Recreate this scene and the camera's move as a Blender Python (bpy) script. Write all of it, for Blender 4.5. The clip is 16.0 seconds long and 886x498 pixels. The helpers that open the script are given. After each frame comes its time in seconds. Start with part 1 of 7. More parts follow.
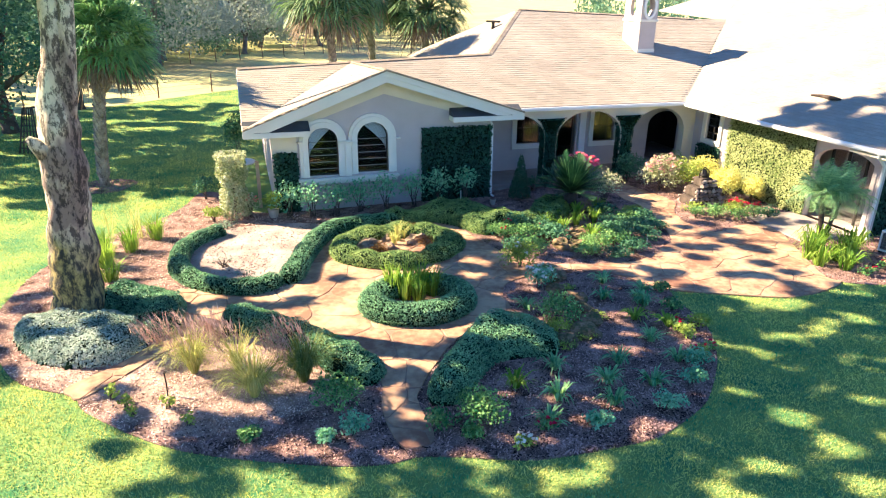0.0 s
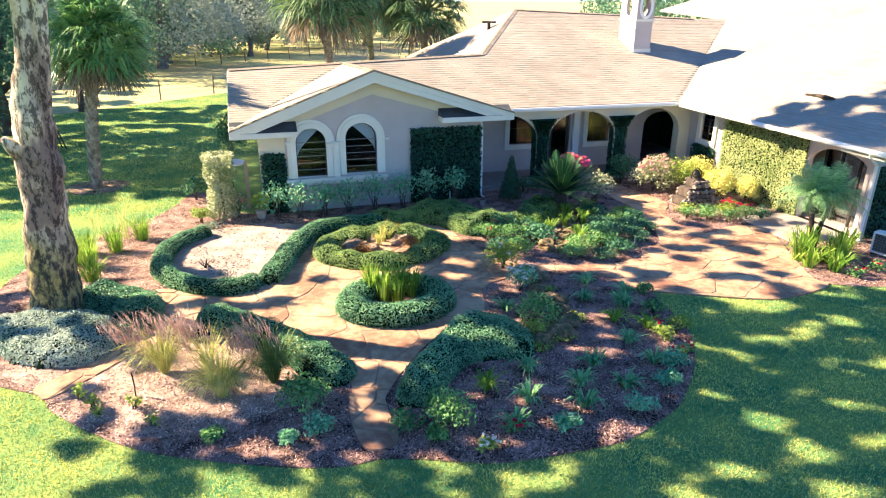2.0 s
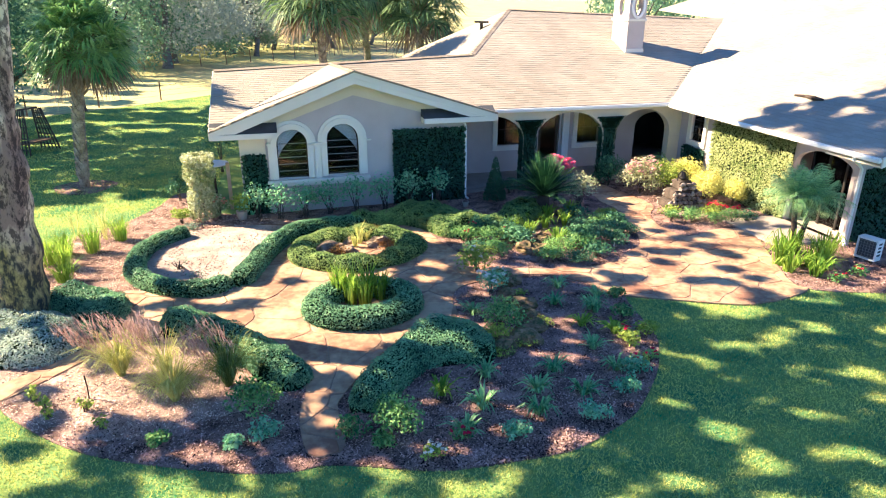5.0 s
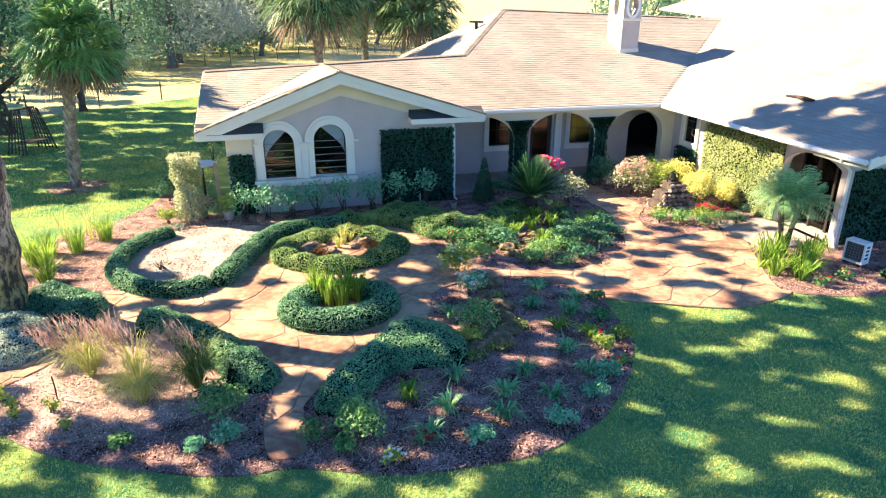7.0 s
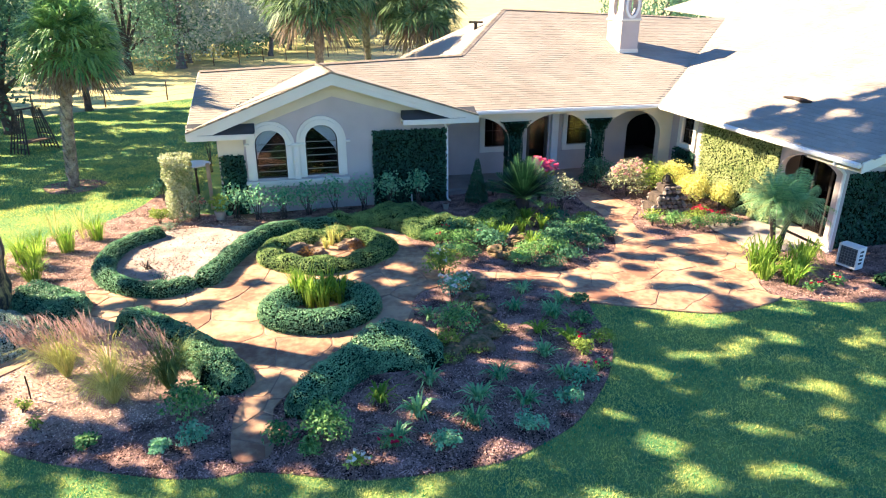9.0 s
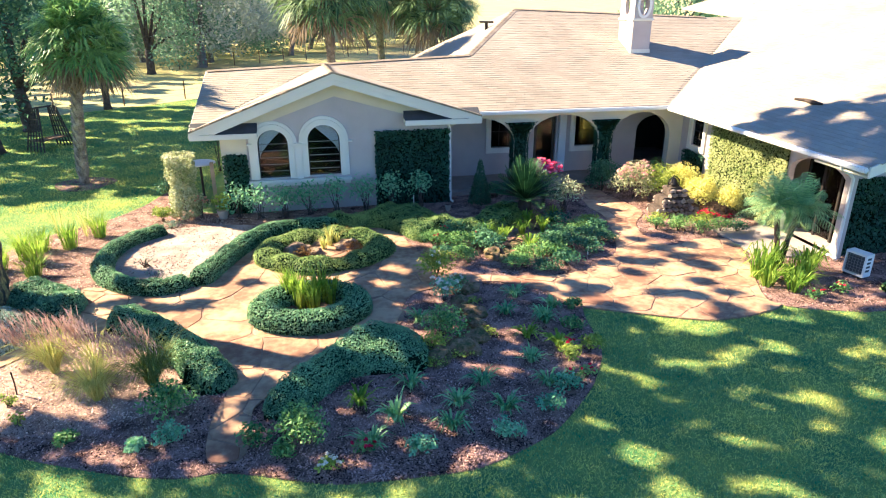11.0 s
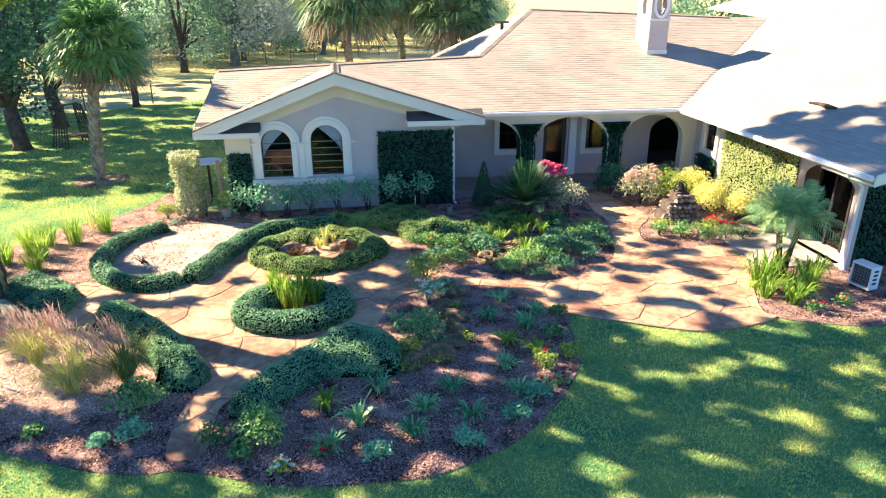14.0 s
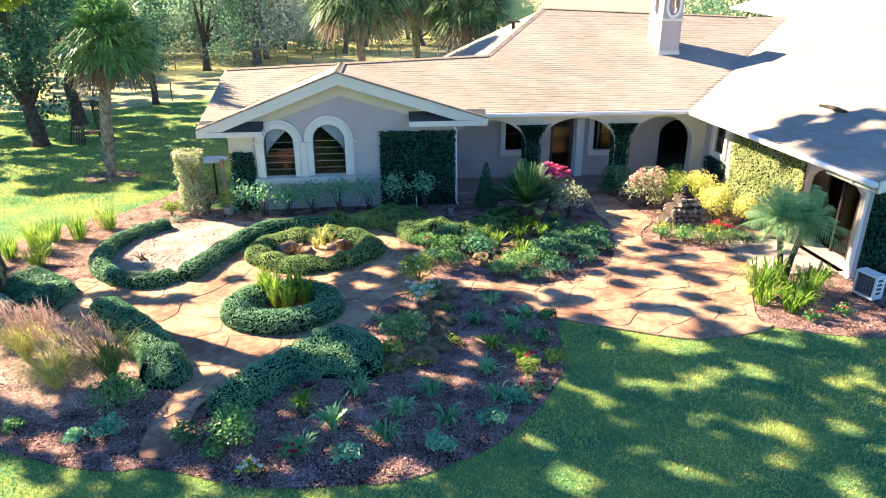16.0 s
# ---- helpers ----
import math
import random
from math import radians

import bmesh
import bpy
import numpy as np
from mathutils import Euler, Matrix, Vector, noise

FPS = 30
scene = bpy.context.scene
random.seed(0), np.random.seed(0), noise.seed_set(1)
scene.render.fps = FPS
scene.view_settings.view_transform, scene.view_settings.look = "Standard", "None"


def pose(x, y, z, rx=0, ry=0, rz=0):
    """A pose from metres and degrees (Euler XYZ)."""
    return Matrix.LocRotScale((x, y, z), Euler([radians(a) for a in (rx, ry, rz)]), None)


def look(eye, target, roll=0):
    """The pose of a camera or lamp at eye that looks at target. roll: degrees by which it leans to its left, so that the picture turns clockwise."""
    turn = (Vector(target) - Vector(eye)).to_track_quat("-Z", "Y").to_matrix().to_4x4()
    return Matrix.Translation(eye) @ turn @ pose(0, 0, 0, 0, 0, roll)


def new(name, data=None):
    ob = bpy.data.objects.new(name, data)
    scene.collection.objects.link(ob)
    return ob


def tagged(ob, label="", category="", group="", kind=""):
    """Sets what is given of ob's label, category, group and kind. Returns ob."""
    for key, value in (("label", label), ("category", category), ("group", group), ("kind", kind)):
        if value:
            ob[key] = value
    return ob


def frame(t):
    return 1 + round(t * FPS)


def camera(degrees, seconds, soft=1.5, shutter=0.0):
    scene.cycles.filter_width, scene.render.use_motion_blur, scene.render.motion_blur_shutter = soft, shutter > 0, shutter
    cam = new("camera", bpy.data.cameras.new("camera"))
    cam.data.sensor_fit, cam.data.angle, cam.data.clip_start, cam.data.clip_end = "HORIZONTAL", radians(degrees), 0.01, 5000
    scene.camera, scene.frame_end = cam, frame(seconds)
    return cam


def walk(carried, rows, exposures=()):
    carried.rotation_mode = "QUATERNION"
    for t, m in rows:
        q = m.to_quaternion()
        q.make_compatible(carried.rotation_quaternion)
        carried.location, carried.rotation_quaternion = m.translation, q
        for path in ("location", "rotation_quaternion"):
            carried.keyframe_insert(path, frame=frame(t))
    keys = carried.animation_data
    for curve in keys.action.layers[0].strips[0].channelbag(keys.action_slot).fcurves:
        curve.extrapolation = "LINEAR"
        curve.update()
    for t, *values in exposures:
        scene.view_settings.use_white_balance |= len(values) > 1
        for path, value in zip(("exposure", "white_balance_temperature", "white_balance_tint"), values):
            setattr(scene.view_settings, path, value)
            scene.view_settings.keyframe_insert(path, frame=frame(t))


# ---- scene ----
cam = camera(68.7, 16.0, soft=1.1)
PATH = [
    (0, (1.731, 0.17, 5.995), (2.284, 1.949, 5.267), 0.7),
    (0.5, (1.919, 0.134, 5.987), (2.462, 1.916, 5.26), 0.6),
    (1, (2.058, 0.093, 5.978), (2.595, 1.878, 5.252), 0.5),
    (1.5, (2.241, 0.077, 5.959), (2.768, 1.865, 5.234), 0.5),
    (2, (2.393, 0.059, 5.933), (2.914, 1.85, 5.211), 0.4),
    (2.5, (2.543, 0.052, 5.931), (3.059, 1.844, 5.208), 0.4),
    (3, (2.702, 0.024, 5.944), (3.21, 1.818, 5.221), 0.3),
    (3.5, (2.87, 0.008, 5.927), (3.371, 1.805, 5.206), 0.3),
    (4, (3.019, -0.01, 5.945), (3.514, 1.788, 5.222), 0.3),
    (6.5, (3.828, -0.13, 5.976), (4.287, 1.676, 5.252), 0.1),
    (7, (3.994, -0.147, 5.988), (4.446, 1.661, 5.262), 0.1),
    (7.5, (4.154, -0.16, 5.99), (4.598, 1.649, 5.263), 0.1),
    (8, (4.314, -0.177, 6.0), (4.751, 1.635, 5.272), 0.1),
    (8.5, (4.478, -0.181, 5.99), (4.906, 1.633, 5.263), 0.0),
    (9, (4.645, -0.2, 5.997), (5.057, 1.617, 5.271), -0.0),
    (11.5, (5.475, -0.221, 6.013), (5.8, 1.613, 5.285), -0.1),
    (12, (5.653, -0.236, 6.032), (5.96, 1.601, 5.303), -0.1),
    (12.5, (5.829, -0.238, 6.051), (6.116, 1.602, 5.32), -0.1),
    (13, (6.002, -0.237, 6.04), (6.274, 1.605, 5.31), -0.1),
    (13.5, (6.184, -0.244, 6.035), (6.434, 1.602, 5.306), -0.2),
    (14, (6.371, -0.248, 6.042), (6.602, 1.6, 5.312), -0.2),
    (14.5, (6.544, -0.241, 6.046), (6.756, 1.608, 5.315), -0.2),
    (15, (6.727, -0.24, 6.066), (6.919, 1.611, 5.333), -0.2),
    (15.5, (6.913, -0.229, 6.058), (7.087, 1.624, 5.326), -0.2),
    (16, (7.1, -0.226, 6.07), (7.254, 1.628, 5.337), -0.2),
]
walk(cam, [(t, look(eye, target, roll)) for t, eye, target, roll in PATH], [(0, 2.5, 5600, 10), (16, 2.5, 5600, 10)])
from mathutils.geometry import tessellate_polygon

# ---- light ----
SUN_UP, SUN_HEAD = 33.5, Vector((0.866, -0.5, 0))
world = bpy.data.worlds.new("world")
scene.world = world
world.use_nodes = True
wn = world.node_tree.nodes
sky = wn.new("ShaderNodeTexSky")
sky.sky_type, sky.sun_disc = "NISHITA", False
sky.dust_density, sky.ozone_density = 0.0, 8.0
sky.sun_elevation, sky.sun_rotation = radians(SUN_UP), math.atan2(-SUN_HEAD.x, -SUN_HEAD.y)
world.node_tree.links.new(sky.outputs[0], wn["Background"].inputs[0])
wn["Background"].inputs[1].default_value = 0.053
sun_data = bpy.data.lights.new("sun", "SUN")
sun_data.energy, sun_data.angle, sun_data.color = 5.0, radians(0.6), (1.0, 0.735, 0.435)
sun = new("sun", sun_data)
heading = SUN_HEAD.normalized() * math.cos(radians(SUN_UP)) + Vector((0, 0, -math.sin(radians(SUN_UP))))
sun.matrix_world = look((0, 0, 40), Vector((0, 0, 40)) + heading)

# ---- small tools ----
rng = np.random.default_rng(7)


class Geo:
    """Gathers vertices and faces for one mesh."""

    def __init__(self):
        self.v, self.f = [], []

    def add(self, verts, faces):
        n = len(self.v)
        self.v += [tuple(p) for p in verts]
        self.f += [tuple(n + k for k in q) for q in faces]
        return self

    def box(self, a, b, m=None):
        (x0, y0, z0), (x1, y1, z1) = a, b
        c = [Vector(p) for p in ((x0, y0, z0), (x1, y0, z0), (x1, y1, z0), (x0, y1, z0), (x0, y0, z1), (x1, y0, z1), (x1, y1, z1), (x0, y1, z1))]
        if m is not None:
            c = [m @ p for p in c]
        return self.add(c, [(3, 2, 1, 0), (4, 5, 6, 7), (0, 1, 5, 4), (1, 2, 6, 5), (2, 3, 7, 6), (3, 0, 4, 7)])

    def bevel_box(self, a, b, r=0.01, m=None):
        bm = bmesh.new()
        size = [b[k] - a[k] for k in range(3)]
        bmesh.ops.create_cube(bm, size=1, matrix=Matrix.Translation([(a[k] + b[k]) / 2 for k in range(3)]) @ Matrix.Diagonal((*size, 1)))
        bmesh.ops.bevel(bm, geom=bm.edges[:], offset=min(r, min(size) * 0.3), segments=2, affect="EDGES")
        if m is not None:
            bmesh.ops.transform(bm, matrix=m, verts=bm.verts)
        bm.verts.index_update()
        self.add([v.co for v in bm.verts], [[v.index for v in q.verts] for q in bm.faces])
        bm.free()
        return self

    def tube(self, pts, radii, n=8, cap=True, wobble=0.0):
        pts = [Vector(p) for p in pts]
        rings = []
        side = None
        for k, p in enumerate(pts):
            d = (pts[min(k + 1, len(pts) - 1)] - pts[max(k - 1, 0)]).normalized()
            if side is None:
                side = d.cross(Vector((0.3, 1, 0.2))).normalized()
            side = (side - d * side.dot(d)).normalized()
            up = d.cross(side)
            r = radii[k] if hasattr(radii, "__len__") else radii
            ring = []
            for j in range(n):
                a = 2 * math.pi * j / n
                q = p + (side * math.cos(a) + up * math.sin(a)) * r
                if wobble:
                    q += (q - p) * wobble * noise.noise(q * 3.0)
                ring.append(q)
            rings.append(ring)
        faces = [(k * n + j, k * n + (j + 1) % n, (k + 1) * n + (j + 1) % n, (k + 1) * n + j) for k in range(len(pts) - 1) for j in range(n)]
        if cap:
            faces += [tuple(range(n - 1, -1, -1)), tuple((len(pts) - 1) * n + j for j in range(n))]
        return self.add([q for ring in rings for q in ring], faces)

    def mesh(self, name="mesh", smooth=False):
        me = bpy.data.meshes.new(name)
        me.from_pydata([tuple(p) for p in self.v], [], self.f)
        if smooth:
            me.polygons.foreach_set("use_smooth", [True] * len(me.polygons))
        me.update()
        return me


def array_mesh(name, verts, per, smooth=False):
    """A mesh of loose polygons with `per` corners each, from an array (n, per, 3)."""
    n = len(verts)
    me = bpy.data.meshes.new(name)
    me.vertices.add(n * per)
    me.vertices.foreach_set("co", np.asarray(verts, dtype=np.float32).reshape(-1))
    me.loops.add(n * per)
    me.loops.foreach_set("vertex_index", np.arange(n * per, dtype=np.int32))
    me.polygons.add(n)
    me.polygons.foreach_set("loop_start", np.arange(0, n * per, per, dtype=np.int32))
    me.polygons.foreach_set("loop_total", np.full(n, per, dtype=np.int32))
    me.update(calc_edges=True)
    return me


def unit(a):
    return a / np.maximum(np.linalg.norm(a, axis=-1, keepdims=True), 1e-9)


def leaf_quads(p, size, face=None, spread=1.0, wide=0.55):
    """Leaf-shaped quads at points p (n, 3); face: the way they tend to face."""
    p = np.asarray(p, dtype=float)
    n = len(p)
    nrm = rng.normal(size=(n, 3)) * spread
    if face is not None:
        nrm = nrm + np.asarray(face)
    nrm = unit(nrm)
    a = unit(np.cross(nrm, rng.normal(size=(n, 3))))
    b = np.cross(nrm, a)
    s = (np.asarray(size) * rng.uniform(0.65, 1.3, n))[:, None]
    return np.stack([p - a * s * 0.5, p + b * s * wide * 0.5 + a * s * 0.05 + nrm * s * 0.08, p + a * s * 0.5, p - b * s * wide * 0.5 + a * s * 0.05 + nrm * s * 0.08], axis=1)


def blades(base, height, lean, width, bend=0.5):
    """Grass-like blades of three quads' worth of length, as (n*2, 4, 3): base points, heights, lean vectors."""
    base = np.asarray(base, dtype=float)
    n = len(base)
    height = np.asarray(height)[:, None] * np.ones((n, 1))
    up = np.array([0, 0, 1.0])
    d = unit(np.asarray(lean) + 1e-6)
    k = np.linalg.norm(np.asarray(lean), axis=1)[:, None]
    side = unit(np.cross(d, up) + rng.normal(size=(n, 3)) * 0.25) * (np.asarray(width)[:, None] * np.ones((n, 1))) * 0.5
    mid = base + up * height * 0.62 + d * k * height * (0.35 * (1 - bend) + 0.1)
    tip = base + up * height * (1 - bend * 0.35) + d * k * height
    q1 = np.stack([base - side * 0.7, base + side * 0.7, mid + side, mid - side], axis=1)
    q2 = np.stack([mid - side, mid + side, tip + side * 0.12, tip - side * 0.12], axis=1)
    return np.concatenate([q1, q2])


def arching(base, height, lean, width):
    """Blades that rise, bow over and hang at the tip, as (n*3, 4, 3)."""
    base = np.asarray(base, dtype=float)
    n = len(base)
    h = np.asarray(height)[:, None] * np.ones((n, 1))
    up = np.array([0, 0, 1.0])
    lean = np.asarray(lean)
    side = unit(np.cross(unit(lean + 1e-6), up) + rng.normal(size=(n, 3)) * 0.2) * np.asarray(width)[:, None] * 0.5
    p1 = base + up * h * 0.5 + lean * h * 0.22
    p2 = base + up * h * 0.86 + lean * h * 0.65
    p3 = base + up * h * rng.uniform(0.4, 0.95, n)[:, None] + lean * h * 1.1
    out = []
    for a, b, wa, wb in ((base, p1, 0.7, 1.0), (p1, p2, 1.0, 0.8), (p2, p3, 0.8, 0.1)):
        out.append(np.stack([a - side * wa, a + side * wa, b + side * wb, b - side * wb], axis=1))
    return np.concatenate(out)


def part(name, geo, material, parent=None, label="", smooth=False):
    """Links a Geo or a mesh as one object under a thing or a part."""
    me = geo.mesh(name, smooth) if isinstance(geo, Geo) else geo
    if material is not None and not me.materials:
        me.materials.append(material)
    ob = new(name, me)
    if parent is not None:
        ob.parent = parent
    return tagged(ob, label)


def thing(name, label, category, group="", kind="", at=(0, 0, 0), turn=0.0, size=1.0):
    ob = new(name)
    ob.empty_display_size = 0.1
    ob.matrix_basis = pose(*at, 0, 0, turn) @ Matrix.Scale(size, 4)
    return tagged(ob, label, category, group, kind)


def smooth_line(points, closed=False, steps=8):
    """A Catmull-Rom line lets_light the points."""
    pts = [Vector(p) for p in points]
    n = len(pts)
    out = []
    for i in range(n if closed else n - 1):
        a, b, c, d = [pts[(i + k) % n] if closed else pts[min(max(i + k, 0), n - 1)] for k in (-1, 0, 1, 2)]
        for s in range(steps):
            t = s / steps
            out.append(0.5 * (2 * b + (c - a) * t + (2 * a - 5 * b + 4 * c - d) * t * t + (3 * b - a - 3 * c + d) * t ** 3))
    if not closed:
        out.append(pts[-1])
    return out


def inside(px, py, poly):
    """Which of the points lie in the polygon."""
    px, py = np.asarray(px), np.asarray(py)
    res = np.zeros(px.shape, bool)
    n = len(poly)
    for i in range(n):
        (x1, y1), (x2, y2) = poly[i][:2], poly[(i + 1) % n][:2]
        if y1 == y2:
            continue
        res ^= ((y1 > py) != (y2 > py)) & (px < (x2 - x1) * (py - y1) / (y2 - y1) + x1)
    return res


def slab(outline, holes, depth, place):
    """A plate with holes: 2D outlines, a thickness, and place(u, v, w) to the world."""
    loops = [outline] + list(holes)
    flat = [[Vector((u, v, 0)) for u, v in loop] for loop in loops]
    tris = tessellate_polygon(flat)
    pts = [p for loop in flat for p in loop]
    n = len(pts)
    g = Geo()
    verts = [place(p.x, p.y, 0) for p in pts] + [place(p.x, p.y, depth) for p in pts]
    faces = [tuple(t) for t in tris] + [tuple(n + k for k in reversed(t)) for t in tris]
    start = 0
    for loop in loops:
        m = len(loop)
        faces += [(start + k, start + (k + 1) % m, n + start + (k + 1) % m, n + start + k) for k in range(m)]
        start += m
    g.add(verts, faces)
    bm = bmesh.new()
    me = g.mesh("plate")
    bm.from_mesh(me)
    bmesh.ops.recalc_face_normals(bm, faces=bm.faces)
    bm.to_mesh(me)
    bm.free()
    return me


def arch(cx, half, bottom, spring, rise=None, n=14):
    """An arched opening's outline, from the bottom left round."""
    rise = half if rise is None else rise
    return [(cx - half, bottom), (cx + half, bottom)] + [(cx + half * math.cos(math.pi * k / n), spring + rise * math.sin(math.pi * k / n)) for k in range(n + 1)]


def rect(x0, z0, x1, z1):
    return [(x0, z0), (x1, z0), (x1, z1), (x0, z1)]


# ---- materials ----
def surface(name, dark, light, scale=3.0, fine=40.0, rough=0.8, bump=0.3, metal=0.0, vary=0.0, island=0.0, contrast=1.0, lets_light=0.0, spec=0.3, coat=0.0):
    """Two-scale mottled surface; vary: brightness change from object to object; island: from piece to piece of one mesh."""
    m = bpy.data.materials.new(name)
    m.use_nodes = True
    nt = m.node_tree
    nd, ln = nt.nodes, nt.links.new
    bsdf = nd["Principled BSDF"]
    co = nd.new("ShaderNodeTexCoord")
    big, small = nd.new("ShaderNodeTexNoise"), nd.new("ShaderNodeTexNoise")
    big.inputs["Scale"].default_value, big.inputs["Detail"].default_value = scale, 4
    small.inputs["Scale"].default_value, small.inputs["Detail"].default_value = fine, 3
    geom = nd.new("ShaderNodeNewGeometry")
    for t in (big, small):
        ln(geom.outputs["Position"], t.inputs["Vector"])
    mixv = nd.new("ShaderNodeMath")
    mixv.operation = "MULTIPLY_ADD"
    ln(small.outputs[0], mixv.inputs[0])
    mixv.inputs[1].default_value = 0.6
    ln(big.outputs[0], mixv.inputs[2])
    ramp = nd.new("ShaderNodeMapRange")
    ramp.inputs[1].default_value, ramp.inputs[2].default_value = 0.8 - 0.3 / contrast, 0.8 + 0.3 / contrast
    ln(mixv.outputs[0], ramp.inputs[0])
    value = ramp.outputs[0]
    if vary or island:
        src = nd.new("ShaderNodeObjectInfo").outputs["Random"] if vary else geom.outputs["Random Per Island"]
        add = nd.new("ShaderNodeMath")
        add.operation = "MULTIPLY_ADD"
        k = vary or island
        ln(src, add.inputs[0])
        add.inputs[1].default_value = k
        off = nd.new("ShaderNodeMath")
        off.operation = "SUBTRACT"
        ln(value, off.inputs[0])
        off.inputs[1].default_value = k / 2
        ln(off.outputs[0], add.inputs[2])
        value = add.outputs[0]
        add.use_clamp = True
    col = nd.new("ShaderNodeMix")
    col.data_type = "RGBA"
    ln(value, col.inputs[0])
    col.inputs[6].default_value, col.inputs[7].default_value = (*dark, 1), (*light, 1)
    ln(col.outputs[2], bsdf.inputs["Base Color"])
    bsdf.inputs["Roughness"].default_value, bsdf.inputs["Metallic"].default_value = rough, metal
    bsdf.inputs["Specular IOR Level"].default_value = spec
    bsdf.inputs["Coat Weight"].default_value = coat
    if bump:
        bp = nd.new("ShaderNodeBump")
        bp.inputs["Strength"].default_value, bp.inputs["Distance"].default_value = bump, 0.02
        ln(mixv.outputs[0], bp.inputs["Height"])
        ln(bp.outputs[0], bsdf.inputs["Normal"])
    if lets_light:
        tr, mx = nd.new("ShaderNodeBsdfTranslucent"), nd.new("ShaderNodeMixShader")
        ln(col.outputs[2], tr.inputs[0])
        mx.inputs[0].default_value = lets_light
        ln(bsdf.outputs[0], mx.inputs[1])
        ln(tr.outputs[0], mx.inputs[2])
        ln(mx.outputs[0], nd["Material Output"].inputs[0])
    return m


def leafy(name, dark, light, rough=0.45, lets_light=0.3, scale=1.2, spec=0.18, island=0.75):
    return surface(name, dark, light, scale, 9.0, max(rough, 0.55) if spec < 0.3 else rough, 0.0, island=island, lets_light=lets_light, spec=spec)


LAWN = surface("lawn_turf", (0.025, 0.15, 0.075), (0.31, 0.36, 0.09), 0.9, 70, 0.9, 0.2, spec=0.05)
BLADE = leafy("grass_blade", (0.035, 0.28, 0.13), (0.86, 0.78, 0.21), 0.7, 0.35, 0.8, spec=0.05)
MULCH = surface("mulch", (0.02, 0.012, 0.012), (0.47, 0.3, 0.25), 2.6, 60, 0.95, 0.9, contrast=1.2, spec=0.05)
CHIP = surface("bark_chip", (0.008, 0.005, 0.007), (0.62, 0.4, 0.34), 2.0, 40, 0.9, 0.0, island=1.3, contrast=1.3, spec=0.05)
# Slightly drier mulch, made far paler: sun on the left bed is painted in.
LIT_DRY_CHIP = surface("lit_dry_chip", (0.16, 0.105, 0.085), (0.95, 0.72, 0.58), 2.0, 40, 0.9, 0.0, island=1.1, contrast=1.2, spec=0.05)
LIT_DRY_MULCH = surface("lit_dry_mulch", (0.13, 0.088, 0.074), (0.6, 0.42, 0.34), 2.6, 60, 0.95, 0.9, contrast=1.2, spec=0.05)
SAND = surface("sandy_soil", (0.25, 0.195, 0.17), (0.47, 0.385, 0.34), 1.6, 60, 0.95, 0.6, contrast=1.5, spec=0.1)
FLAG = surface("flagstone", (0.24, 0.12, 0.075), (0.52, 0.345, 0.205), 1.1, 7, 0.85, 0.4, vary=0.3, contrast=1.6)
GROUT = surface("path_bed", (0.2, 0.12, 0.085), (0.36, 0.24, 0.16), 2.5, 50, 0.95, 0.5)
HEDGE_LEAF = leafy("hedge_leaf", (0.014, 0.1, 0.06), (0.32, 0.57, 0.28), 0.45, 0.2, spec=0.3)
# Near-black core: the shade between leaves is put into its colour.
SHADE_CORE = surface("shade_core", (0.002, 0.007, 0.004), (0.008, 0.02, 0.01), 5, 40, 0.95, 0.6, spec=0.02)
BRIGHT_LEAF = leafy("bright_leaf", (0.03, 0.14, 0.05), (0.32, 0.52, 0.16), 0.4, 0.3)
LIME_LEAF = leafy("lime_leaf", (0.14, 0.24, 0.04), (0.46, 0.54, 0.1), 0.45)
YELLOW_LEAF = leafy("yellow_leaf", (0.62, 0.58, 0.12), (0.88, 0.86, 0.32), 0.45)
DARK_LEAF = leafy("dark_leaf", (0.015, 0.075, 0.045), (0.16, 0.34, 0.17), 0.4, 0.3)
# Two ivy greens: shade and sun on the walls are put into the colours.
IVY_SHADE = leafy("shaded_ivy_leaf", (0.003, 0.024, 0.016), (0.028, 0.095, 0.055), 0.4, 0.12, spec=0.25)
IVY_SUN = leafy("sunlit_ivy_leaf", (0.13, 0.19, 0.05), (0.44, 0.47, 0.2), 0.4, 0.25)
TREE_LEAF = leafy("oak_leaf", (0.035, 0.11, 0.08), (0.15, 0.28, 0.15), 0.45, 0.45, 0.4)
# Distant oaks: haze is mixed into these two leaf colours.
PALE_LEAF = leafy("hazed_pale_oak_leaf", (0.3, 0.35, 0.3), (0.44, 0.48, 0.39), 0.9, 0.5, 0.3, spec=0.0, island=0.15)
FAR_LEAF = leafy("hazed_oak_leaf", (0.09, 0.21, 0.15), (0.3, 0.44, 0.27), 0.9, 0.5, 0.25, spec=0.0, island=0.3)
PALM_LEAF = leafy("palm_leaf", (0.045, 0.17, 0.07), (0.32, 0.5, 0.17), 0.4, 0.35, spec=0.4)
DEAD_LEAF = leafy("dry_palm_leaf", (0.16, 0.11, 0.075), (0.36, 0.27, 0.19), 0.8, 0.25)
PLUME = leafy("grass_plume", (0.34, 0.19, 0.16), (0.62, 0.44, 0.38), 0.9, 0.45)
STRAW = leafy("straw_blade", (0.3, 0.34, 0.07), (0.68, 0.66, 0.24), 0.6, 0.45)
IRIS_LEAF = leafy("strap_leaf", (0.1, 0.23, 0.02), (0.4, 0.54, 0.08), 0.4, 0.45)
BLUE_LEAF = leafy("greygreen_leaf", (0.09, 0.18, 0.115), (0.42, 0.52, 0.37), 0.45, 0.25)
RUSTY = leafy("rusty_leaf", (0.14, 0.06, 0.02), (0.3, 0.17, 0.05), 0.7)
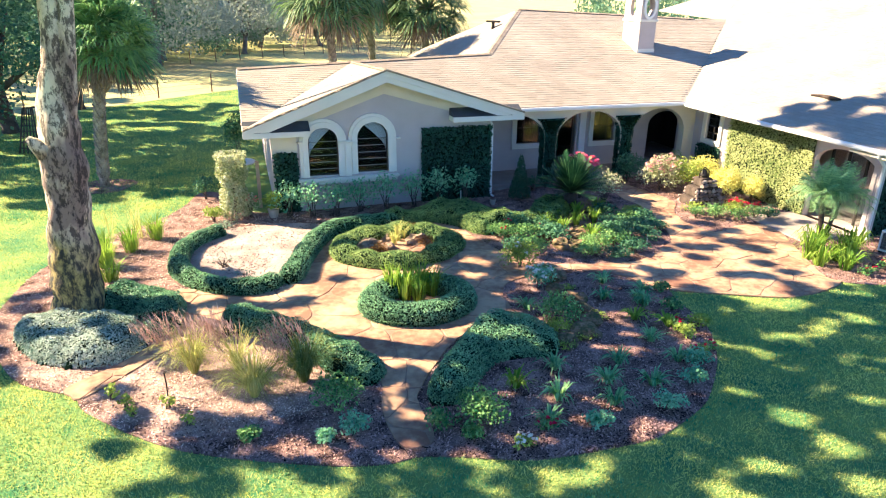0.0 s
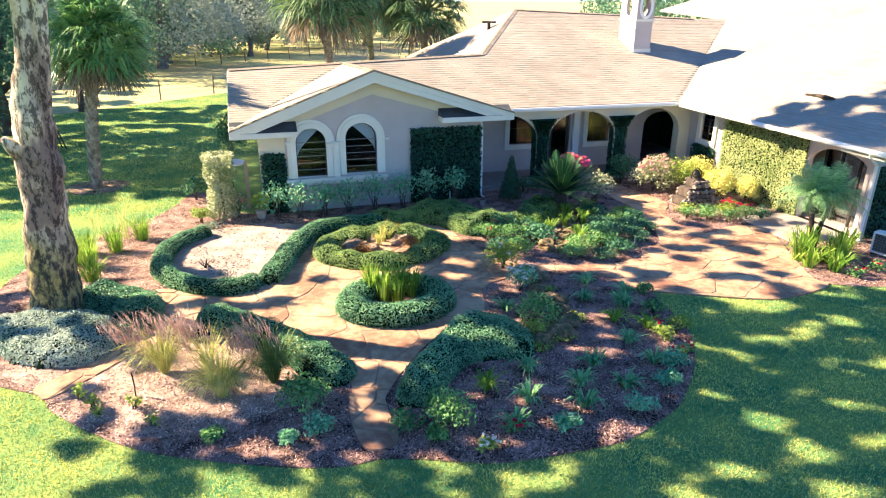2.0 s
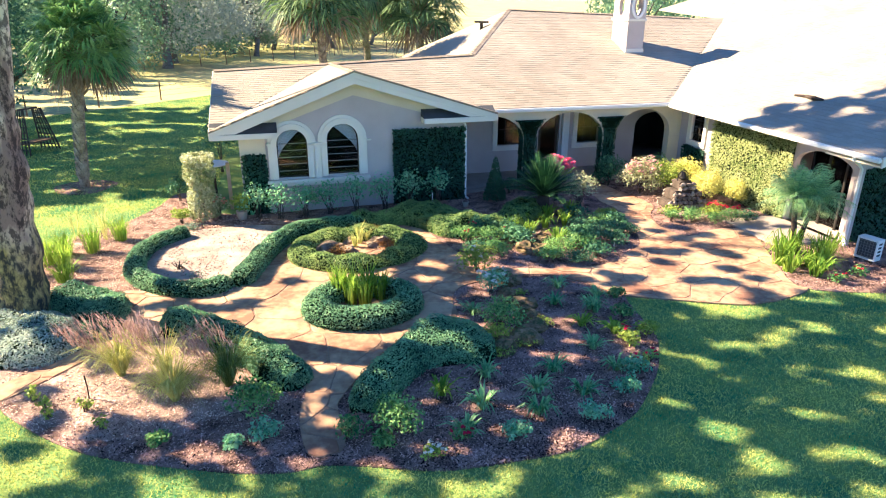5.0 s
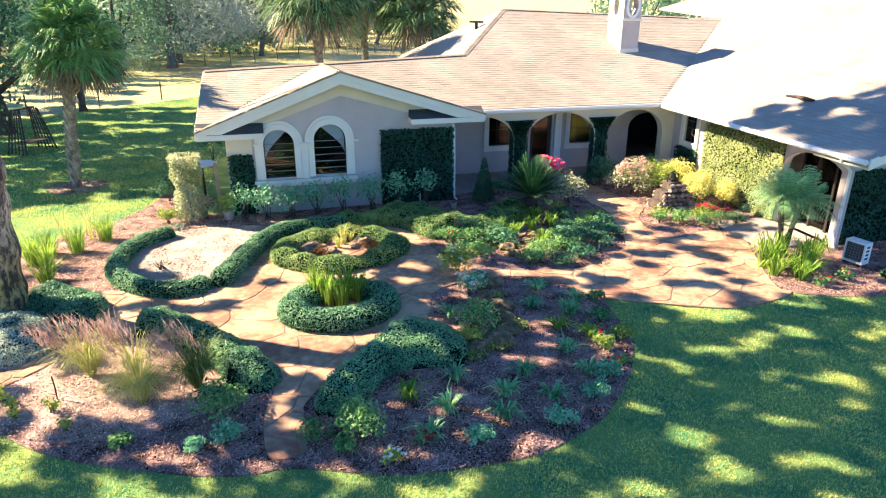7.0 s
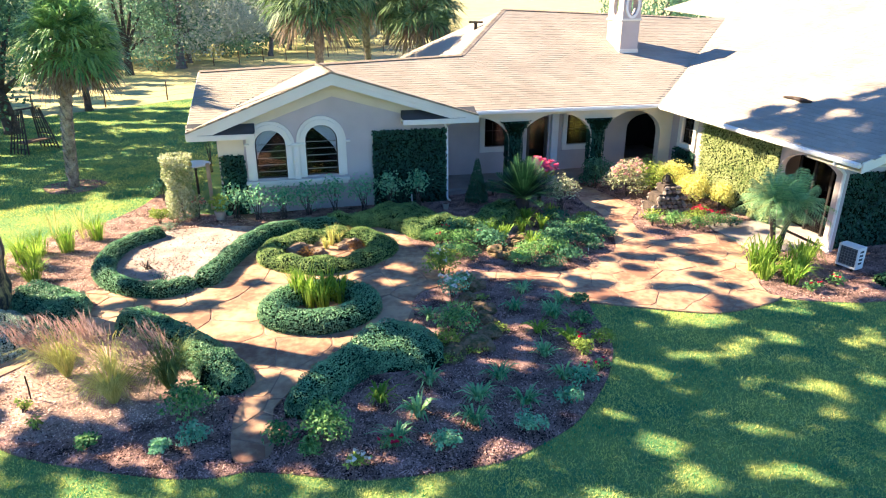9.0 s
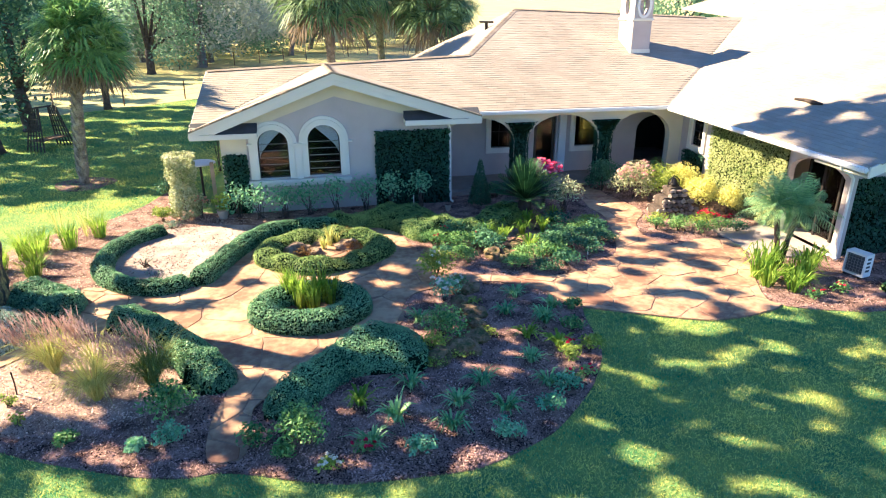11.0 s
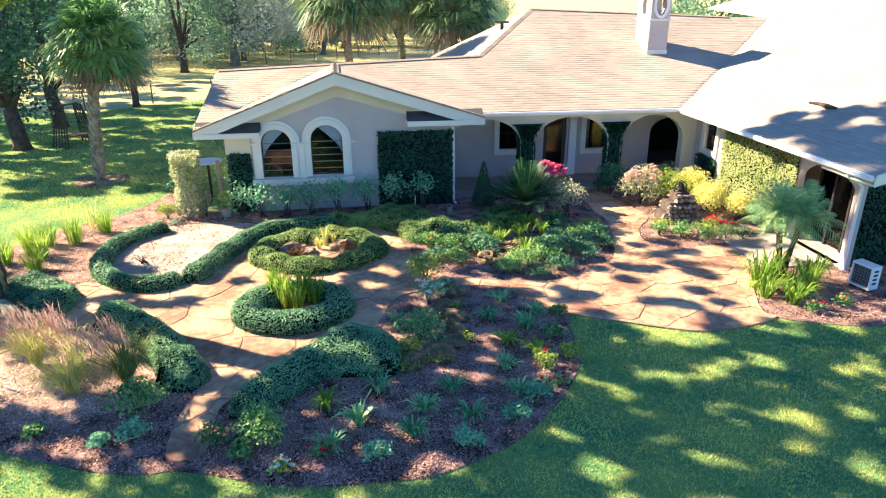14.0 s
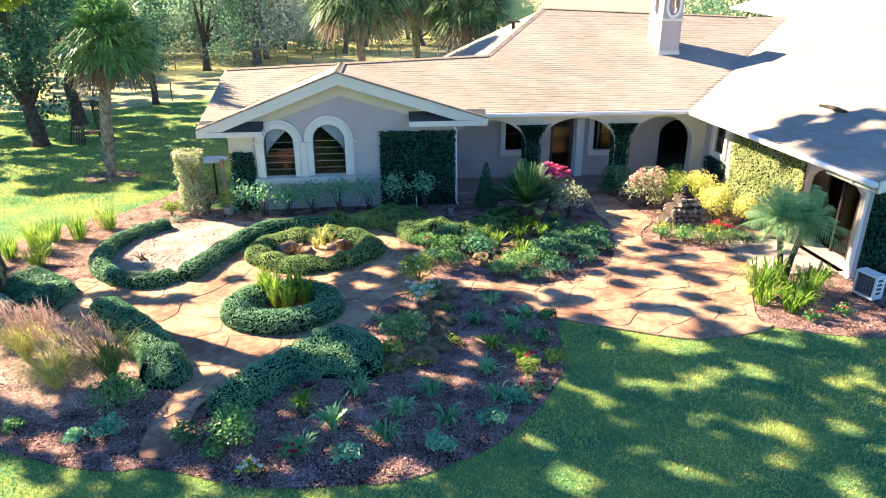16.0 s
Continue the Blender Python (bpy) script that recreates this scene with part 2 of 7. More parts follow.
RED_PETAL = leafy("red_petal", (0.42, 0.006, 0.04), (0.62, 0.02, 0.08), 0.5, 0.3)
PINK_PETAL = leafy("pink_petal", (0.65, 0.05, 0.16), (0.85, 0.2, 0.35), 0.5, 0.3)
WHITE_PETAL = leafy("white_petal", (0.7, 0.66, 0.55), (0.85, 0.82, 0.74), 0.5, 0.3)
# Paler than BARK, with haze mixed into the colour of distant trunks.
FAR_BARK = surface("hazed_bark", (0.10, 0.09, 0.09), (0.22, 0.2, 0.19), 4, 20, 0.95, 0.5)
BARK = surface("dark_bark", (0.03, 0.024, 0.02), (0.13, 0.10, 0.08), 5, 30, 0.95, 0.9)
STUCCO = surface("taupe_stucco", (0.43, 0.38, 0.365), (0.53, 0.475, 0.455), 1.5, 90, 0.9, 0.25)
CREAM = surface("cream_trim", (0.68, 0.65, 0.57), (0.78, 0.75, 0.67), 1.0, 60, 0.6, 0.1)
WHITE = surface("white_trim", (0.70, 0.69, 0.66), (0.8, 0.79, 0.76), 1.0, 60, 0.5, 0.05)
BEIGE = surface("beige_soffit", (0.6, 0.53, 0.39), (0.7, 0.63, 0.48), 1.2, 60, 0.8, 0.1)
SHINGLE = surface("shingle", (0.255, 0.22, 0.178), (0.385, 0.335, 0.272), 0.5, 30, 0.9, 0.3, island=0.35)
SHINGLE_PIECE = surface("shingle_piece", (0.248, 0.216, 0.173), (0.385, 0.335, 0.27), 0.5, 30, 0.9, 0.3, vary=0.45)
RIDGE = surface("ridge_shingle", (0.21, 0.165, 0.125), (0.35, 0.29, 0.22), 2.0, 30, 0.9, 0.3, island=0.4)
# Almost black walls: the dimness of the rooms is painted in.
DARK = surface("interior_shade", (0.012, 0.012, 0.013), (0.03, 0.028, 0.027), 1.0, 10, 0.9, 0.0)
BAR = surface("grey_bar", (0.16, 0.16, 0.16), (0.24, 0.24, 0.23), 4, 40, 0.5, 0.05)
SHADE_COIL_GREY = surface("shade_coil_grey", (0.045, 0.05, 0.06), (0.08, 0.085, 0.095), 3, 40, 0.8, 0.2)
FRAME = surface("dark_bronze", (0.02, 0.018, 0.016), (0.035, 0.03, 0.027), 4, 40, 0.4, 0.05)
CURTAIN = surface("white_curtain", (0.75, 0.75, 0.76), (0.85, 0.85, 0.85), 3, 30, 0.9, 0.2)
# Yellower and lighter than HEDGE_LEAF: sun on these hedges is put into the colour.
COVER_LEAF = leafy("sun_tinted_hedge_leaf", (0.03, 0.12, 0.05), (0.44, 0.58, 0.17), 0.45, 0.3, spec=0.3)
AIRY_LEAF = leafy("airy_palm_leaf", (0.09, 0.28, 0.13), (0.46, 0.66, 0.3), 0.4, 0.4)
LIT_SILVER_LEAF = leafy("lit_silver_leaf", (0.16, 0.27, 0.2), (0.68, 0.75, 0.62), 0.5, 0.25)
PALM_DARK = surface("dark_palm_trunk", (0.02, 0.015, 0.013), (0.075, 0.055, 0.045), 5, 30, 0.95, 0.9)
ROSE_LEAF = leafy("rose_leaf", (0.1, 0.33, 0.18), (0.4, 0.66, 0.38), 0.45, 0.4)
DUSKY = leafy("dusky_petal", (0.5, 0.2, 0.24), (0.78, 0.48, 0.46), 0.5, 0.3)
# Dark copy of PALM_LEAF: shade on the palms behind the roof is painted in.
PALM_SHADE = leafy("shaded_palm_leaf", (0.012, 0.06, 0.03), (0.26, 0.38, 0.15), 0.5, 0.2, spec=0.2)
CONCRETE = surface("concrete", (0.25, 0.21, 0.18), (0.38, 0.33, 0.29), 1.5, 50, 0.9, 0.2)
ROCK = surface("grey_rock", (0.12, 0.09, 0.075), (0.42, 0.345, 0.285), 4, 18, 0.9, 0.7, vary=0.6)
WOOD = surface("weathered_wood", (0.13, 0.075, 0.045), (0.28, 0.18, 0.11), 4, 40, 0.85, 0.4)
# Paler than WOOD: sunlight on the post is part of this colour.
PALE_WOOD = surface("sunlit_tan_wood", (0.34, 0.26, 0.18), (0.5, 0.4, 0.3), 4, 40, 0.85, 0.4)
METAL = surface("dark_metal", (0.02, 0.018, 0.017), (0.05, 0.045, 0.04), 5, 40, 0.5, 0.1, metal=0.6)
POT = surface("plastic_pot", (0.35, 0.3, 0.24), (0.45, 0.4, 0.33), 3, 40, 0.7, 0.1)
FIELD = surface("dry_pasture", (0.33, 0.285, 0.16), (0.58, 0.55, 0.22), 0.09, 3, 0.95, 0.2, contrast=1.7, spec=0.05)

SANDSTONE = surface("pale_stone", (0.12, 0.08, 0.05), (0.38, 0.28, 0.19), 4, 20, 0.9, 0.6)


def glass_pane(name):
    """Clear pane, with a mirror sheen that grows at grazing angles."""
    m = bpy.data.materials.new(name)
    m.use_nodes = True
    nd, ln = m.node_tree.nodes, m.node_tree.links.new
    clear, gloss, mx, fr = nd.new("ShaderNodeBsdfTransparent"), nd.new("ShaderNodeBsdfGlossy"), nd.new("ShaderNodeMixShader"), nd.new("ShaderNodeFresnel")
    clear.inputs[0].default_value = (0.8, 0.83, 0.85, 1)
    gloss.inputs["Roughness"].default_value = 0.02
    fr.inputs[0].default_value = 1.45
    ln(fr.outputs[0], mx.inputs[0])
    ln(clear.outputs[0], mx.inputs[1])
    ln(gloss.outputs[0], mx.inputs[2])
    ln(mx.outputs[0], nd["Material Output"].inputs[0])
    return m


GLASS = glass_pane("window_glass")


def peeling_bark():
    """Pale tan bark with dark flaking plates and ochre patches."""
    m = bpy.data.materials.new("peeling_bark")
    m.use_nodes = True
    nt = m.node_tree
    nd, ln = nt.nodes, nt.links.new
    b = nd["Principled BSDF"]
    geom, mp = nd.new("ShaderNodeNewGeometry"), nd.new("ShaderNodeMapping")
    mp.inputs["Scale"].default_value = (1, 1, 0.45)
    ln(geom.outputs["Position"], mp.inputs["Vector"])
    n1, n2, n3 = [nd.new("ShaderNodeTexNoise") for _ in range(3)]
    for t, sc, de in ((n1, 2.2, 8), (n2, 9, 9), (n3, 45, 3)):
        t.inputs["Scale"].default_value, t.inputs["Detail"].default_value = sc, de
        ln(mp.outputs[0], t.inputs["Vector"])
    r1, r2 = nd.new("ShaderNodeValToRGB"), nd.new("ShaderNodeValToRGB")
    r1.color_ramp.elements[0].position, r1.color_ramp.elements[0].color = 0.38, (0.24, 0.16, 0.13, 1)
    r1.color_ramp.elements[1].position, r1.color_ramp.elements[1].color = 0.6, (0.74, 0.63, 0.46, 1)
    mid = r1.color_ramp.elements.new(0.46)
    mid.color = (0.58, 0.44, 0.32, 1)
    ln(n1.outputs[0], r1.inputs[0])
    r2.color_ramp.elements[0].position, r2.color_ramp.elements[0].color = 0.445, (0.07, 0.055, 0.06, 1)
    r2.color_ramp.elements[1].position, r2.color_ramp.elements[1].color = 0.52, (1, 1, 1, 1)
    ln(n2.outputs[0], r2.inputs[0])
    mx = nd.new("ShaderNodeMix")
    mx.data_type, mx.blend_type = "RGBA", "MULTIPLY"
    mx.inputs[0].default_value = 0.85
    ln(r1.outputs[0], mx.inputs[6])
    ln(r2.outputs[0], mx.inputs[7])
    # ochre and black lichen towards the foot
    xyz, hi, foot, moss = nd.new("ShaderNodeSeparateXYZ"), nd.new("ShaderNodeMath"), nd.new("ShaderNodeMapRange"), nd.new("ShaderNodeValToRGB")
    ln(geom.outputs["Position"], xyz.inputs[0])
    hi.operation = "MULTIPLY_ADD"
    ln(n1.outputs[0], hi.inputs[0])
    hi.inputs[1].default_value = -5.0
    ln(xyz.outputs[2], hi.inputs[2])
    foot.inputs[1].default_value, foot.inputs[2].default_value = -0.2, -1.3
    ln(hi.outputs[0], foot.inputs[0])
    moss.color_ramp.elements[0].position, moss.color_ramp.elements[0].color = 0.45, (0.03, 0.028, 0.02, 1)
    moss.color_ramp.elements[1].position, moss.color_ramp.elements[1].color = 0.62, (0.42, 0.31, 0.11, 1)
    ln(n2.outputs[0], moss.inputs[0])
    wet = nd.new("ShaderNodeMix")
    wet.data_type = "RGBA"
    ln(foot.outputs[0], wet.inputs[0])
    ln(mx.outputs[2], wet.inputs[6])
    ln(moss.outputs[0], wet.inputs[7])
    ln(wet.outputs[2], b.inputs["Base Color"])
    b.inputs["Roughness"].default_value = 0.9
    bp = nd.new("ShaderNodeBump")
    bp.inputs["Strength"].default_value, bp.inputs["Distance"].default_value = 0.9, 0.04
    n2.inputs["Roughness"].default_value = 0.72
    ln(n2.outputs[0], bp.inputs["Height"])
    ln(bp.outputs[0], b.inputs["Normal"])
    return m


PEEL = peeling_bark()

# ---- ground ----
BED = smooth_line([(-3.2, 13), (-2.31, 11.02), (-1.29, 10.21), (-0.93, 9.61), (0.39, 8.38), (2.12, 7.55), (3.09, 7.26), (3.75, 7.25), (4.93, 6.83), (5.52, 6.72), (6.72, 6.69), (7.28, 6.77), (8.19, 7.17), (8.63, 7.5), (9.32, 8.21), (9.74, 8.82), (10.07, 9.53), (10.45, 11.3),
                   (12, 12.6), (13.9, 11.8), (14.4, 10.45), (15.69, 9.88), (16.33, 9.78), (18.4, 9.7), (20.2, 11.8), (18, 14.2), (17.1, 19.5), (12, 20.1), (9, 19.3), (2.2, 18.9), (0.9, 21.3), (0.2, 21.5), (-0.2, 20.2), (-0.9, 18.9), (-2, 17.9), (-2.95, 16.2), (-3.25, 14.7)], True, 6)


def ground_sheet():
    g = Geo()
    xs = [-900, -300, -100, -40, -15, 0, 15, 30, 60, 150, 400, 900]
    ys = [-300, -60, -10, 5, 20, 30, 42, 60, 80, 120, 250, 600, 1500]
    g.add([(x, y, 0) for y in ys for x in xs], [(j * len(xs) + i, j * len(xs) + i + 1, (j + 1) * len(xs) + i + 1, (j + 1) * len(xs) + i) for j in range(len(ys) - 1) for i in range(len(xs) - 1)])
    return part("ground", g, LAWN)


tagged(ground_sheet(), "mown green lawn on level ground", "lawn", kind="structure")


def flat_patch(name, line, z, material, label, category, rim=0.03):
    """A low sheet with a rounded rim on the ground."""
    me = slab([(p.x, p.y) for p in line], [], 1.0, lambda u, v, w: (u, v, -0.02 if w else z))
    return tagged(part(name, me, material), label, category, kind="structure")


flat_patch("mulch_bed", BED, 0.018, MULCH, "dark brown bark mulch garden bed with curved edge", "garden bed")
pasture = [Vector(p) for p in ((-120, 36, 0), (-9, 38.2, 0), (-4.5, 41.3, 0), (-0.9, 44.4, 0), (6, 50, 0), (40, 58, 0), (120, 66, 0), (890, 300, 0), (890, 1400, 0), (-890, 1400, 0), (-890, 60, 0))]
flat_patch("pasture", pasture, 0.012, FIELD, "dry sunlit pasture behind a wire fence", "field")
LIT_DRY_BED = smooth_line([(-2.4, 11.3), (-1.3, 10.35), (-0.45, 9.35), (0.4, 8.65), (1.3, 8.6), (2.3, 8.8), (3.0, 9.1), (2.4, 10.2), (1.4, 11.4), (0.3, 11.3), (-0.7, 11.3)], True, 5)
flat_patch("lit_dry_patch", LIT_DRY_BED, 0.022, LIT_DRY_MULCH, "drier bark mulch below the feathery grasses, lightened as if sunlit", "garden bed")
SOIL = smooth_line([(0.9, 17.7), (0.3, 16.7), (0.0, 15.6), (0.2, 14.4), (0.9, 13.7), (1.7, 13.5), (2.3, 14.0), (2.7, 14.8), (3.1, 15.8), (3.6, 16.6), (4.1, 17.1), (2.8, 17.75)], True, 6)
flat_patch("sandy_bed", SOIL, 0.03, SAND, "bare sandy planting bed inside the clipped hedge", "garden bed")
WALK_SOUTH = [(-0.1, 13.9), (0.17, 12.7), (-0.12, 11.83), (-0.61, 11.1), (-1.39, 10.5), (-1.3, 10.2), (-0.98, 10.16), (0.4, 11.6), (1.2, 11.7), (2.4, 11), (3.1, 10.2), (3.45, 9.6), (3.5, 9.1), (3.36, 8.5), (3.43, 7.55), (3.86, 7.48), (3.98, 7.8), (3.95, 8.42), (4.1, 8.9), (5.2, 10.3), (6.53, 11), (6.72, 11.85), (7.2, 12.46), (8.56, 12.69), (9.27, 12.43), (9.86, 11.81), (10.17, 11.25), (10.45, 11.02), (12.31, 10.14), (12.96, 10.04), (13.74, 10.13)]
WALK_NORTH = [(14.45, 10.4), (14.35, 10.9), (15.7, 13.8), (14.9, 14.3), (13.85, 14), (13.6, 15), (13.9, 15.9), (14.5, 16.8), (14.2, 18.6), (13.9, 19.7), (12.9, 19.7), (13.2, 18.5), (13.1, 17.4), (13.2, 16.7), (13, 15.7), (12.4, 13.95), (11.78, 13.4), (10.82, 12.8), (10.1, 12.75), (8.76, 13.05), (8.1, 13.35), (7.6, 14.3), (7.1, 16.3), (6.6, 16.8), (4.9, 17), (4.1, 16.7), (3.5, 16), (2.7, 14), (2, 13.3), (1.3, 13.25), (0.6, 13.75)]
WALKWAY = smooth_line(WALK_SOUTH + WALK_NORTH, True, 4)
flat_patch("walkway", WALKWAY, 0.032, GROUT, "earthy joint bed of the flagstone garden path", "path")
path_thing = bpy.data.objects["walkway"]


def half_plane(poly, p, n):
    """Keeps the part of a convex polygon with (q - p).n <= 0."""
    out = []
    for i, a in enumerate(poly):
        b = poly[(i + 1) % len(poly)]
        da, db = (a - p).dot(n), (b - p).dot(n)
        if da <= 0:
            out.append(a)
        if (da < 0) != (db < 0):
            out.append(a + (b - a) * (da / (da - db)))
    return out


def flagstones():
    r = random.Random(5)
    poly = [(p.x, p.y) for p in WALKWAY]
    sites = []
    tries = 0
    while tries < 3500:
        tries += 1
        p = Vector((r.uniform(-3.4, 15.8), r.uniform(7.3, 20)))
        gap = r.uniform(0.36, 0.6) if p.y < 9.3 else r.uniform(0.38, 0.85) if p.x > 9 else r.uniform(0.6, 1.25)
        if all((p - q).length > gap for q in sites):
            sites.append(p)
    outline = [Vector((q.x, q.y)) for q in WALKWAY]
    for p in sites:
        cell = outline
        for q in sites:
            d = q - p
            if 0 < d.length < 3.2 and cell:
                cell = half_plane(cell, p + d * 0.5 - d.normalized() * r.uniform(0.002, 0.009), d.normalized())
        if len(cell) < 3:
            continue
        area = abs(sum(cell[k - 1].x * cell[k].y - cell[k].x * cell[k - 1].y for k in range(len(cell)))) / 2
        if area < 0.05:
            continue
        mid = sum(cell, Vector((0, 0))) / len(cell)
        rough = []
        for k, a in enumerate(cell):
            b = cell[(k + 1) % len(cell)]
            for t in ((0.15, 0.5, 0.85) if (b - a).length > 0.25 else (0.0,)):
                q = a + (b - a) * t
                rough.append(q + (mid - q).normalized() * r.uniform(0, 0.018))
        n = len(rough)
        top = 0.041 + r.uniform(-0.003, 0.004)
        g = Geo()
        g.add([(q.x - mid.x, q.y - mid.y, 0) for q in rough] + [((q.x - mid.x), (q.y - mid.y), top - 0.008) for q in rough] + [((q.x - mid.x) * 0.98, (q.y - mid.y) * 0.98, top) for q in rough],
              [(k, (k + 1) % n, n + (k + 1) % n, n + k) for k in range(n)] + [(n + k, n + (k + 1) % n, 2 * n + (k + 1) % n, 2 * n + k) for k in range(n)] + [tuple(2 * n + k for k in range(n))])
        part("flagstone", g, FLAG, path_thing).location = (mid.x, mid.y, 0.0)


# ---- house ----
SLOPE = 0.36
house = thing("house", "single-storey taupe stucco house with arched windows and tan shingle roof", "house", kind="structure")


# peak x, west and east eave x, west and east eave z, peak z, front y of the cross gable
GABLE = (5.7, 1.7, 9.95, 2.52, 2.72, 4.04, 18.45)


def roof_z(y):
    return 2.52 + SLOPE * (y - 19.5)


def shingle_field(name, origin, along, upslope, width, run, inside_test, course=0.16, tab=0.31, loose=None, proud=1.0):
    """Rows of overlapping tabs on a roof plane; inside_test(u, v) says where the plane exists."""
    along, upslope, origin = [np.array(q, float) for q in (along, upslope, origin)]
    nrm = np.cross(along, upslope)
    rows = int(run / course)
    us, vs = [], []
    for k in range(rows):
        u = np.arange(-tab, width, tab) + (k % 2) * tab * 0.5 + rng.uniform(-0.04, 0.04)
        us.append(u)
        vs.append(np.full(len(u), k * course))
    u, v = np.concatenate(us), np.concatenate(vs)
    ok = inside_test(u + tab / 2, v + course / 2)
    u, v = u[ok], v[ok]
    if loose is not None:
        sel = loose(u, v)
        m = Matrix([(*r, 0) for r in zip(along, upslope, nrm)] + [(0, 0, 0, 1)])
        me = Geo().add([(0, 0, -0.003), (tab * 0.985, 0, -0.003), (tab * 0.985, 0, 0.012), (0, 0, 0.012), (tab * 0.985, course * 1.05, 0.006), (0, course * 1.05, 0.006)],
                       [(0, 1, 2, 3), (3, 2, 4, 5), (1, 4, 2), (0, 3, 5)]).mesh("shingle")
        me.materials.append(SHINGLE_PIECE)
        for a, b in zip(u[sel], v[sel]):
            o = part("shingle", me, None, house)
            o.matrix_basis = Matrix.Translation(Vector(origin + a * along + (b - rng.uniform(0, 0.01)) * upslope)) @ m
        u, v = u[~sel], v[~sel]
    n = len(u)
    w = tab * rng.uniform(0.965, 0.995, n)
    w = np.minimum(u + w, width) - np.maximum(u, 0)
    u = np.maximum(u, 0)
    lift = rng.uniform(0.009, 0.014, n) * proud
    low = v - rng.uniform(0, 0.012, n)

    def at(a, b, c):
        return origin + a[:, None] * along + b[:, None] * upslope + c[:, None] * nrm
    z0 = np.zeros(n)
    quads = np.stack([at(u, low, lift), at(u + w, low, lift), at(u + w, v + course * 1.05, z0 + 0.006), at(u, v + course * 1.05, z0 + 0.006)], 1)
    butt = np.stack([at(u, low, z0 - 0.003), at(u + w, low, z0 - 0.003), at(u + w, low, lift), at(u, low, lift)], 1)
    tagged(part(name, array_mesh(name, np.concatenate([quads, butt]), 4), SHINGLE, house, "weathered tan asphalt shingles"), kind="stuff")


def plate(name, pts, material, drop=0.08, parent=None):
    """A roof plane: corner points and a thickness downwards."""
    n = len(pts)
    g = Geo().add([tuple(p) for p in pts] + [(p[0], p[1], p[2] - drop) for p in pts], [tuple(range(n)), tuple(range(2 * n - 1, n - 1, -1))] + [(k, n + k, n + (k + 1) % n, (k + 1) % n) for k in range(n)])
    return part(name, g, material, house if parent is None else parent)


def roofs():
    h = math.hypot(1, SLOPE)
    ux = (1, 0, 0)
    up_main = (0, 1 / h, SLOPE / h)
    # front slope: low ridge over the west rooms, higher ridge over the middle, valley to the wing
    west, low_e, high_w, high_e = (1.72, 22.8), (10.7, 23.6), (13.6, 27.72), (21.75, 26.75)
    ridge = [(x, y, roof_z(y)) for x, y in (west, low_e, high_w, high_e)]
    plate("roof", [(5.55, 19.75, roof_z(19.75)), (16.65, 19.75, roof_z(19.75)), (23.65, 26.75, roof_z(26.75)), ridge[3], ridge[2], ridge[1], (5.55, 23.15, roof_z(23.15))], SHINGLE)
    plate("roof", [(1.7, 18.5, 2.52), (5.55, 23.1, roof_z(23.1)), (5.55, 23.15, roof_z(23.15)), ridge[0]], SHINGLE)

    def front(u, v):
        x, y = 1.72 + u, 19.5 + v / h
        top = np.where(x < 10.7, 22.8 + (x - 1.72) * 0.089, np.where(x < 13.6, 23.6 + (x - 10.7) * 1.42, 27.72 - (x - 13.6) * 0.119))
        return (x > 5.6) & (y > 19.76) & (x < 16.35 + (y - 19.5)) & (y < top)
    shingle_field("shingles", (1.72, 19.5, roof_z(19.5) + 0.004), ux, up_main, 24, 9.0, front, loose=lambda u, v: (u > 8.35) & (u < 13.8) & (v < 2.5))
    sx, sy = 0.0092, 0.274
    ca, cu = math.hypot(1, sx), math.hypot(1, sy)
    shingle_field("shingles", (1.7, 18.5, 2.525), (1 / ca, 0, sx / ca), (0, 1 / cu, sy / cu), 4.0, 5.0,
                  lambda u, v: (v / cu > u / ca * 1.2) & (v / cu < 4.25 + 0.089 * u) & (u / ca < 3.85))
    # back slopes and the west hip of the high roof
    plate("roof", [ridge[0], ridge[1], (10.7, 28.2, 2.4), (1.72, 28.2, 2.4)], SHINGLE)
    plate("roof", [ridge[1], ridge[2], (13.6, 33, 4.6), (9.9, 33, 3.2), (9.9, 26.5, 3.3)], SHINGLE)
    plate("roof", [ridge[2], ridge[3], (21.75, 33.5, 3.6), (13.6, 33.5, 4.4)], SHINGLE)
    # cross gable over the arched windows
    for ex, z0, back, fall in ((GABLE[1], GABLE[3], 18.6, -0.0326), (GABLE[2], GABLE[4], 19.6, -0.0546)):
        apex, top, y0 = GABLE[0], GABLE[5], GABLE[6]
        plate("gable_roof", [(ex, y0, z0), (apex, y0, top), (5.55, 23.15, roof_z(23.15) + 0.01), (ex, back, z0 + fall * (back - y0))], SHINGLE, 0.05)
        run = math.hypot(apex - ex, top - z0)
        upv = ((apex - ex) / run, 0, (top - z0) / run)
        if ex < apex:
            shingle_field("shingles", (ex, y0 + 5, z0 + 5 * fall + 0.004), (0, -1, -fall), upv, 5.0, run, lambda u, v, run=run: (v < run - 0.05) & (5.0 - u < 0.1 + 4.5 * v / run))
        else:
            shingle_field("shingles", (ex, y0, z0 + 0.004), (0, 1, fall), upv, 5.0, run, lambda u, v, run=run: (v < run - 0.05) & (u < 1.1 + 3.4 * v / run), proud=0.5)
    # east wing: one slope facing the garden
    zt = 2.52
    wx, wy = 16.4, 11.3
    up_w = (1 / h, 0, SLOPE / h)
    wing_edge = [(16.65, wy), (16.65, 19.75), (23.65, 26.75), (24.4, 33.3), (25.9, 32.5), (29.5, 30.6), (29.5, wy)]
    plate("wing_roof", [(x, y, zt + (x - wx) * SLOPE) for x, y in wing_edge], SHINGLE)

    def wing(u, v):
        x, y = wx + v / h, 34 - u
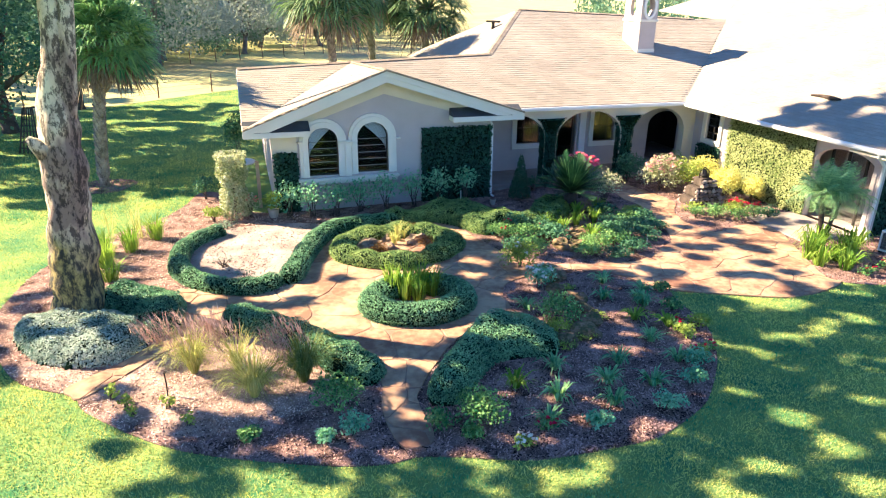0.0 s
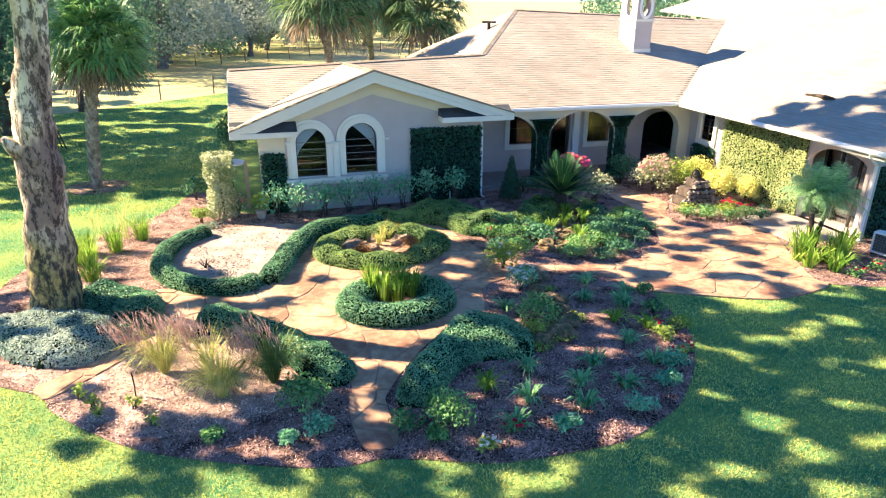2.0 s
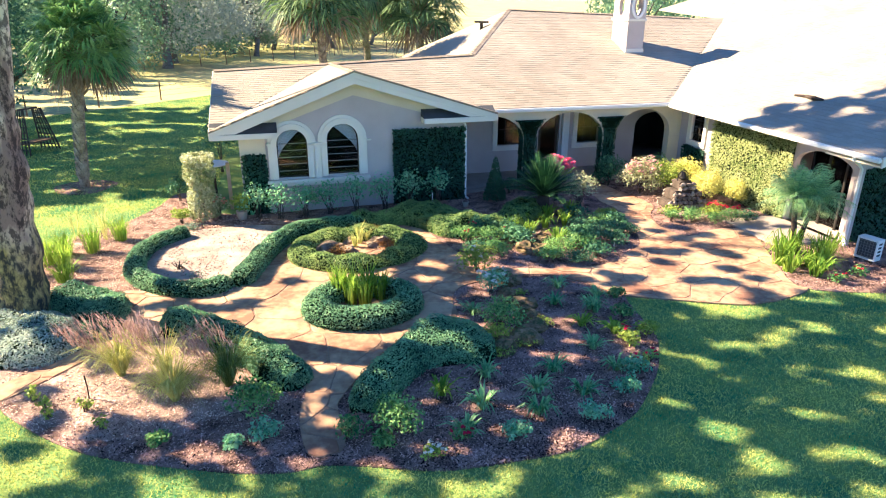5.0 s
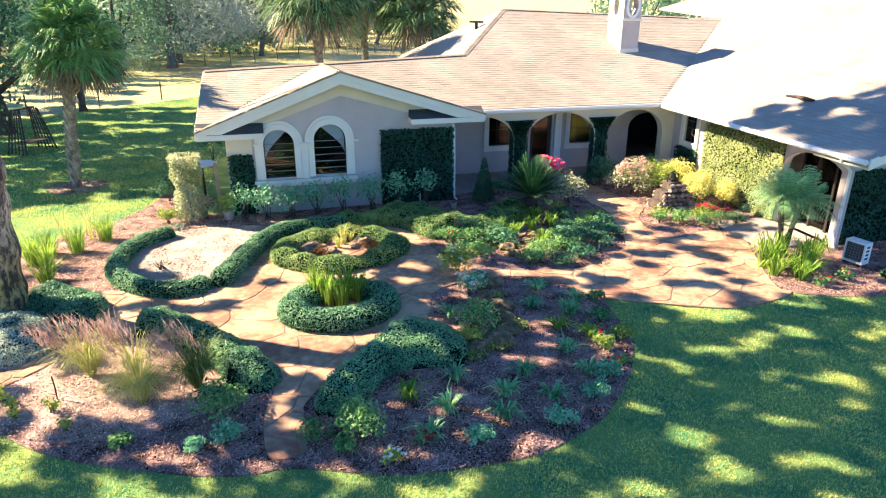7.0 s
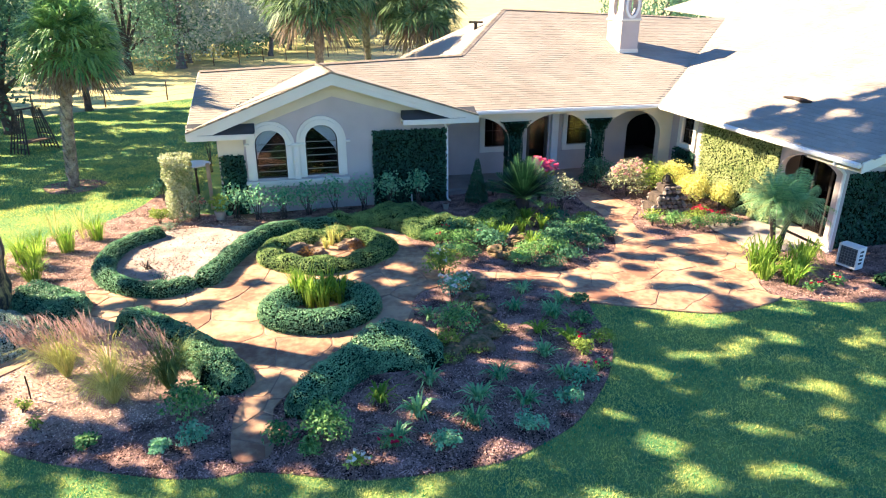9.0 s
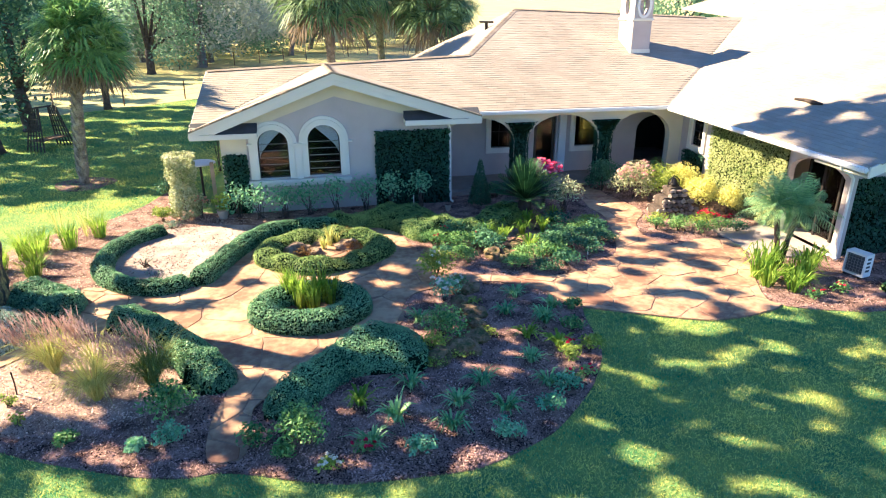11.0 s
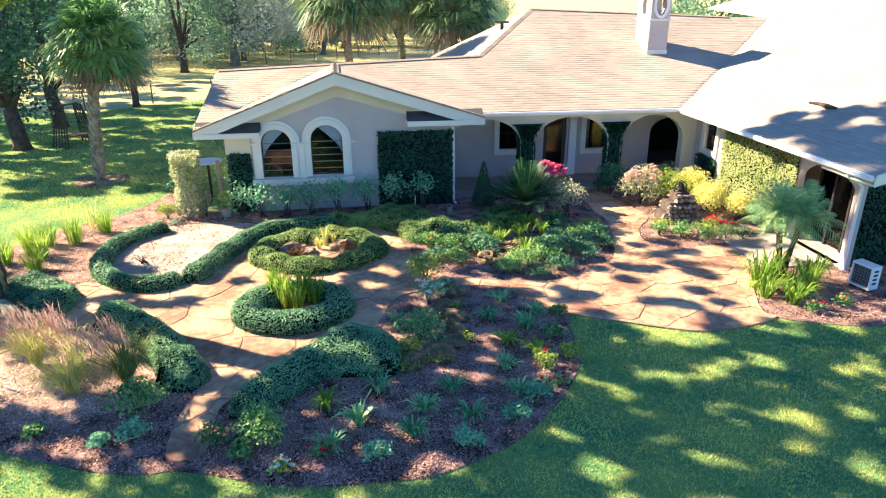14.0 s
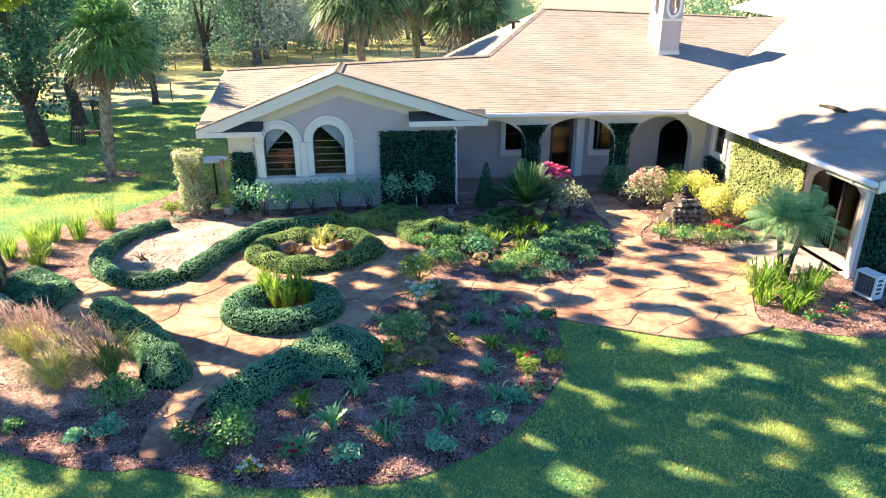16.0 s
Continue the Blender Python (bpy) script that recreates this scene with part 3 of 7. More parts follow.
        return (x > 16.66) & ((y < 19.5) | (x > wx + (y - 19.5))) & (x < 29.4) & (x > 23.65 + (y - 26.75) * 0.114 - 9.0 * (y < 26.75)) & (y < 33.3 - (x - 24.4) * 0.527)
    shingle_field("shingles", (wx, 34, zt + 0.004), (0, -1, 0), up_w, 34 - wy, 13.6, wing)


    # caps along ridges and hips
    for a, b in ((ridge[0], ridge[1]), (ridge[1], ridge[2]), (ridge[2], ridge[3]), ((GABLE[0], GABLE[6], GABLE[5]), (5.55, 23.15, roof_z(23.15)))):
        a, b = Vector(a), Vector(b)
        d = (b - a).normalized()
        side = d.cross(Vector((0, 0, 1))).normalized()
        n = int((b - a).length / 0.24)
        g = Geo()
        for k in range(n):
            p, q = a + (b - a) * (k / n), a + (b - a) * ((k + 1.08) / n)
            g.add([p + side * 0.13 + Vector((0, 0, 0.0)), p + Vector((0, 0, 0.05)), p - side * 0.13, q - side * 0.13, q + Vector((0, 0, 0.035)), q + side * 0.13], [(0, 1, 4, 5), (1, 2, 3, 4), (0, 2, 1)])
        part("ridge_cap", g, RIDGE, house, "darker shingle caps along the ridge")


roofs()


def front_wall(u, v, w):
    return (u, 18.9 + w, v)


def windows_front():
    """Gable wall with two arched windows in one moulded surround."""
    op = [arch(3.88, 0.43, 1.03, 2.03, 0.42), arch(5.33, 0.46, 1.06, 2.1, 0.45)]
    out = [(2.42, 0), (9.07, 0), (9.07, 2.8), (5.7, 3.9), (2.42, 2.66)]
    part("wall", slab(out, [o[::-1] for o in op], 0.2, front_wall), STUCCO, house)
    part("wall", slab(rect(18.9 + 0.2, 0, 27.8, 2.5), [], 0.2, lambda u, v, w: (2.42 + w, u, v)), STUCCO, house)
    part("wall", slab(rect(19.1, 0, 20.0, 2.5), [], 0.2, lambda u, v, w: (8.87 + w, u, v)), STUCCO, house)
    part("wall", slab(rect(2.42, 0, 24, 2.4), [], 0.2, lambda u, v, w: (u, 27.8 + w, v)), STUCCO, house)
    # moulded surround: two stepped arches and a shared pillar
    for depth, grow in ((0.06, 0.25), (0.1, 0.16), (0.075, 0.07)):
        for (cx, hw, b, s, r) in ((3.88, 0.43, 1.03, 2.03, 0.42), (5.33, 0.46, 1.06, 2.1, 0.45)):
            outer = arch(cx, hw + grow, b - 0.02, s, r + grow)
            inner = arch(cx, hw, b - 0.01, s, r)
            ring = outer[1:] + outer[:1] + inner[:1] + inner[1:][::-1]
            part("surround", slab(ring, [], depth, lambda u, v, w: (u, 18.9 - w, v)), CREAM, house)
    part("pillar", Geo().bevel_box((4.5, 18.815, 0.95), (4.69, 18.9, 2.05), 0.012), CREAM, house)
    part("capital", Geo().bevel_box((4.3, 18.77, 2.0), (4.88, 18.9, 2.04), 0.012).bevel_box((4.34, 18.79, 1.96), (4.84, 18.9, 2.0), 0.01), CREAM, house)
    for x0 in (3.16, 6.03):
        part("capital", Geo().bevel_box((x0, 18.77, 2.03), (x0 + 0.14, 18.9, 2.075), 0.012), CREAM, house)
    part("window_sill", Geo().bevel_box((3.12, 18.72, 0.9), (6.1, 18.9, 0.99), 0.015).bevel_box((3.17, 18.77, 0.8), (6.05, 18.9, 0.9), 0.012), CREAM, house)
    for i, (cx, hw, b, s, r) in enumerate(((3.88, 0.43, 1.03, 2.03, 0.42), (5.33, 0.46, 1.06, 2.1, 0.45))):
        w = thing("window_%d" % (i + 1), "tall arched window with dark sashes and tied white curtains", "window", kind="structure")
        outer, inner = arch(cx, hw, b, s, r), arch(cx, hw - 0.03, b, s, r - 0.03)
        sash = part("sash_frame", slab(outer[1:] + outer[:1] + inner[:1] + inner[1:][::-1], [], 0.03, lambda u, v, q: (u, 18.955 + q, v)), FRAME, w)
        part("pane", slab(arch(cx, hw, b, s, r), [], 0.006, lambda u, v, q: (u, 18.97 + q, v)), GLASS, sash).visible_shadow = False
        for k in range(5):
            z = b + 0.18 + k * 0.2
            part("glazing_bar", Geo().bevel_box((cx - hw + 0.01, 18.95, z), (cx + hw - 0.01, 18.985, z + 0.018), 0.005), BAR, sash)
        part("bottom_rail", Geo().bevel_box((cx - hw, 18.955, b), (cx + hw, 18.985, b + 0.04), 0.005), FRAME, sash)
        for sgn in (-1 if i == 0 else 1,):
            wide = 1.75
            g = Geo()
            rows, cols = 14, 16
            for a in range(rows + 1):
                t = a / rows
                spread = (1 - t) ** 1.2 * 0.95 * wide + 0.07
                for c in range(cols + 1):
                    q = c / cols
                    x = cx + sgn * (hw - spread * hw * q * 0.98)
                    g.v.append((x, 19.0 + 0.012 * math.sin(q * 40), s + r - 0.02 - t * (0.75 + 0.3 * (1 - q))))
            g.f = [(a * (cols + 1) + c, a * (cols + 1) + c + 1, (a + 1) * (cols + 1) + c + 1, (a + 1) * (cols + 1) + c) for a in range(rows) for c in range(cols)]
            part("curtain", g, CURTAIN, w, "white tied-back curtain", True)
    # Thin beige sheet over the stucco left of the windows.
    part("wall_panel", Geo().bevel_box((2.43, 18.885, 1.7), (3.14, 18.9, 2.4), 0.004), BEIGE, house)
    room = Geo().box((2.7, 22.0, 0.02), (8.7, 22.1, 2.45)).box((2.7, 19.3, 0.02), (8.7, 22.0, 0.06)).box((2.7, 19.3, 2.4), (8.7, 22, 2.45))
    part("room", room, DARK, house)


windows_front()


def gable_trim():
    apex, lx, rx, zl, zr, top, y0 = GABLE
    for ex, z0, low in ((lx, zl, 2.29), (rx, zr, 2.5)):
        slope = (top - z0) / (apex - ex)
        for out, dy, down, h in ((0.0, 0.05, -0.04, 0.14), (0.02, 0.3, -0.214, 0.115)):
            x_top, x_low = ex + max(0.0, low - (z0 + down)) / slope, ex + max(0.0, low - (z0 + down - h)) / slope
            pts = [(x_top, max(z0 + down, low) + 0.03), (apex, top + down + 0.03), (apex, top + down - h), (x_low, max(z0 + down - h, low))] + ([(ex, low)] if x_top == ex and x_low != ex else [])
            part("rake_board", slab(pts, [], dy, lambda u, v, w, out=out: (u, y0 - 0.03 + out + w, v)), CREAM, house)
        # Brown shingle edge that also stands in for the overhang's shade line.
        part("drip_edge", slab([(ex, z0 - 0.02), (ex, z0 + 0.035), (apex, top + 0.035), (apex, top - 0.02)], [], 0.1, lambda u, v, w: (u, y0 - 0.06 + w, v)), RIDGE, house, "brown shingle edge with its shade line in the colour")
        fr = 9.05 if ex > 5 else 2.44
        zf = z0 + slope * (fr - ex)
        part("frieze", slab([(fr, zf - 0.12), (apex, top - 0.12), (apex, top - 0.7), (fr, zf - 0.6)], [], 0.03, lambda u, v, w: (u, 18.9 - w, v)), BEIGE, house)
        # soffit under the overhang
        pts = [(ex, z0 - 0.12), (apex, top - 0.12), (apex, top - 0.16), (ex, z0 - 0.16)]
        part("soffit", slab(pts, [], 0.42, lambda u, v, w: (u, y0 + 0.03 + w, v)), BEIGE, house)
    # boxed eave returns with little shingled tops
    for (a, b, z) in ((1.7, 3.5, 2.29), (7.69, 9.95, 2.5)):
        part("eave_return", Geo().bevel_box((a, 18.43, z), (b, 18.95, z + 0.15), 0.012), CREAM, house)
        g = Geo()
        g.add([(a, 18.43, z + 0.155), (b, 18.43, z + 0.155), (b, 18.93, z + 0.155), (a, 18.93, z + 0.155), (a, 18.93, z + 0.4), (b, 18.93, z + 0.4)], [(0, 1, 5, 4), (0, 4, 3), (1, 2, 5), (3, 4, 5, 2), (0, 3, 2, 1)])
        # Dark grey instead of shingle: the shade on the tops is in the colour.
        part("return_roof", g, SHADE_COIL_GREY, house)
    # side fascia and gutters
    part("fascia", Geo().bevel_box((9.91, 18.45, 2.5), (9.97, 19.75, 2.72), 0.01), CREAM, house)
    part("gutter", Geo().bevel_box((9.9, 19.63, 2.51), (16.67, 19.75, 2.625), 0.03), WHITE, house, "white aluminium gutter")
    part("gutter", Geo().bevel_box((16.53, 11.28, 2.48), (16.65, 19.65, 2.6), 0.03), WHITE, house, "white aluminium gutter")
    part("soffit", Geo().box((9.6, 19.75, 2.48), (16.9, 20.0, 2.52)), BEIGE, house)
    part("soffit", Geo().box((16.65, 11.35, 2.47), (17.4, 19.9, 2.51)), BEIGE, house)
    part("downspout", Geo().tube([(9.0, 18.86, 2.5), (9.08, 18.84, 2.3), (9.1, 18.83, 0.1), (9.15, 18.7, 0.06)], 0.035, 8), WHITE, house)
    # west rake of the low roof
    pts = [(18.48, 2.51), (22.8, 3.7), (28.2, 2.4), (28.2, 2.2), (22.8, 3.5), (18.48, 2.31)]
    part("rake_board", slab(pts, [], 0.04, lambda u, v, w: (1.68 + w, u, v)), CREAM, house)
    # rake of the wing's gable end
    zt = 2.52
    pts = [(16.65, zt + 0.09), (29.5, zt + 13.1 * SLOPE), (29.5, zt + 13.1 * SLOPE - 0.24), (16.65, zt - 0.15)]
    part("rake_board", slab(pts, [], 0.05, lambda u, v, w: (u, 11.26 + w, v)), CREAM, house)
    part("soffit", slab([(16.65, zt - 0.11), (29.5, zt + 13.1 * SLOPE - 0.2), (29.5, zt + 13.1 * SLOPE - 0.24), (16.65, zt - 0.15)], [], 1.6, lambda u, v, w: (u, 11.3 + w, v)), BEIGE, house)


gable_trim()


def porch():
    ops = [arch(10.22, 1.21, 0.08, 1.56, 0.82), arch(13.115, 1.23, 0.08, 1.56, 0.84), arch(15.87, 1.05, 0.08, 1.56, 0.84)]
    part("arcade", slab(rect(9.07, 0.0, 17.36, 2.51), [o[::-1] for o in ops], 0.3, lambda u, v, w: (u, 19.95 + w, v)), BEIGE, house)
    part("porch_floor", Geo().bevel_box((9.0, 19.8, 0.0), (17.0, 21.6, 0.1), 0.02), CONCRETE, house)
    part("porch_ceiling", Geo().box((8.9, 20.2, 2.38), (17.2, 21.7, 2.44)), BEIGE, house)
    holes = [rect(11.05, 1.05, 12.0, 2.15), rect(12.62, 0.1, 13.42, 2.12), rect(14.12, 1.0, 15.02, 2.1), arch(17.2, 0.72, 0.1, 1.5, 0.5)]
    part("wall", slab(rect(9.07, 0.0, 19.2, 2.42), [o for o in holes], 0.2, lambda u, v, w: (u, 21.5 + w, v)), STUCCO, house)
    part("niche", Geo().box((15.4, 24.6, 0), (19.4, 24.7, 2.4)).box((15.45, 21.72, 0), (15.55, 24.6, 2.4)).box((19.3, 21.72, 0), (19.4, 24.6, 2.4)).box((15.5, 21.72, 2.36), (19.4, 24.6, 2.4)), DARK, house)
    part("wall", Geo().box((19.0, 19.96, 0), (19.2, 21.5, 2.42)), STUCCO, house)
    part("porch_ceiling", Geo().box((17.25, 19.97, 2.38), (19.2, 21.7, 2.44)), BEIGE, house)
    part("porch_floor", Geo().box((17.0, 19.97, 0.0), (19.0, 24.6, 0.1)), CONCRETE, house)
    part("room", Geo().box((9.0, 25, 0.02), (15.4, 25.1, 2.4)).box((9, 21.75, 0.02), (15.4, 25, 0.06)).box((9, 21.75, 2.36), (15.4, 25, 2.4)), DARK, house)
    part("floor", Geo().box((2.6, 19.0, -0.02), (18.8, 27.8, 0.015)), CONCRETE, house)
    for i, (x0, z0, x1, z1) in enumerate(((11.05, 1.05, 12.0, 2.15), (14.12, 1.0, 15.02, 2.1))):
        w = thing("window_%d" % (i + 3), "cream-framed porch window with dark glass", "window", kind="structure")
        fr = part("window_frame", slab(rect(x0 - 0.17, z0 - 0.18, x1 + 0.17, z1 + 0.1), [rect(x0, z0, x1, z1)[::-1]], 0.06, lambda u, v, q: (u, 21.5 - q, v)), CREAM, w)
        part("pane", Geo().box((x0, 21.56, z0), (x1, 21.566, z1)), GLASS, fr).visible_shadow = False
        part("glazing_bar", Geo().bevel_box((x0, 21.54, (z0 + z1) / 2 - 0.015), (x1, 21.58, (z0 + z1) / 2 + 0.015), 0.005), FRAME, fr)
        for k in (1, 2):
            part("glazing_bar", Geo().bevel_box((x0 + (x1 - x0) * k / 3 - 0.01, 21.545, z0), (x0 + (x1 - x0) * k / 3 + 0.01, 21.575, z1), 0.004), FRAME, fr)
    d = thing("door_1", "dark front door with glass beside a cream post", "door", kind="structure")
    leaf = part("door_leaf", slab(rect(12.64, 0.11, 13.4, 2.1), [rect(12.74, 0.5, 13.3, 2.0)[::-1]], 0.05, lambda u, v, q: (u, 21.56 + q, v)), FRAME, d)
    part("pane", Geo().box((12.74, 21.58, 0.5), (13.3, 21.586, 2.0)), GLASS, leaf).visible_shadow = False
    part("door_handle", Geo().tube([(13.34, 21.54, 1.0), (13.34, 21.5, 1.0), (13.26, 21.5, 1.0)], 0.012, 8), METAL, leaf)
    part("door_post", Geo().bevel_box((13.5, 21.36, 0.1), (13.76, 21.5, 2.38), 0.015), WHITE, house)


porch()


def wing():
    wx = 17.35
    holes = [rect(18.6, 1.4, 19.28, 2.34), arch(13.5, 1.0, 0.06, 1.75, 0.46)]
    part("wall", slab(rect(12.4, 0, 19.96, 2.5), [holes[0], holes[1][::-1]], 0.16, lambda u, v, w: (wx + w, u, v)), STUCCO, house)
    w = thing("window_5", "small cream-framed window with red-brown grid", "window", kind="structure")
    part("window_frame", slab(rect(18.45, 1.25, 19.45, 2.46), [rect(18.6, 1.4, 19.28, 2.34)[::-1]], 0.06, lambda u, v, q: (wx - q, u, v)), CREAM, w)
    part("pane", Geo().box((wx + 0.06, 18.6, 1.4), (wx + 0.066, 19.28, 2.34)), GLASS, w).visible_shadow = False
    for k in (1, 2, 3):
        part("glazing_bar", Geo().box((wx + 0.04, 18.6, 1.4 + k * 0.235 - 0.012), (wx + 0.07, 19.28, 1.4 + k * 0.235 + 0.012)), FRAME, w)
    part("glazing_bar", Geo().box((wx + 0.04, 18.92, 1.4), (wx + 0.07, 18.95, 2.34)), FRAME, w)
    # covered entry behind the arch
    part("entry_floor", Geo().bevel_box((15.6, 12.7, 0.0), (19.5, 14.9, 0.06), 0.015), CONCRETE, house)
    part("wall", slab(rect(12.6, 0, 19.9, 2.4), [rect(12.9, 0.08, 13.75, 2.05)[::-1]], 0.15, lambda u, v, q: (18.9 + q, u, v)), STUCCO, house)
    part("room", Geo().box((17.45, 12.7, 2.38), (19.1, 20, 2.44)), BEIGE, house)
    part("room", Geo().box((19.4, 12.4, 0), (19.5, 20, 2.4)), DARK, house)
    d = thing("door_2", "dark glazed door inside the covered entry", "door", kind="structure")
    part("door_leaf", slab(rect(12.92, 0.08, 13.73, 2.04), [rect(13.0, 0.3, 13.65, 1.95)[::-1]], 0.05, lambda u, v, q: (18.92 + q, u, v)), FRAME, d)
    part("pane", Geo().box((18.94, 13.0, 0.3), (18.946, 13.65, 1.95)), GLASS, d).visible_shadow = False
    scr = thing("entry_screen", "dark framed glazed screen inside the covered entry", "screen", kind="structure")
    for yy in (12.75, 13.35, 13.95, 14.5):
        part("mullion", Geo().bevel_box((17.95, yy - 0.035, 0.06), (18.01, yy + 0.035, 2.36), 0.006), FRAME, scr)
    for yy in (12.75, 13.35, 13.95):
        part("pane", Geo().box((17.975, yy + 0.035, 0.1), (17.981, yy + 0.565, 2.34)), GLASS, scr).visible_shadow = False
    part("downspout", Geo().tube([(16.6, 12.0, 2.5), (16.64, 12.02, 2.4), (17.2, 12.34, 2.16), (17.32, 12.36, 2.05), (17.32, 12.36, 0.12), (17.25, 12.28, 0.06)], 0.04, 10), WHITE, house)
    # gable end towards the lawn
    part("wall", slab([(17.51, 0), (29.2, 0), (29.2, 6.75), (17.51, 2.62)], [rect(19.7, 0.9, 21.2, 2.1)], 0.12, lambda u, v, q: (u, 12.77 - q, v)), STUCCO, house)
    w = thing("window_6", "cream-framed window beside the ivy", "window", kind="structure")
    part("window_frame", slab(rect(19.5, 0.7, 21.4, 2.25), [rect(19.7, 0.9, 21.2, 2.1)], 0.06, lambda u, v, q: (u, 12.65 - q, v)), CREAM, w)
    part("pane", Geo().box((19.7, 12.7, 0.9), (21.2, 12.706, 2.1)), GLASS, w).visible_shadow = False


wing()


def chimney():
    c = thing("chimney", "taupe stucco chimney with cream bands and pierced oval cap", "chimney", kind="structure")
    x0, x1, y0, y1 = 16.96, 17.7, 23.55, 24.75
    part("stack", Geo().bevel_box((x0, y0, 3.6), (x1, y1, 5.13), 0.015), STUCCO, c)
    part("band", Geo().bevel_box((x0 - 0.03, y0 - 0.03, 3.9), (x1 + 0.03, y1 + 0.03, 4.12), 0.015), CREAM, c)
    part("band", Geo().bevel_box((x0 - 0.05, y0 - 0.05, 5.13), (x1 + 0.05, y1 + 0.05, 5.22), 0.02), CREAM, c)
    hole = [(17.33 + 0.2 * math.cos(2 * math.pi * k / 24), 5.68 + 0.36 * math.sin(2 * math.pi * k / 24)) for k in range(24)]
    box = rect(x0, 5.2, x1, 6.3)
    for yy in (y0, y1 - 0.14):
        part("cap_wall", slab(box, [hole[::-1]], 0.14, lambda u, v, w, yy=yy: (u, yy + w, v)), STUCCO, c)
    ring = [(17.33 + 0.29 * math.cos(2 * math.pi * k / 24), 5.68 + 0.46 * math.sin(2 * math.pi * k / 24)) for k in range(24)]
    part("oval_trim", slab(ring, [hole[::-1]], 0.05, lambda u, v, w: (u, y0 - w, v)), WHITE, c)
    for xx in (x0, x1 - 0.14):
        h2 = [(24.15 + 0.2 * math.cos(2 * math.pi * k / 24), 5.68 + 0.36 * math.sin(2 * math.pi * k / 24)) for k in range(24)]
        part("cap_wall", slab(rect(y0 + 0.14, 5.2, y1 - 0.14, 6.3), [h2[::-1]], 0.14, lambda u, v, w, xx=xx: (xx + w, u, v)), STUCCO, c)
    part("cap", Geo().bevel_box((x0 - 0.08, y0 - 0.08, 6.3), (x1 + 0.08, y1 + 0.08, 6.42), 0.02), CREAM, c)


chimney()

# ---- planting ----
def hedge(name, line, width, height, closed=False, leaf=HEDGE_LEAF, label="low clipped dark green hedge", size=0.036, density=3500, group="clipped garden hedges", lumps=0.12):
    """A low clipped hedge along a line: a rounded core and a coat of leaves."""
    pts = smooth_line(line, closed, 8)
    base = Vector((pts[0].x, pts[0].y, 0.02))
    h = thing(name, label, "hedge", group, at=base)
    prof = [(-0.5, 0.0), (-0.52, 0.45), (-0.42, 0.82), (-0.2, 1.0), (0.0, 1.03), (0.2, 1.0), (0.42, 0.82), (0.52, 0.45), (0.5, 0.0)]
    n = len(pts)
    rows = []
    for k, p in enumerate(pts):
        a, b = (pts[(k + 1) % n], pts[k - 1]) if closed else (pts[min(k + 1, n - 1)], pts[max(k - 1, 0)])
        d = (a - b).normalized()
        side = Vector((d.y, -d.x, 0))
        near = min(k, n - 1 - k) / 4.0
        end = 1.0 if closed or near >= 1 else math.sqrt(max(0.0, 1 - (1 - near) ** 2)) + 0.03
        wob = 1 + lumps * noise.noise(Vector((p.x * 1.7, p.y * 1.7, 3.0)))
        hob = 1 + lumps * 1.4 * noise.noise(Vector((p.x * 2.3, p.y * 2.3, 9.0)))
        rows.append([Vector((p.x, p.y, 0)) + side * u * width * end * wob + Vector((0, 0, v * height * hob * (0.3 + 0.7 * end))) - base for u, v in prof])
    m = len(prof)
    g = Geo()
    g.v = [tuple(q) for r in rows for q in r]
    span = n if closed else n - 1
    g.f = [(k * m + j, k * m + j + 1, ((k + 1) % n) * m + j + 1, ((k + 1) % n) * m + j) for k in range(span) for j in range(m - 1)]
    if not closed:
        g.f += [tuple(range(m)), tuple((n - 1) * m + j for j in range(m - 1, -1, -1))]
    part("core", g, SHADE_CORE, h, smooth=True)
    v = np.array(g.v)
    quads = np.array([f for f in g.f if len(f) == 4])
    a, b, c, d = [v[quads[:, k]] for k in range(4)]
    nrm = np.cross(c - a, d - b)
    area = np.linalg.norm(nrm, axis=1) / 2
    nrm = unit(nrm)
    mid = (a + b + c + d) / 4
    flip = np.sign((nrm * (mid - np.array([0, 0, height * 0.3]) - np.array([(rows[i // (m - 1)][4].x, rows[i // (m - 1)][4].y, 0) for i in range(len(quads))]))).sum(1))
    nrm = nrm * np.where(flip == 0, 1, flip)[:, None]
    pick = rng.choice(len(quads), int(area.sum() * density), p=area / area.sum())
    s, t = rng.random(len(pick))[:, None], rng.random(len(pick))[:, None]
    pos = (a[pick] * (1 - s) + b[pick] * s) * (1 - t) + (d[pick] * (1 - s) + c[pick] * s) * t
    pos = pos + nrm[pick] * rng.uniform(-0.01, 0.045, len(pick))[:, None]
    part("leaves", array_mesh("leaves", leaf_quads(pos, size, nrm[pick] * 1.1, 0.8), 4), leaf, h)
    return h


def ball_points(n, radius, squash=1.0, shell=0.6):
    d = unit(rng.normal(size=(n, 3)))
    r = shell + (1 - shell) * rng.random(n) ** 0.6
    p = d * r[:, None] * radius
    p[:, 2] *= squash
    return p, d


BLOOMS = {}


def bloom(p, size, material, parent):
    """One flower head; heads of a colour and size share a mesh."""
    key = (material.name, size)
    if key not in BLOOMS:
        q = rng.normal(size=(9, 3)) * size * 0.28
        q[:, 2] *= 0.5
        me = array_mesh("bloom", leaf_quads(q, size * 0.8, np.array([0, -0.2, 0.9]), 0.6, 0.9), 4)
        me.materials.append(material)
        BLOOMS[key] = me
    o = part("bloom", BLOOMS[key], None, parent)
    o.location, o.rotation_euler = p, (0, 0, rng.uniform(0, 6))
    return o


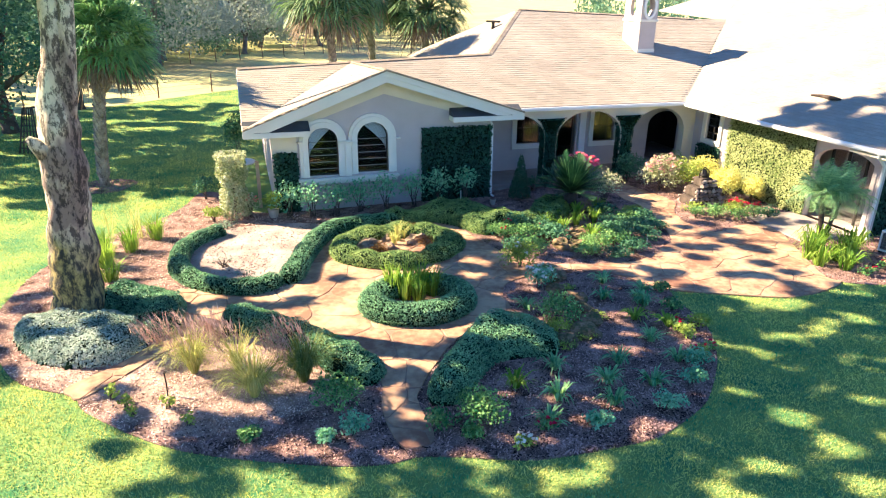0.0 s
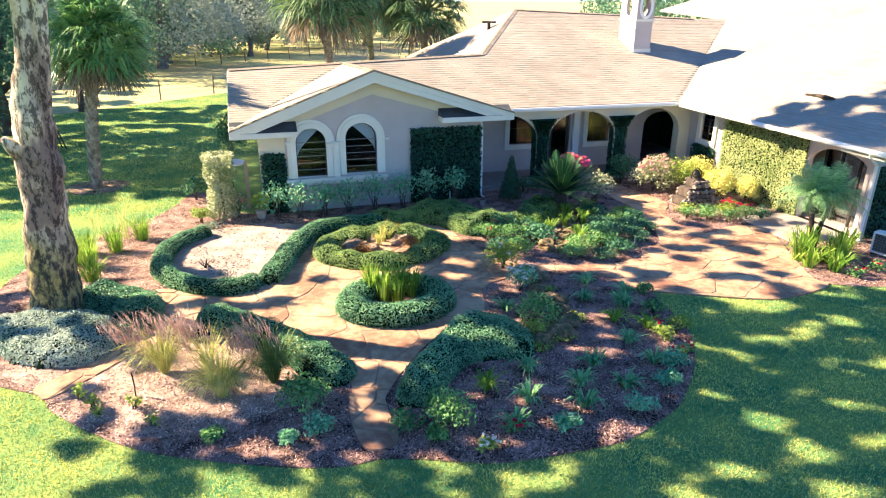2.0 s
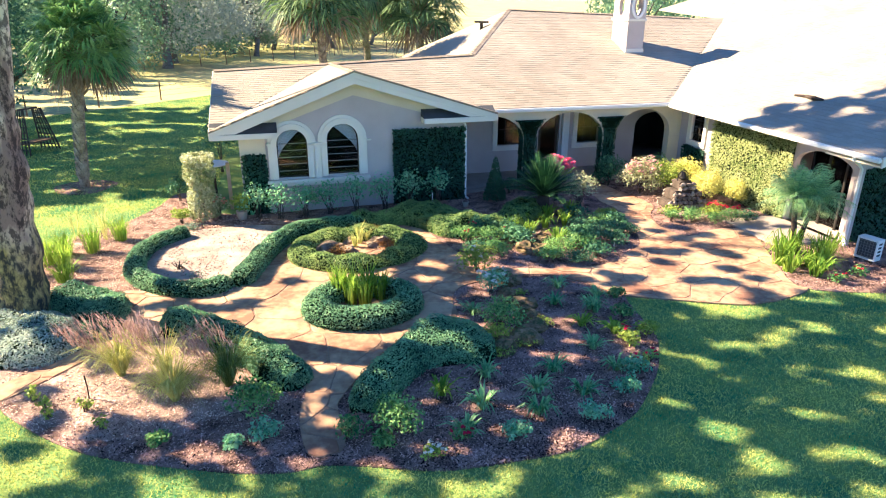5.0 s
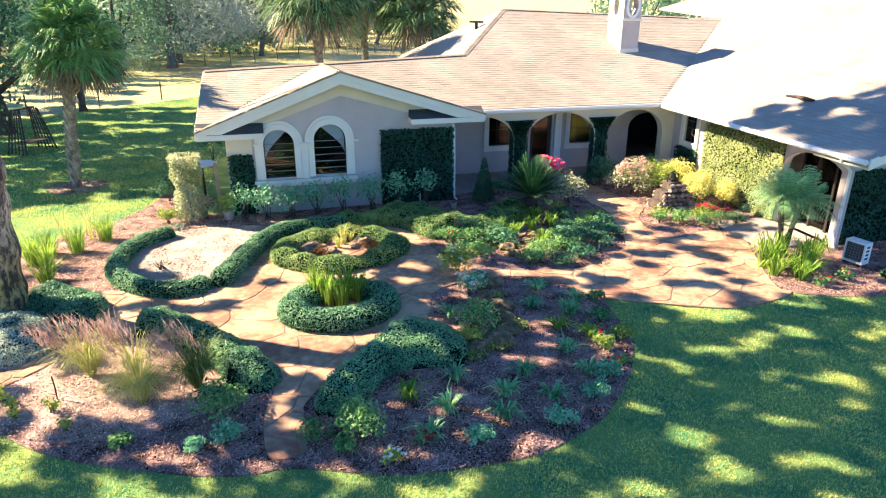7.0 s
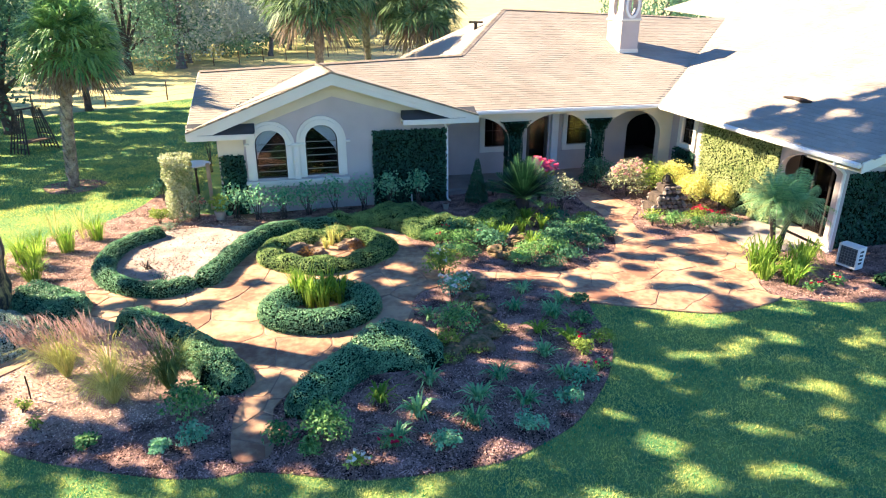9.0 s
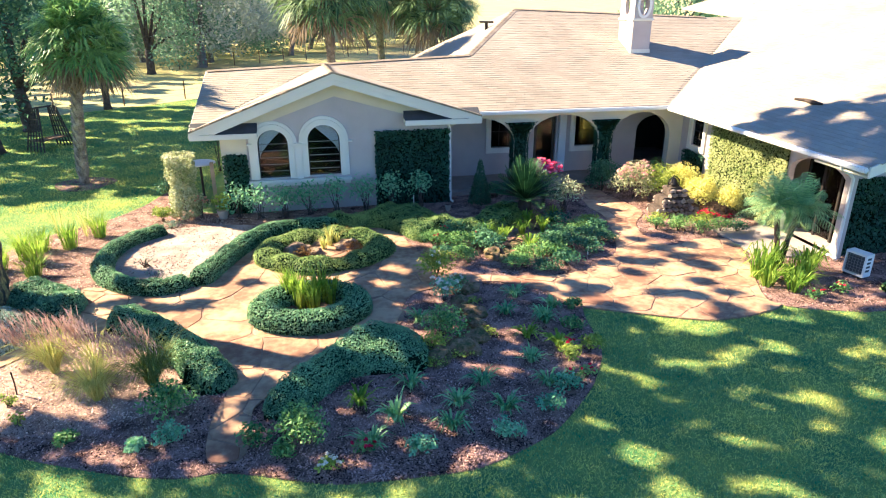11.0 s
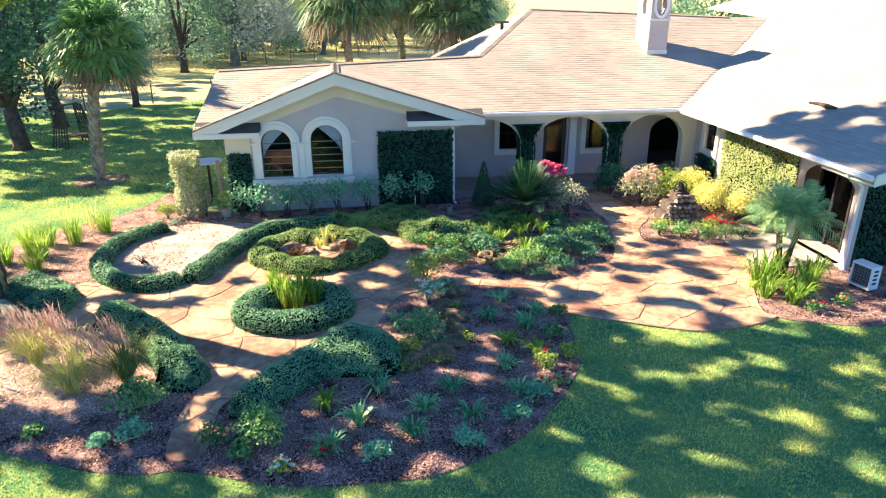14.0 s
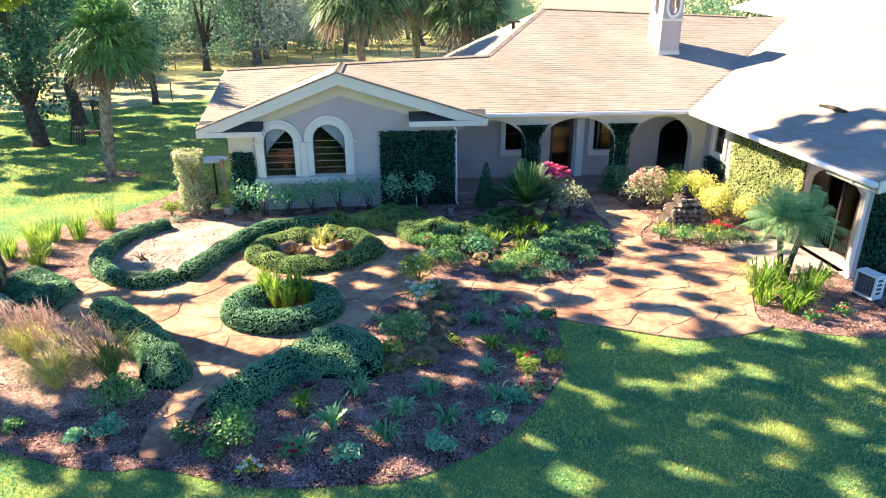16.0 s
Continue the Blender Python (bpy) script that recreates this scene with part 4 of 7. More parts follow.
def bush(name, at, radius, height, leaf, label, category="shrub", group="", n=500, size=0.07, flowers=None, flower_n=0, flower_size=0.06, stems=5, clumps=7, low=0.15, wide=0.55):
    """A loose shrub: stems and leaf clumps, with flower heads if any."""
    b = thing(name, label, category, group, at=(*at, 0.02))
    g = Geo()
    cs = []
    for k in range(clumps):
        a = 2 * math.pi * (k * 0.382 + rng.random() * 0.15)
        r = radius * 0.62 * math.sqrt((k + 0.3) / clumps)
        zc = height * (low + (0.62 - low) * (1 - (r / radius) ** 2) + rng.uniform(-0.08, 0.14))
        cs.append(Vector((r * math.cos(a), r * math.sin(a), zc)))
    for k in range(stems):
        c = cs[k % len(cs)]
        g.tube([(0.02 * k - 0.04, 0.01 * k, -0.02), (c.x * 0.5, c.y * 0.5, c.z * 0.55), tuple(c)], [0.012, 0.009, 0.004], 5)
    part("stem_framework", g, BARK, b)
    P, N = [], []
    for c in cs:
        p, d = ball_points(n // clumps, radius * 0.52, min(1.1, height / radius * 0.55), 0.35)
        P.append(p + np.array(c))
        N.append(d)
    P, N = np.concatenate(P), np.concatenate(N)
    P[:, 2] = np.maximum(P[:, 2], 0.02)
    part("leaves", array_mesh("leaves", leaf_quads(P, size, N * 0.7 + np.array([0, 0, 0.5]), 0.8, wide), 4), leaf, b)
    if flowers is not None:
        top = P[:, 2] > np.quantile(P[:, 2], 0.45)
        src = P[top]
        for i in rng.choice(len(src), min(flower_n, len(src)), replace=False):
            bloom(src[i] + np.array([0, -0.01, flower_size * 0.5]), flower_size, flowers, b)
    return b


def strap_plant(name, at, height, spread, n, leaf, label, category="plant", group="", width=0.02, bend=0.6, base=0.06, bow=False):
    """A tuft of strap leaves, upright or arching."""
    b = thing(name, label, category, group, at=(*at, 0.02))
    a = rng.uniform(0, 2 * math.pi, n)
    r = base * np.sqrt(rng.random(n))
    p = np.stack([r * np.cos(a), r * np.sin(a), np.full(n, -0.01)], 1)
    k = spread / height * rng.uniform(0.25, 1.0, n)
    lean = np.stack([np.cos(a) * k, np.sin(a) * k, np.zeros(n)], 1)
    hs, ws = height * rng.uniform(0.6, 1.05, n), width * rng.uniform(0.7, 1.2, n)
    part("leaves", array_mesh("leaves", arching(p, hs, lean, ws) if bow else blades(p, hs, lean, ws, bend), 4), leaf, b)
    return b


def mound(name, outline, height, leaf=HEDGE_LEAF, label="low clipped dark green hedge", size=0.036, density=3500, group="clipped garden hedges", lumps=0.12, edge=0.24, seed=0.0, category="hedge"):
    """A clipped hedge of any outline: a rounded core over the outline and a coat of leaves."""
    line = np.array([(p.x, p.y) for p in smooth_line([(x, y, 0) for x, y in outline], True, 4)])
    base = np.array([line[:, 0].mean(), line[:, 1].mean()])
    line = line - base
    a, b = line, np.roll(line, -1, axis=0)
    poly = [tuple(p) for p in line]

    def depth(p):
        d = np.full(len(p), 9.0)
        for k in range(len(a)):
            e = b[k] - a[k]
            t = np.clip(((p - a[k]) @ e) / max(e @ e, 1e-9), 0, 1)
            d = np.minimum(d, np.linalg.norm(p - a[k] - t[:, None] * e, axis=1))
        return np.where(inside(p[:, 0], p[:, 1], poly), d, -d)

    def top(p):
        x, y = (p + base).T
        wave = np.sin(x * 3.1 + seed) * np.cos(y * 2.7 + 1.3 * seed) + 0.6 * np.sin(x * 7.3 - y * 6.1 + seed) + 0.4 * np.cos(x * 12.7 + y * 11.3)
        q = np.clip(1 - (depth(p) + 0.04 * wave) / edge, 0, 1)
        return height * (1 + lumps * 0.7 * wave) * np.sqrt(np.maximum(1 - q ** 2.6, 0))

    o = thing(name, label, category, group, at=(*base, 0.02))
    lo, hi = line.min(0) - 0.05, line.max(0) + 0.05
    step = 0.085
    xs, ys = np.arange(lo[0], hi[0], step), np.arange(lo[1], hi[1], step)
    gx, gy = np.meshgrid(xs, ys)
    pts = np.stack([gx.ravel(), gy.ravel()], 1)
    z = top(pts)
    g = Geo()
    g.v = [(x, y, max(h - 0.035, -0.02)) for (x, y), h in zip(pts.tolist(), z.tolist())]
    n = len(xs)
    on = z > 0
    g.f = [(j * n + i, j * n + i + 1, (j + 1) * n + i + 1, (j + 1) * n + i) for j in range(len(ys) - 1) for i in range(n - 1) if on[j * n + i] or on[j * n + i + 1] or on[(j + 1) * n + i + 1] or on[(j + 1) * n + i]]
    part("core", g, SHADE_CORE, o, smooth=True)
    p = rng.uniform(lo, hi, (int((hi - lo).prod() * density * 3), 2))
    p = p[inside(p[:, 0], p[:, 1], poly)]
    e = 0.02
    h0 = top(p)
    nrm = np.stack([h0 - top(p + np.array([e, 0])), h0 - top(p + np.array([0, e])), np.full(len(p), e)], 1)
    nrm = unit(nrm)
    keep = (h0 > 0.01) & (rng.random(len(p)) < np.minimum(1.0, 0.33 / np.maximum(nrm[:, 2], 0.1)))
    p, h0, nrm = p[keep], h0[keep], nrm[keep]
    drop = np.where(nrm[:, 2] < 0.6, rng.random(len(p)) * 0.7, 0.0) * h0
    q = np.concatenate([p, (h0 - drop)[:, None]], 1) + nrm * rng.uniform(-0.015, 0.04, len(p))[:, None]
    m = int(np.linalg.norm(b - a, axis=1).sum() * height * density * 1.3)
    k = rng.choice(len(a), m, p=np.linalg.norm(b - a, axis=1) / np.linalg.norm(b - a, axis=1).sum())
    flank = a[k] + (b - a)[k] * rng.random((m, 1))
    turn = 1.0 if sum(a[i][0] * b[i][1] - b[i][0] * a[i][1] for i in range(len(a))) > 0 else -1.0
    out = unit(np.stack([(b - a)[k][:, 1], -(b - a)[k][:, 0]], 1)) * turn
    up = rng.random(m)
    flank = flank + out * (0.03 + rng.uniform(-0.03, 0.03, m) - 0.16 * up ** 3)[:, None]
    q = np.concatenate([q, np.concatenate([flank, (up * height * 0.92)[:, None]], 1)])
    nrm = np.concatenate([nrm, np.concatenate([out, np.full((m, 1), 0.35)], 1)])
    part("leaves", array_mesh("leaves", leaf_quads(q, size, nrm * 1.1, 0.8), 4), leaf, o)
    return o


def oval(x, y, rx, ry, n=14):
    return [(x + rx * math.cos(2 * math.pi * k / n), y + ry * math.sin(2 * math.pi * k / n), 0) for k in range(n)]


def hedges():
    hedge("ring_hedge", oval(4.84, 11.87, 0.93, 0.72), 0.54, 0.36, True, label="clipped circular dark green hedge round strap-leaved plants", lumps=0.06)
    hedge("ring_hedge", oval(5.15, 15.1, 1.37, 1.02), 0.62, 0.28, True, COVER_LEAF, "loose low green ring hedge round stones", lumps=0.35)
    hedge("border_hedge", [(0.96, 17.4, 0), (0.53, 17.05, 0), (0.16, 16.55, 0), (0.0, 15.95, 0), (0.0, 15.2, 0), (0.21, 14.5, 0), (0.67, 13.9, 0), (1.18, 13.55, 0), (1.61, 13.45, 0), (1.94, 13.58, 0), (2.1, 13.8, 0)], 0.4, 0.28, label="curving clipped green hedge edging a sandy bed")
    hedge("border_hedge", [(2.36, 13.6, 0), (2.62, 14.32, 0), (2.86, 15.07, 0), (3.17, 15.8, 0), (3.63, 16.5, 0), (4.23, 16.86, 0), (4.99, 16.97, 0), (5.6, 16.95, 0)], 0.46, 0.33, label="winding clipped hedge between sandy bed and path")
    mound("border_hedge", [(5.3, 17.3), (5.76, 17.2), (6.32, 17.36), (6.92, 17.85), (7.57, 17.74), (8.1, 17.34), (8.39, 16.6), (8.7, 16.2), (9.2, 16.25), (9.75, 16.96), (10.3, 17.5), (10.74, 17.45), (10.89, 17.0), (10.5, 16.3), (9.77, 15.62), (8.96, 15.41), (8.25, 15.69), (7.6, 15.5), (7.2, 16.2), (6.67, 16.76), (5.9, 16.88), (5.3, 16.9)], 0.4, COVER_LEAF, "broad low border hedge below the windows, leaves tinted as if sunlit", lumps=0.22, edge=0.35, seed=1.0)
    mound("border_hedge", [(1.05, 11.8), (1.02, 12.15), (1.35, 12.32), (1.83, 11.99), (2.39, 11.37), (2.92, 10.74), (3.35, 10.06), (3.6, 9.5), (3.35, 9.25), (3.01, 9.37), (2.72, 9.88), (2.42, 10.39), (2.11, 10.88), (1.68, 11.38), (1.25, 11.62)], 0.34, HEDGE_LEAF, "curved clipped hedge behind the feathery grasses", lumps=0.16, seed=2.0)
    mound("border_hedge", [(4.17, 8.51), (4.31, 8.9), (4.54, 9.23), (4.8, 9.55), (5.07, 9.88), (5.46, 10.3), (5.77, 10.56), (6.2, 10.66), (6.6, 10.45), (6.84, 10.0), (6.82, 9.47), (6.51, 9.26), (6.11, 9.36), (5.73, 9.35), (5.44, 9.22), (5.17, 8.98), (4.91, 8.69), (4.67, 8.4), (4.42, 8.33)], 0.34, HEDGE_LEAF, "thick clipped dark green hedge widening beside the path", lumps=0.16, seed=3.0)
    # Sun on the front half is put into its leaf colour.
    mound("groundcover", [(-2.63, 12.54), (-2.13, 11.62), (-1.6, 11.22), (-1.04, 11.03), (-0.62, 11.18), (-0.34, 11.72), (-0.75, 12.5), (-1.3, 12.75), (-1.9, 12.95), (-2.4, 12.9)], 0.34, LIT_SILVER_LEAF, "silvery green clipped groundcover at the tree trunk, lightened as if sunlit", lumps=0.14, seed=4.0, category="groundcover")
    mound("groundcover", [(-0.34, 11.75), (0.1, 12.05), (0.23, 12.63), (0.19, 13.18), (-0.2, 13.63), (-0.68, 13.97), (-1.15, 13.98), (-1.4, 13.35), (-0.95, 12.75), (-0.6, 12.3)], 0.3, HEDGE_LEAF, "dark green clipped groundcover behind the tree trunk", lumps=0.2, seed=5.0, category="groundcover")


hedges()


def limb_tree(name, at, height, spread, leaf, label, trunk_r=0.3, n=5000, size=0.3, lean=(0, 0), clumps=26, bark=BARK, low=0.35, group="", flat=0.75, forks=5, skirt=0):
    """A broadleaf tree: tapered trunk, limbs, and a crown of many leaf clumps."""
    t = thing(name, label, "tree", group, at=(*at, 0))
    g = Geo()
    fork = Vector((lean[0] * 0.4, lean[1] * 0.4, height * low))
    g.tube([(0, 0, -0.1), (0, 0, 0.25), tuple(fork * 0.5), tuple(fork)], [trunk_r * 1.5, trunk_r * 1.1, trunk_r, trunk_r * 0.85], 10, True, 0.15)
    cs = []
    for k in range(clumps):
        a = k * 2.4 + rng.random()
        q = (k + 0.5) / clumps
        r = spread * math.sqrt(rng.uniform(0.05, 1.0)) * (1.0 - 0.45 * q)
        cs.append(Vector((lean[0] + r * math.cos(a), lean[1] + r * math.sin(a), height * (low + 0.08 + (0.92 - low) * q ** 0.8) + rng.normal() * 0.3)))
    for k in range(skirt):
        a = k * 2.4 + rng.random()
        r = spread * math.sqrt(rng.uniform(0.1, 1.1))
        cs.append(Vector((r * math.cos(a), r * math.sin(a), rng.uniform(1.6, 4.2))))
    for k in range(forks):
        c = cs[int(k * clumps / forks)]
        mid = fork.lerp(c, 0.5) + Vector((rng.normal() * 0.2, rng.normal() * 0.2, 0.3))
        g.tube([tuple(fork - Vector((0, 0, 0.2))), tuple(mid), tuple(c)], [trunk_r * 0.6, trunk_r * 0.35, trunk_r * 0.12], 7)
    part("trunk", g, bark, t, smooth=True)
    P, N = [], []
    for c in cs:
        rad = spread * rng.uniform(0.22, 0.42)
        p, d = ball_points(n // len(cs), rad, flat, 0.3)
        p = p + rng.normal(size=p.shape) * rad * 0.15
        P.append(p + np.array(c))
        N.append(d)
    part("crown", array_mesh("crown", leaf_quads(np.concatenate(P), size, np.array([0, -1.0, 0.4]) if bark is FAR_BARK else np.concatenate(N) * 0.4 + np.array([-0.3, 0, 0.9]), 0.35 if bark is FAR_BARK else 0.9, 0.7), 4), leaf, t)
    return t


def fan_palm(name, at, trunk_h, crown_r, fronds=30, label="", lean=0.0, leaf=PALM_LEAF):
    """A cabbage palm: ringed trunk with old leaf bases, and a round crown of fan fronds."""
    t = thing(name, label, "palm tree", "cabbage palms", at=(*at, 0))
    g = Geo()
    zs = np.linspace(-0.05, trunk_h, 14)
    g.tube([(0.05 * math.sin(z) + lean * (z / trunk_h) ** 2, 0.03 * math.cos(z * 1.3), z) for z in zs], [0.155 - 0.02 * (z / trunk_h) for z in zs], 12, True, 0.12)
    boots = Geo()
    rows = int(trunk_h / 0.13)
    for k in range(rows):
        z = 0.3 + k * 0.13
        if z > trunk_h - 0.1:
            break
        for j in range(6):
            a = 2 * math.pi * (j + 0.5 * (k % 2)) / 6 + k * 0.05
            c, s_ = math.cos(a), math.sin(a)
            r = 0.145 - 0.02 * (z / trunk_h)
            o = Vector((0.05 * math.sin(z) + lean * (z / trunk_h) ** 2, 0.03 * math.cos(z * 1.3), 0))
            out, side = Vector((c, s_, 0)), Vector((-s_, c, 0))
            p = o + out * r + Vector((0, 0, z))
            boots.add([p - side * 0.075, p + side * 0.075, p + side * 0.022 + out * 0.08 + Vector((0, 0, 0.2)), p - side * 0.022 + out * 0.08 + Vector((0, 0, 0.2)), p + out * -0.02 + Vector((0, 0, 0.2))], [(0, 1, 2, 3), (1, 4, 2), (4, 0, 3), (2, 4, 3)])
    fibre = Geo()
    for k in range(70):
        a, z = k * 2.4, trunk_h - 1.5 + 1.5 * k / 70
        c, s_ = math.cos(a), math.sin(a)
        o = Vector((lean * (z / trunk_h) ** 2 + 0.05 * math.sin(z), 0.03 * math.cos(z * 1.3), z))
        fibre.tube([o + Vector((c, s_, 0)) * 0.1, o + Vector((c, s_, 0.6)) * 0.3, o + Vector((c, s_, 1.1)) * (0.42 + 0.1 * math.sin(k * 7.7))], [0.05, 0.035, 0.012], 4)
    trunk = part("trunk", g, PALM_BARK, t, smooth=True)
    part("leaf_base", fibre, DEAD_LEAF, trunk, "brown stubs of old leaf stalks")
    part("bark_sheath", boots, PALM_BARK, trunk)
    top = np.array([lean, 0, trunk_h])
    quads, dead, stalks = [], [], Geo()
    for k in range(fronds):
        a = k * 2.399
        q = (k + 0.5) / fronds
        el = radians(85 - 125 * q)
        d = np.array([math.cos(a) * math.cos(el), math.sin(a) * math.cos(el), math.sin(el)])
        ln = crown_r * (0.48 + 0.16 * rng.random())
        hub = top + d * ln + np.array([0, 0, -0.06 * crown_r * (1 - math.sin(el))])
        stalks.tube([tuple(top - np.array([0, 0, 0.1])), tuple(top + d * ln * 0.55 + np.array([0, 0, 0.06])), tuple(hub)], [0.025, 0.018, 0.01], 4)
        side = unit(np.cross(d, [0, 0, 1.0]) + 1e-6)
        d = unit(d + np.array([0, 0, -1.0]) * (0.3 - 0.3 * math.sin(el)) + rng.normal(size=3) * 0.22)
        side = unit(side - d * side.dot(d) + rng.normal(size=3) * 0.12)
        upv = np.cross(side, d)
        m = 50
        th = np.linspace(-1.9, 1.9, m) + rng.normal(size=m) * 0.03
        ray = np.cos(th)[:, None] * d + np.sin(th)[:, None] * side + upv * (0.25 * np.abs(np.sin(th)))[:, None] + rng.normal(size=(m, 3)) * 0.11
        L = crown_r * 0.5 * (0.75 + 0.25 * np.cos(th * 0.5)) * rng.uniform(0.85, 1.1, m)
        mid = hub + ray * (L * 0.6)[:, None]
        tip = hub + ray * L[:, None] + np.array([0, 0, -1.0]) * (L * rng.uniform(0.15, 0.45, m))[:, None]
        w = np.cross(ray, upv)
        w = unit(w) * (0.0135 * crown_r)
        h4 = np.tile(hub, (m, 1))
        quad = np.concatenate([np.stack([h4 - w * 0.2, h4 + w * 0.2, mid + w, mid - w], 1), np.stack([mid - w, mid + w, tip + w * 0.1, tip - w * 0.1], 1)])
        (dead if q > 0.88 else quads).append(quad)
    part("crown_shaft", stalks, leaf, t)
    part("fronds", array_mesh("fronds", np.concatenate(quads), 4), leaf, t)
    if dead:
        part("dry_fronds", array_mesh("dry_fronds", np.concatenate(dead), 4), DEAD_LEAF, t, "dry brown hanging fronds")
    return t


PALM_BARK = surface("palm_trunk", (0.1, 0.078, 0.062), (0.5, 0.43, 0.36), 5, 26, 0.95, 0.6)


def garden_tree():
    """The large tree with peeling bark at the edge of the path."""
    t = thing("shade_tree", "tall tree with peeling tan and grey bark in groundcover", "tree", at=(-1.66, 13.2, 0))
    g = Geo()
    line = smooth_line([(-0.02, 0, -0.05), (0, 0, 0.5), (0.06, 0.02, 1.3), (0.14, 0.03, 2.1), (0.21, 0.03, 3.0), (0.23, 0.05, 3.7), (0.3, 0.08, 4.5), (0.41, 0.1, 5.3), (0.5, 0.2, 7.2)], False, 6)
    heights, girth = [0, 0.2, 0.5, 1.3, 2.1, 3.0, 3.7, 4.3, 4.9, 5.5, 7.2], [0.62, 0.5, 0.435, 0.42, 0.375, 0.355, 0.335, 0.27, 0.21, 0.185, 0.14]
    rad = [float(np.interp(p.z, heights, girth)) * (1 + 0.08 * noise.noise(Vector((0.0, 3.0, p.z * 1.6)))) for p in line]
    g.tube([tuple(p) for p in line], rad, 34, True, 0.2)
    g.tube([(0.26, 0.02, 3.3), (0.45, 0.02, 4.1), (0.58, 0.05, 4.9), (0.7, 0.1, 5.8), (0.9, 0.2, 7.2)], [0.18, 0.17, 0.15, 0.13, 0.1], 18, True, 0.22)
    g.tube([(0.0, -0.1, 3.3), (-0.15, -0.14, 3.5), (-0.22, -0.18, 3.6)], [0.16, 0.12, 0.06], 10, True, 0.3)
    top = Vector((0.4, 0.2, 7.0))
    for k in range(6):
        a = k * 1.05 + 0.3
        g.tube([tuple(top - Vector((0, 0, 0.3))), (0.4 + 1.2 * math.cos(a), 0.2 + 1.2 * math.sin(a), 7.6), (0.4 + 3.2 * math.cos(a), 0.2 + 3.2 * math.sin(a), 8.4)], [0.08, 0.05, 0.015], 6)
    part("trunk", g, PEEL, t, smooth=True)
    # Crown out of view: its clumps sit where their shadows are wanted.
    part("crown", array_mesh("crown", leaf_quads(CANOPY[0] - np.array([-1.66, 13.2, 0]), 0.2, np.array([0.5, -0.25, 0.4]), 1.0, 0.7), 4), BRIGHT_LEAF, t)


SPRING_LEAF = leafy("spring_leaf", (0.2, 0.26, 0.02), (0.5, 0.55, 0.08), 0.45, 0.5)


# gaps in the crowns: where the sun reaches the lawn (x, y, half width, half depth)
GAPS_EAST = ((11.72, 9.85, 0.28, 0.28), (12.36, 9.85, 0.38, 0.3), (10.28, 9.25, 0.36, 0.27), (10.34, 8.58, 0.5, 0.29), (11.58, 8.55, 0.48, 0.3), (12.42, 8.78, 0.57, 0.22), (13.26, 8.92, 0.5, 0.23), (14.35, 9.05, 0.5, 0.23), (14.32, 9.88, 0.63, 0.25), (15.48, 9.76, 0.55, 0.2),
             (11.65, 7.45, 0.25, 0.23), (12.7, 7.45, 0.42, 0.36), (11.3, 6.45, 0.3, 0.2), (11.77, 6.35, 0.24, 0.14), (12.27, 6.55, 0.24, 0.18), (13.04, 6.0, 0.24, 0.16), (14.56, 8.35, 0.3, 0.18), (15.05, 8.5, 0.2, 0.27), (10.72, 5.73, 0.31, 0.14), (10.25, 5.02, 0.24, 0.21))
SHADE_WEST = ((-1.0, 8.6, 0.3, 0.13), (-0.4, 8.62, 0.4, 0.13), (0.17, 8.43, 0.45, 0.14), (0.78, 8.2, 0.5, 0.22), (1.3, 7.85, 0.45, 0.25), (0.95, 7.5, 0.4, 0.18), (0.2, 7.55, 0.6, 0.12))
GAPS_SOUTH = ((2.3, 6.95, 0.5, 0.25), (3.45, 7.35, 0.4, 0.3), (2.7, 7.3, 0.3, 0.15), (5.0, 7.25, 0.45, 0.2), (5.4, 6.9, 0.4, 0.14), (5.2, 6.2, 0.55, 0.36), (6.0, 6.4, 0.3, 0.18), (6.2, 5.95, 0.3, 0.1), (7.58, 6.68, 0.2, 0.16), (7.2, 5.5, 0.4, 0.22),
              (7.6, 5.86, 0.28, 0.1), (8.85, 6.5, 0.28, 0.13), (8.3, 5.63, 0.45, 0.2), (9.0, 5.2, 0.28, 0.15), (9.52, 6.3, 0.28, 0.25), (9.52, 5.72, 0.5, 0.24), (4.2, 6.6, 0.4, 0.2), (3.2, 6.6, 0.5, 0.25), (7.1, 7.0, 0.35, 0.14), (6.95, 6.8, 0.25, 0.12))
GAPS_HEDGE = ((5.19, 8.39, 0.28, 0.14), (6.22, 9.32, 0.35, 0.2), (2.81, 10.8, 0.35, 0.12), (3.42, 9.38, 0.25, 0.2), (5.82, 9.56, 0.3, 0.12))
GAPS_BED = ((2.0, 7.9, 0.4, 0.3), (3.9, 8.05, 0.3, 0.18), (8.45, 9.45, 0.3, 0.25), (8.2, 8.95, 0.3, 0.16), (9.7, 9.0, 0.35, 0.3), (6.9, 10.3, 0.35, 0.2), (6.5, 7.9, 0.2, 0.1), (5.2, 8.6, 0.3, 0.2), (5.9, 8.55, 0.35, 0.15),
            (8.4, 10.2, 0.35, 0.25), (8.7, 9.75, 0.3, 0.2), (9.5, 9.3, 0.4, 0.35), (3.7, 8.35, 0.3, 0.25), (3.8, 9.1, 0.3, 0.3), (4.4, 8.7, 0.25, 0.2), (6.3, 9.9, 0.3, 0.25))


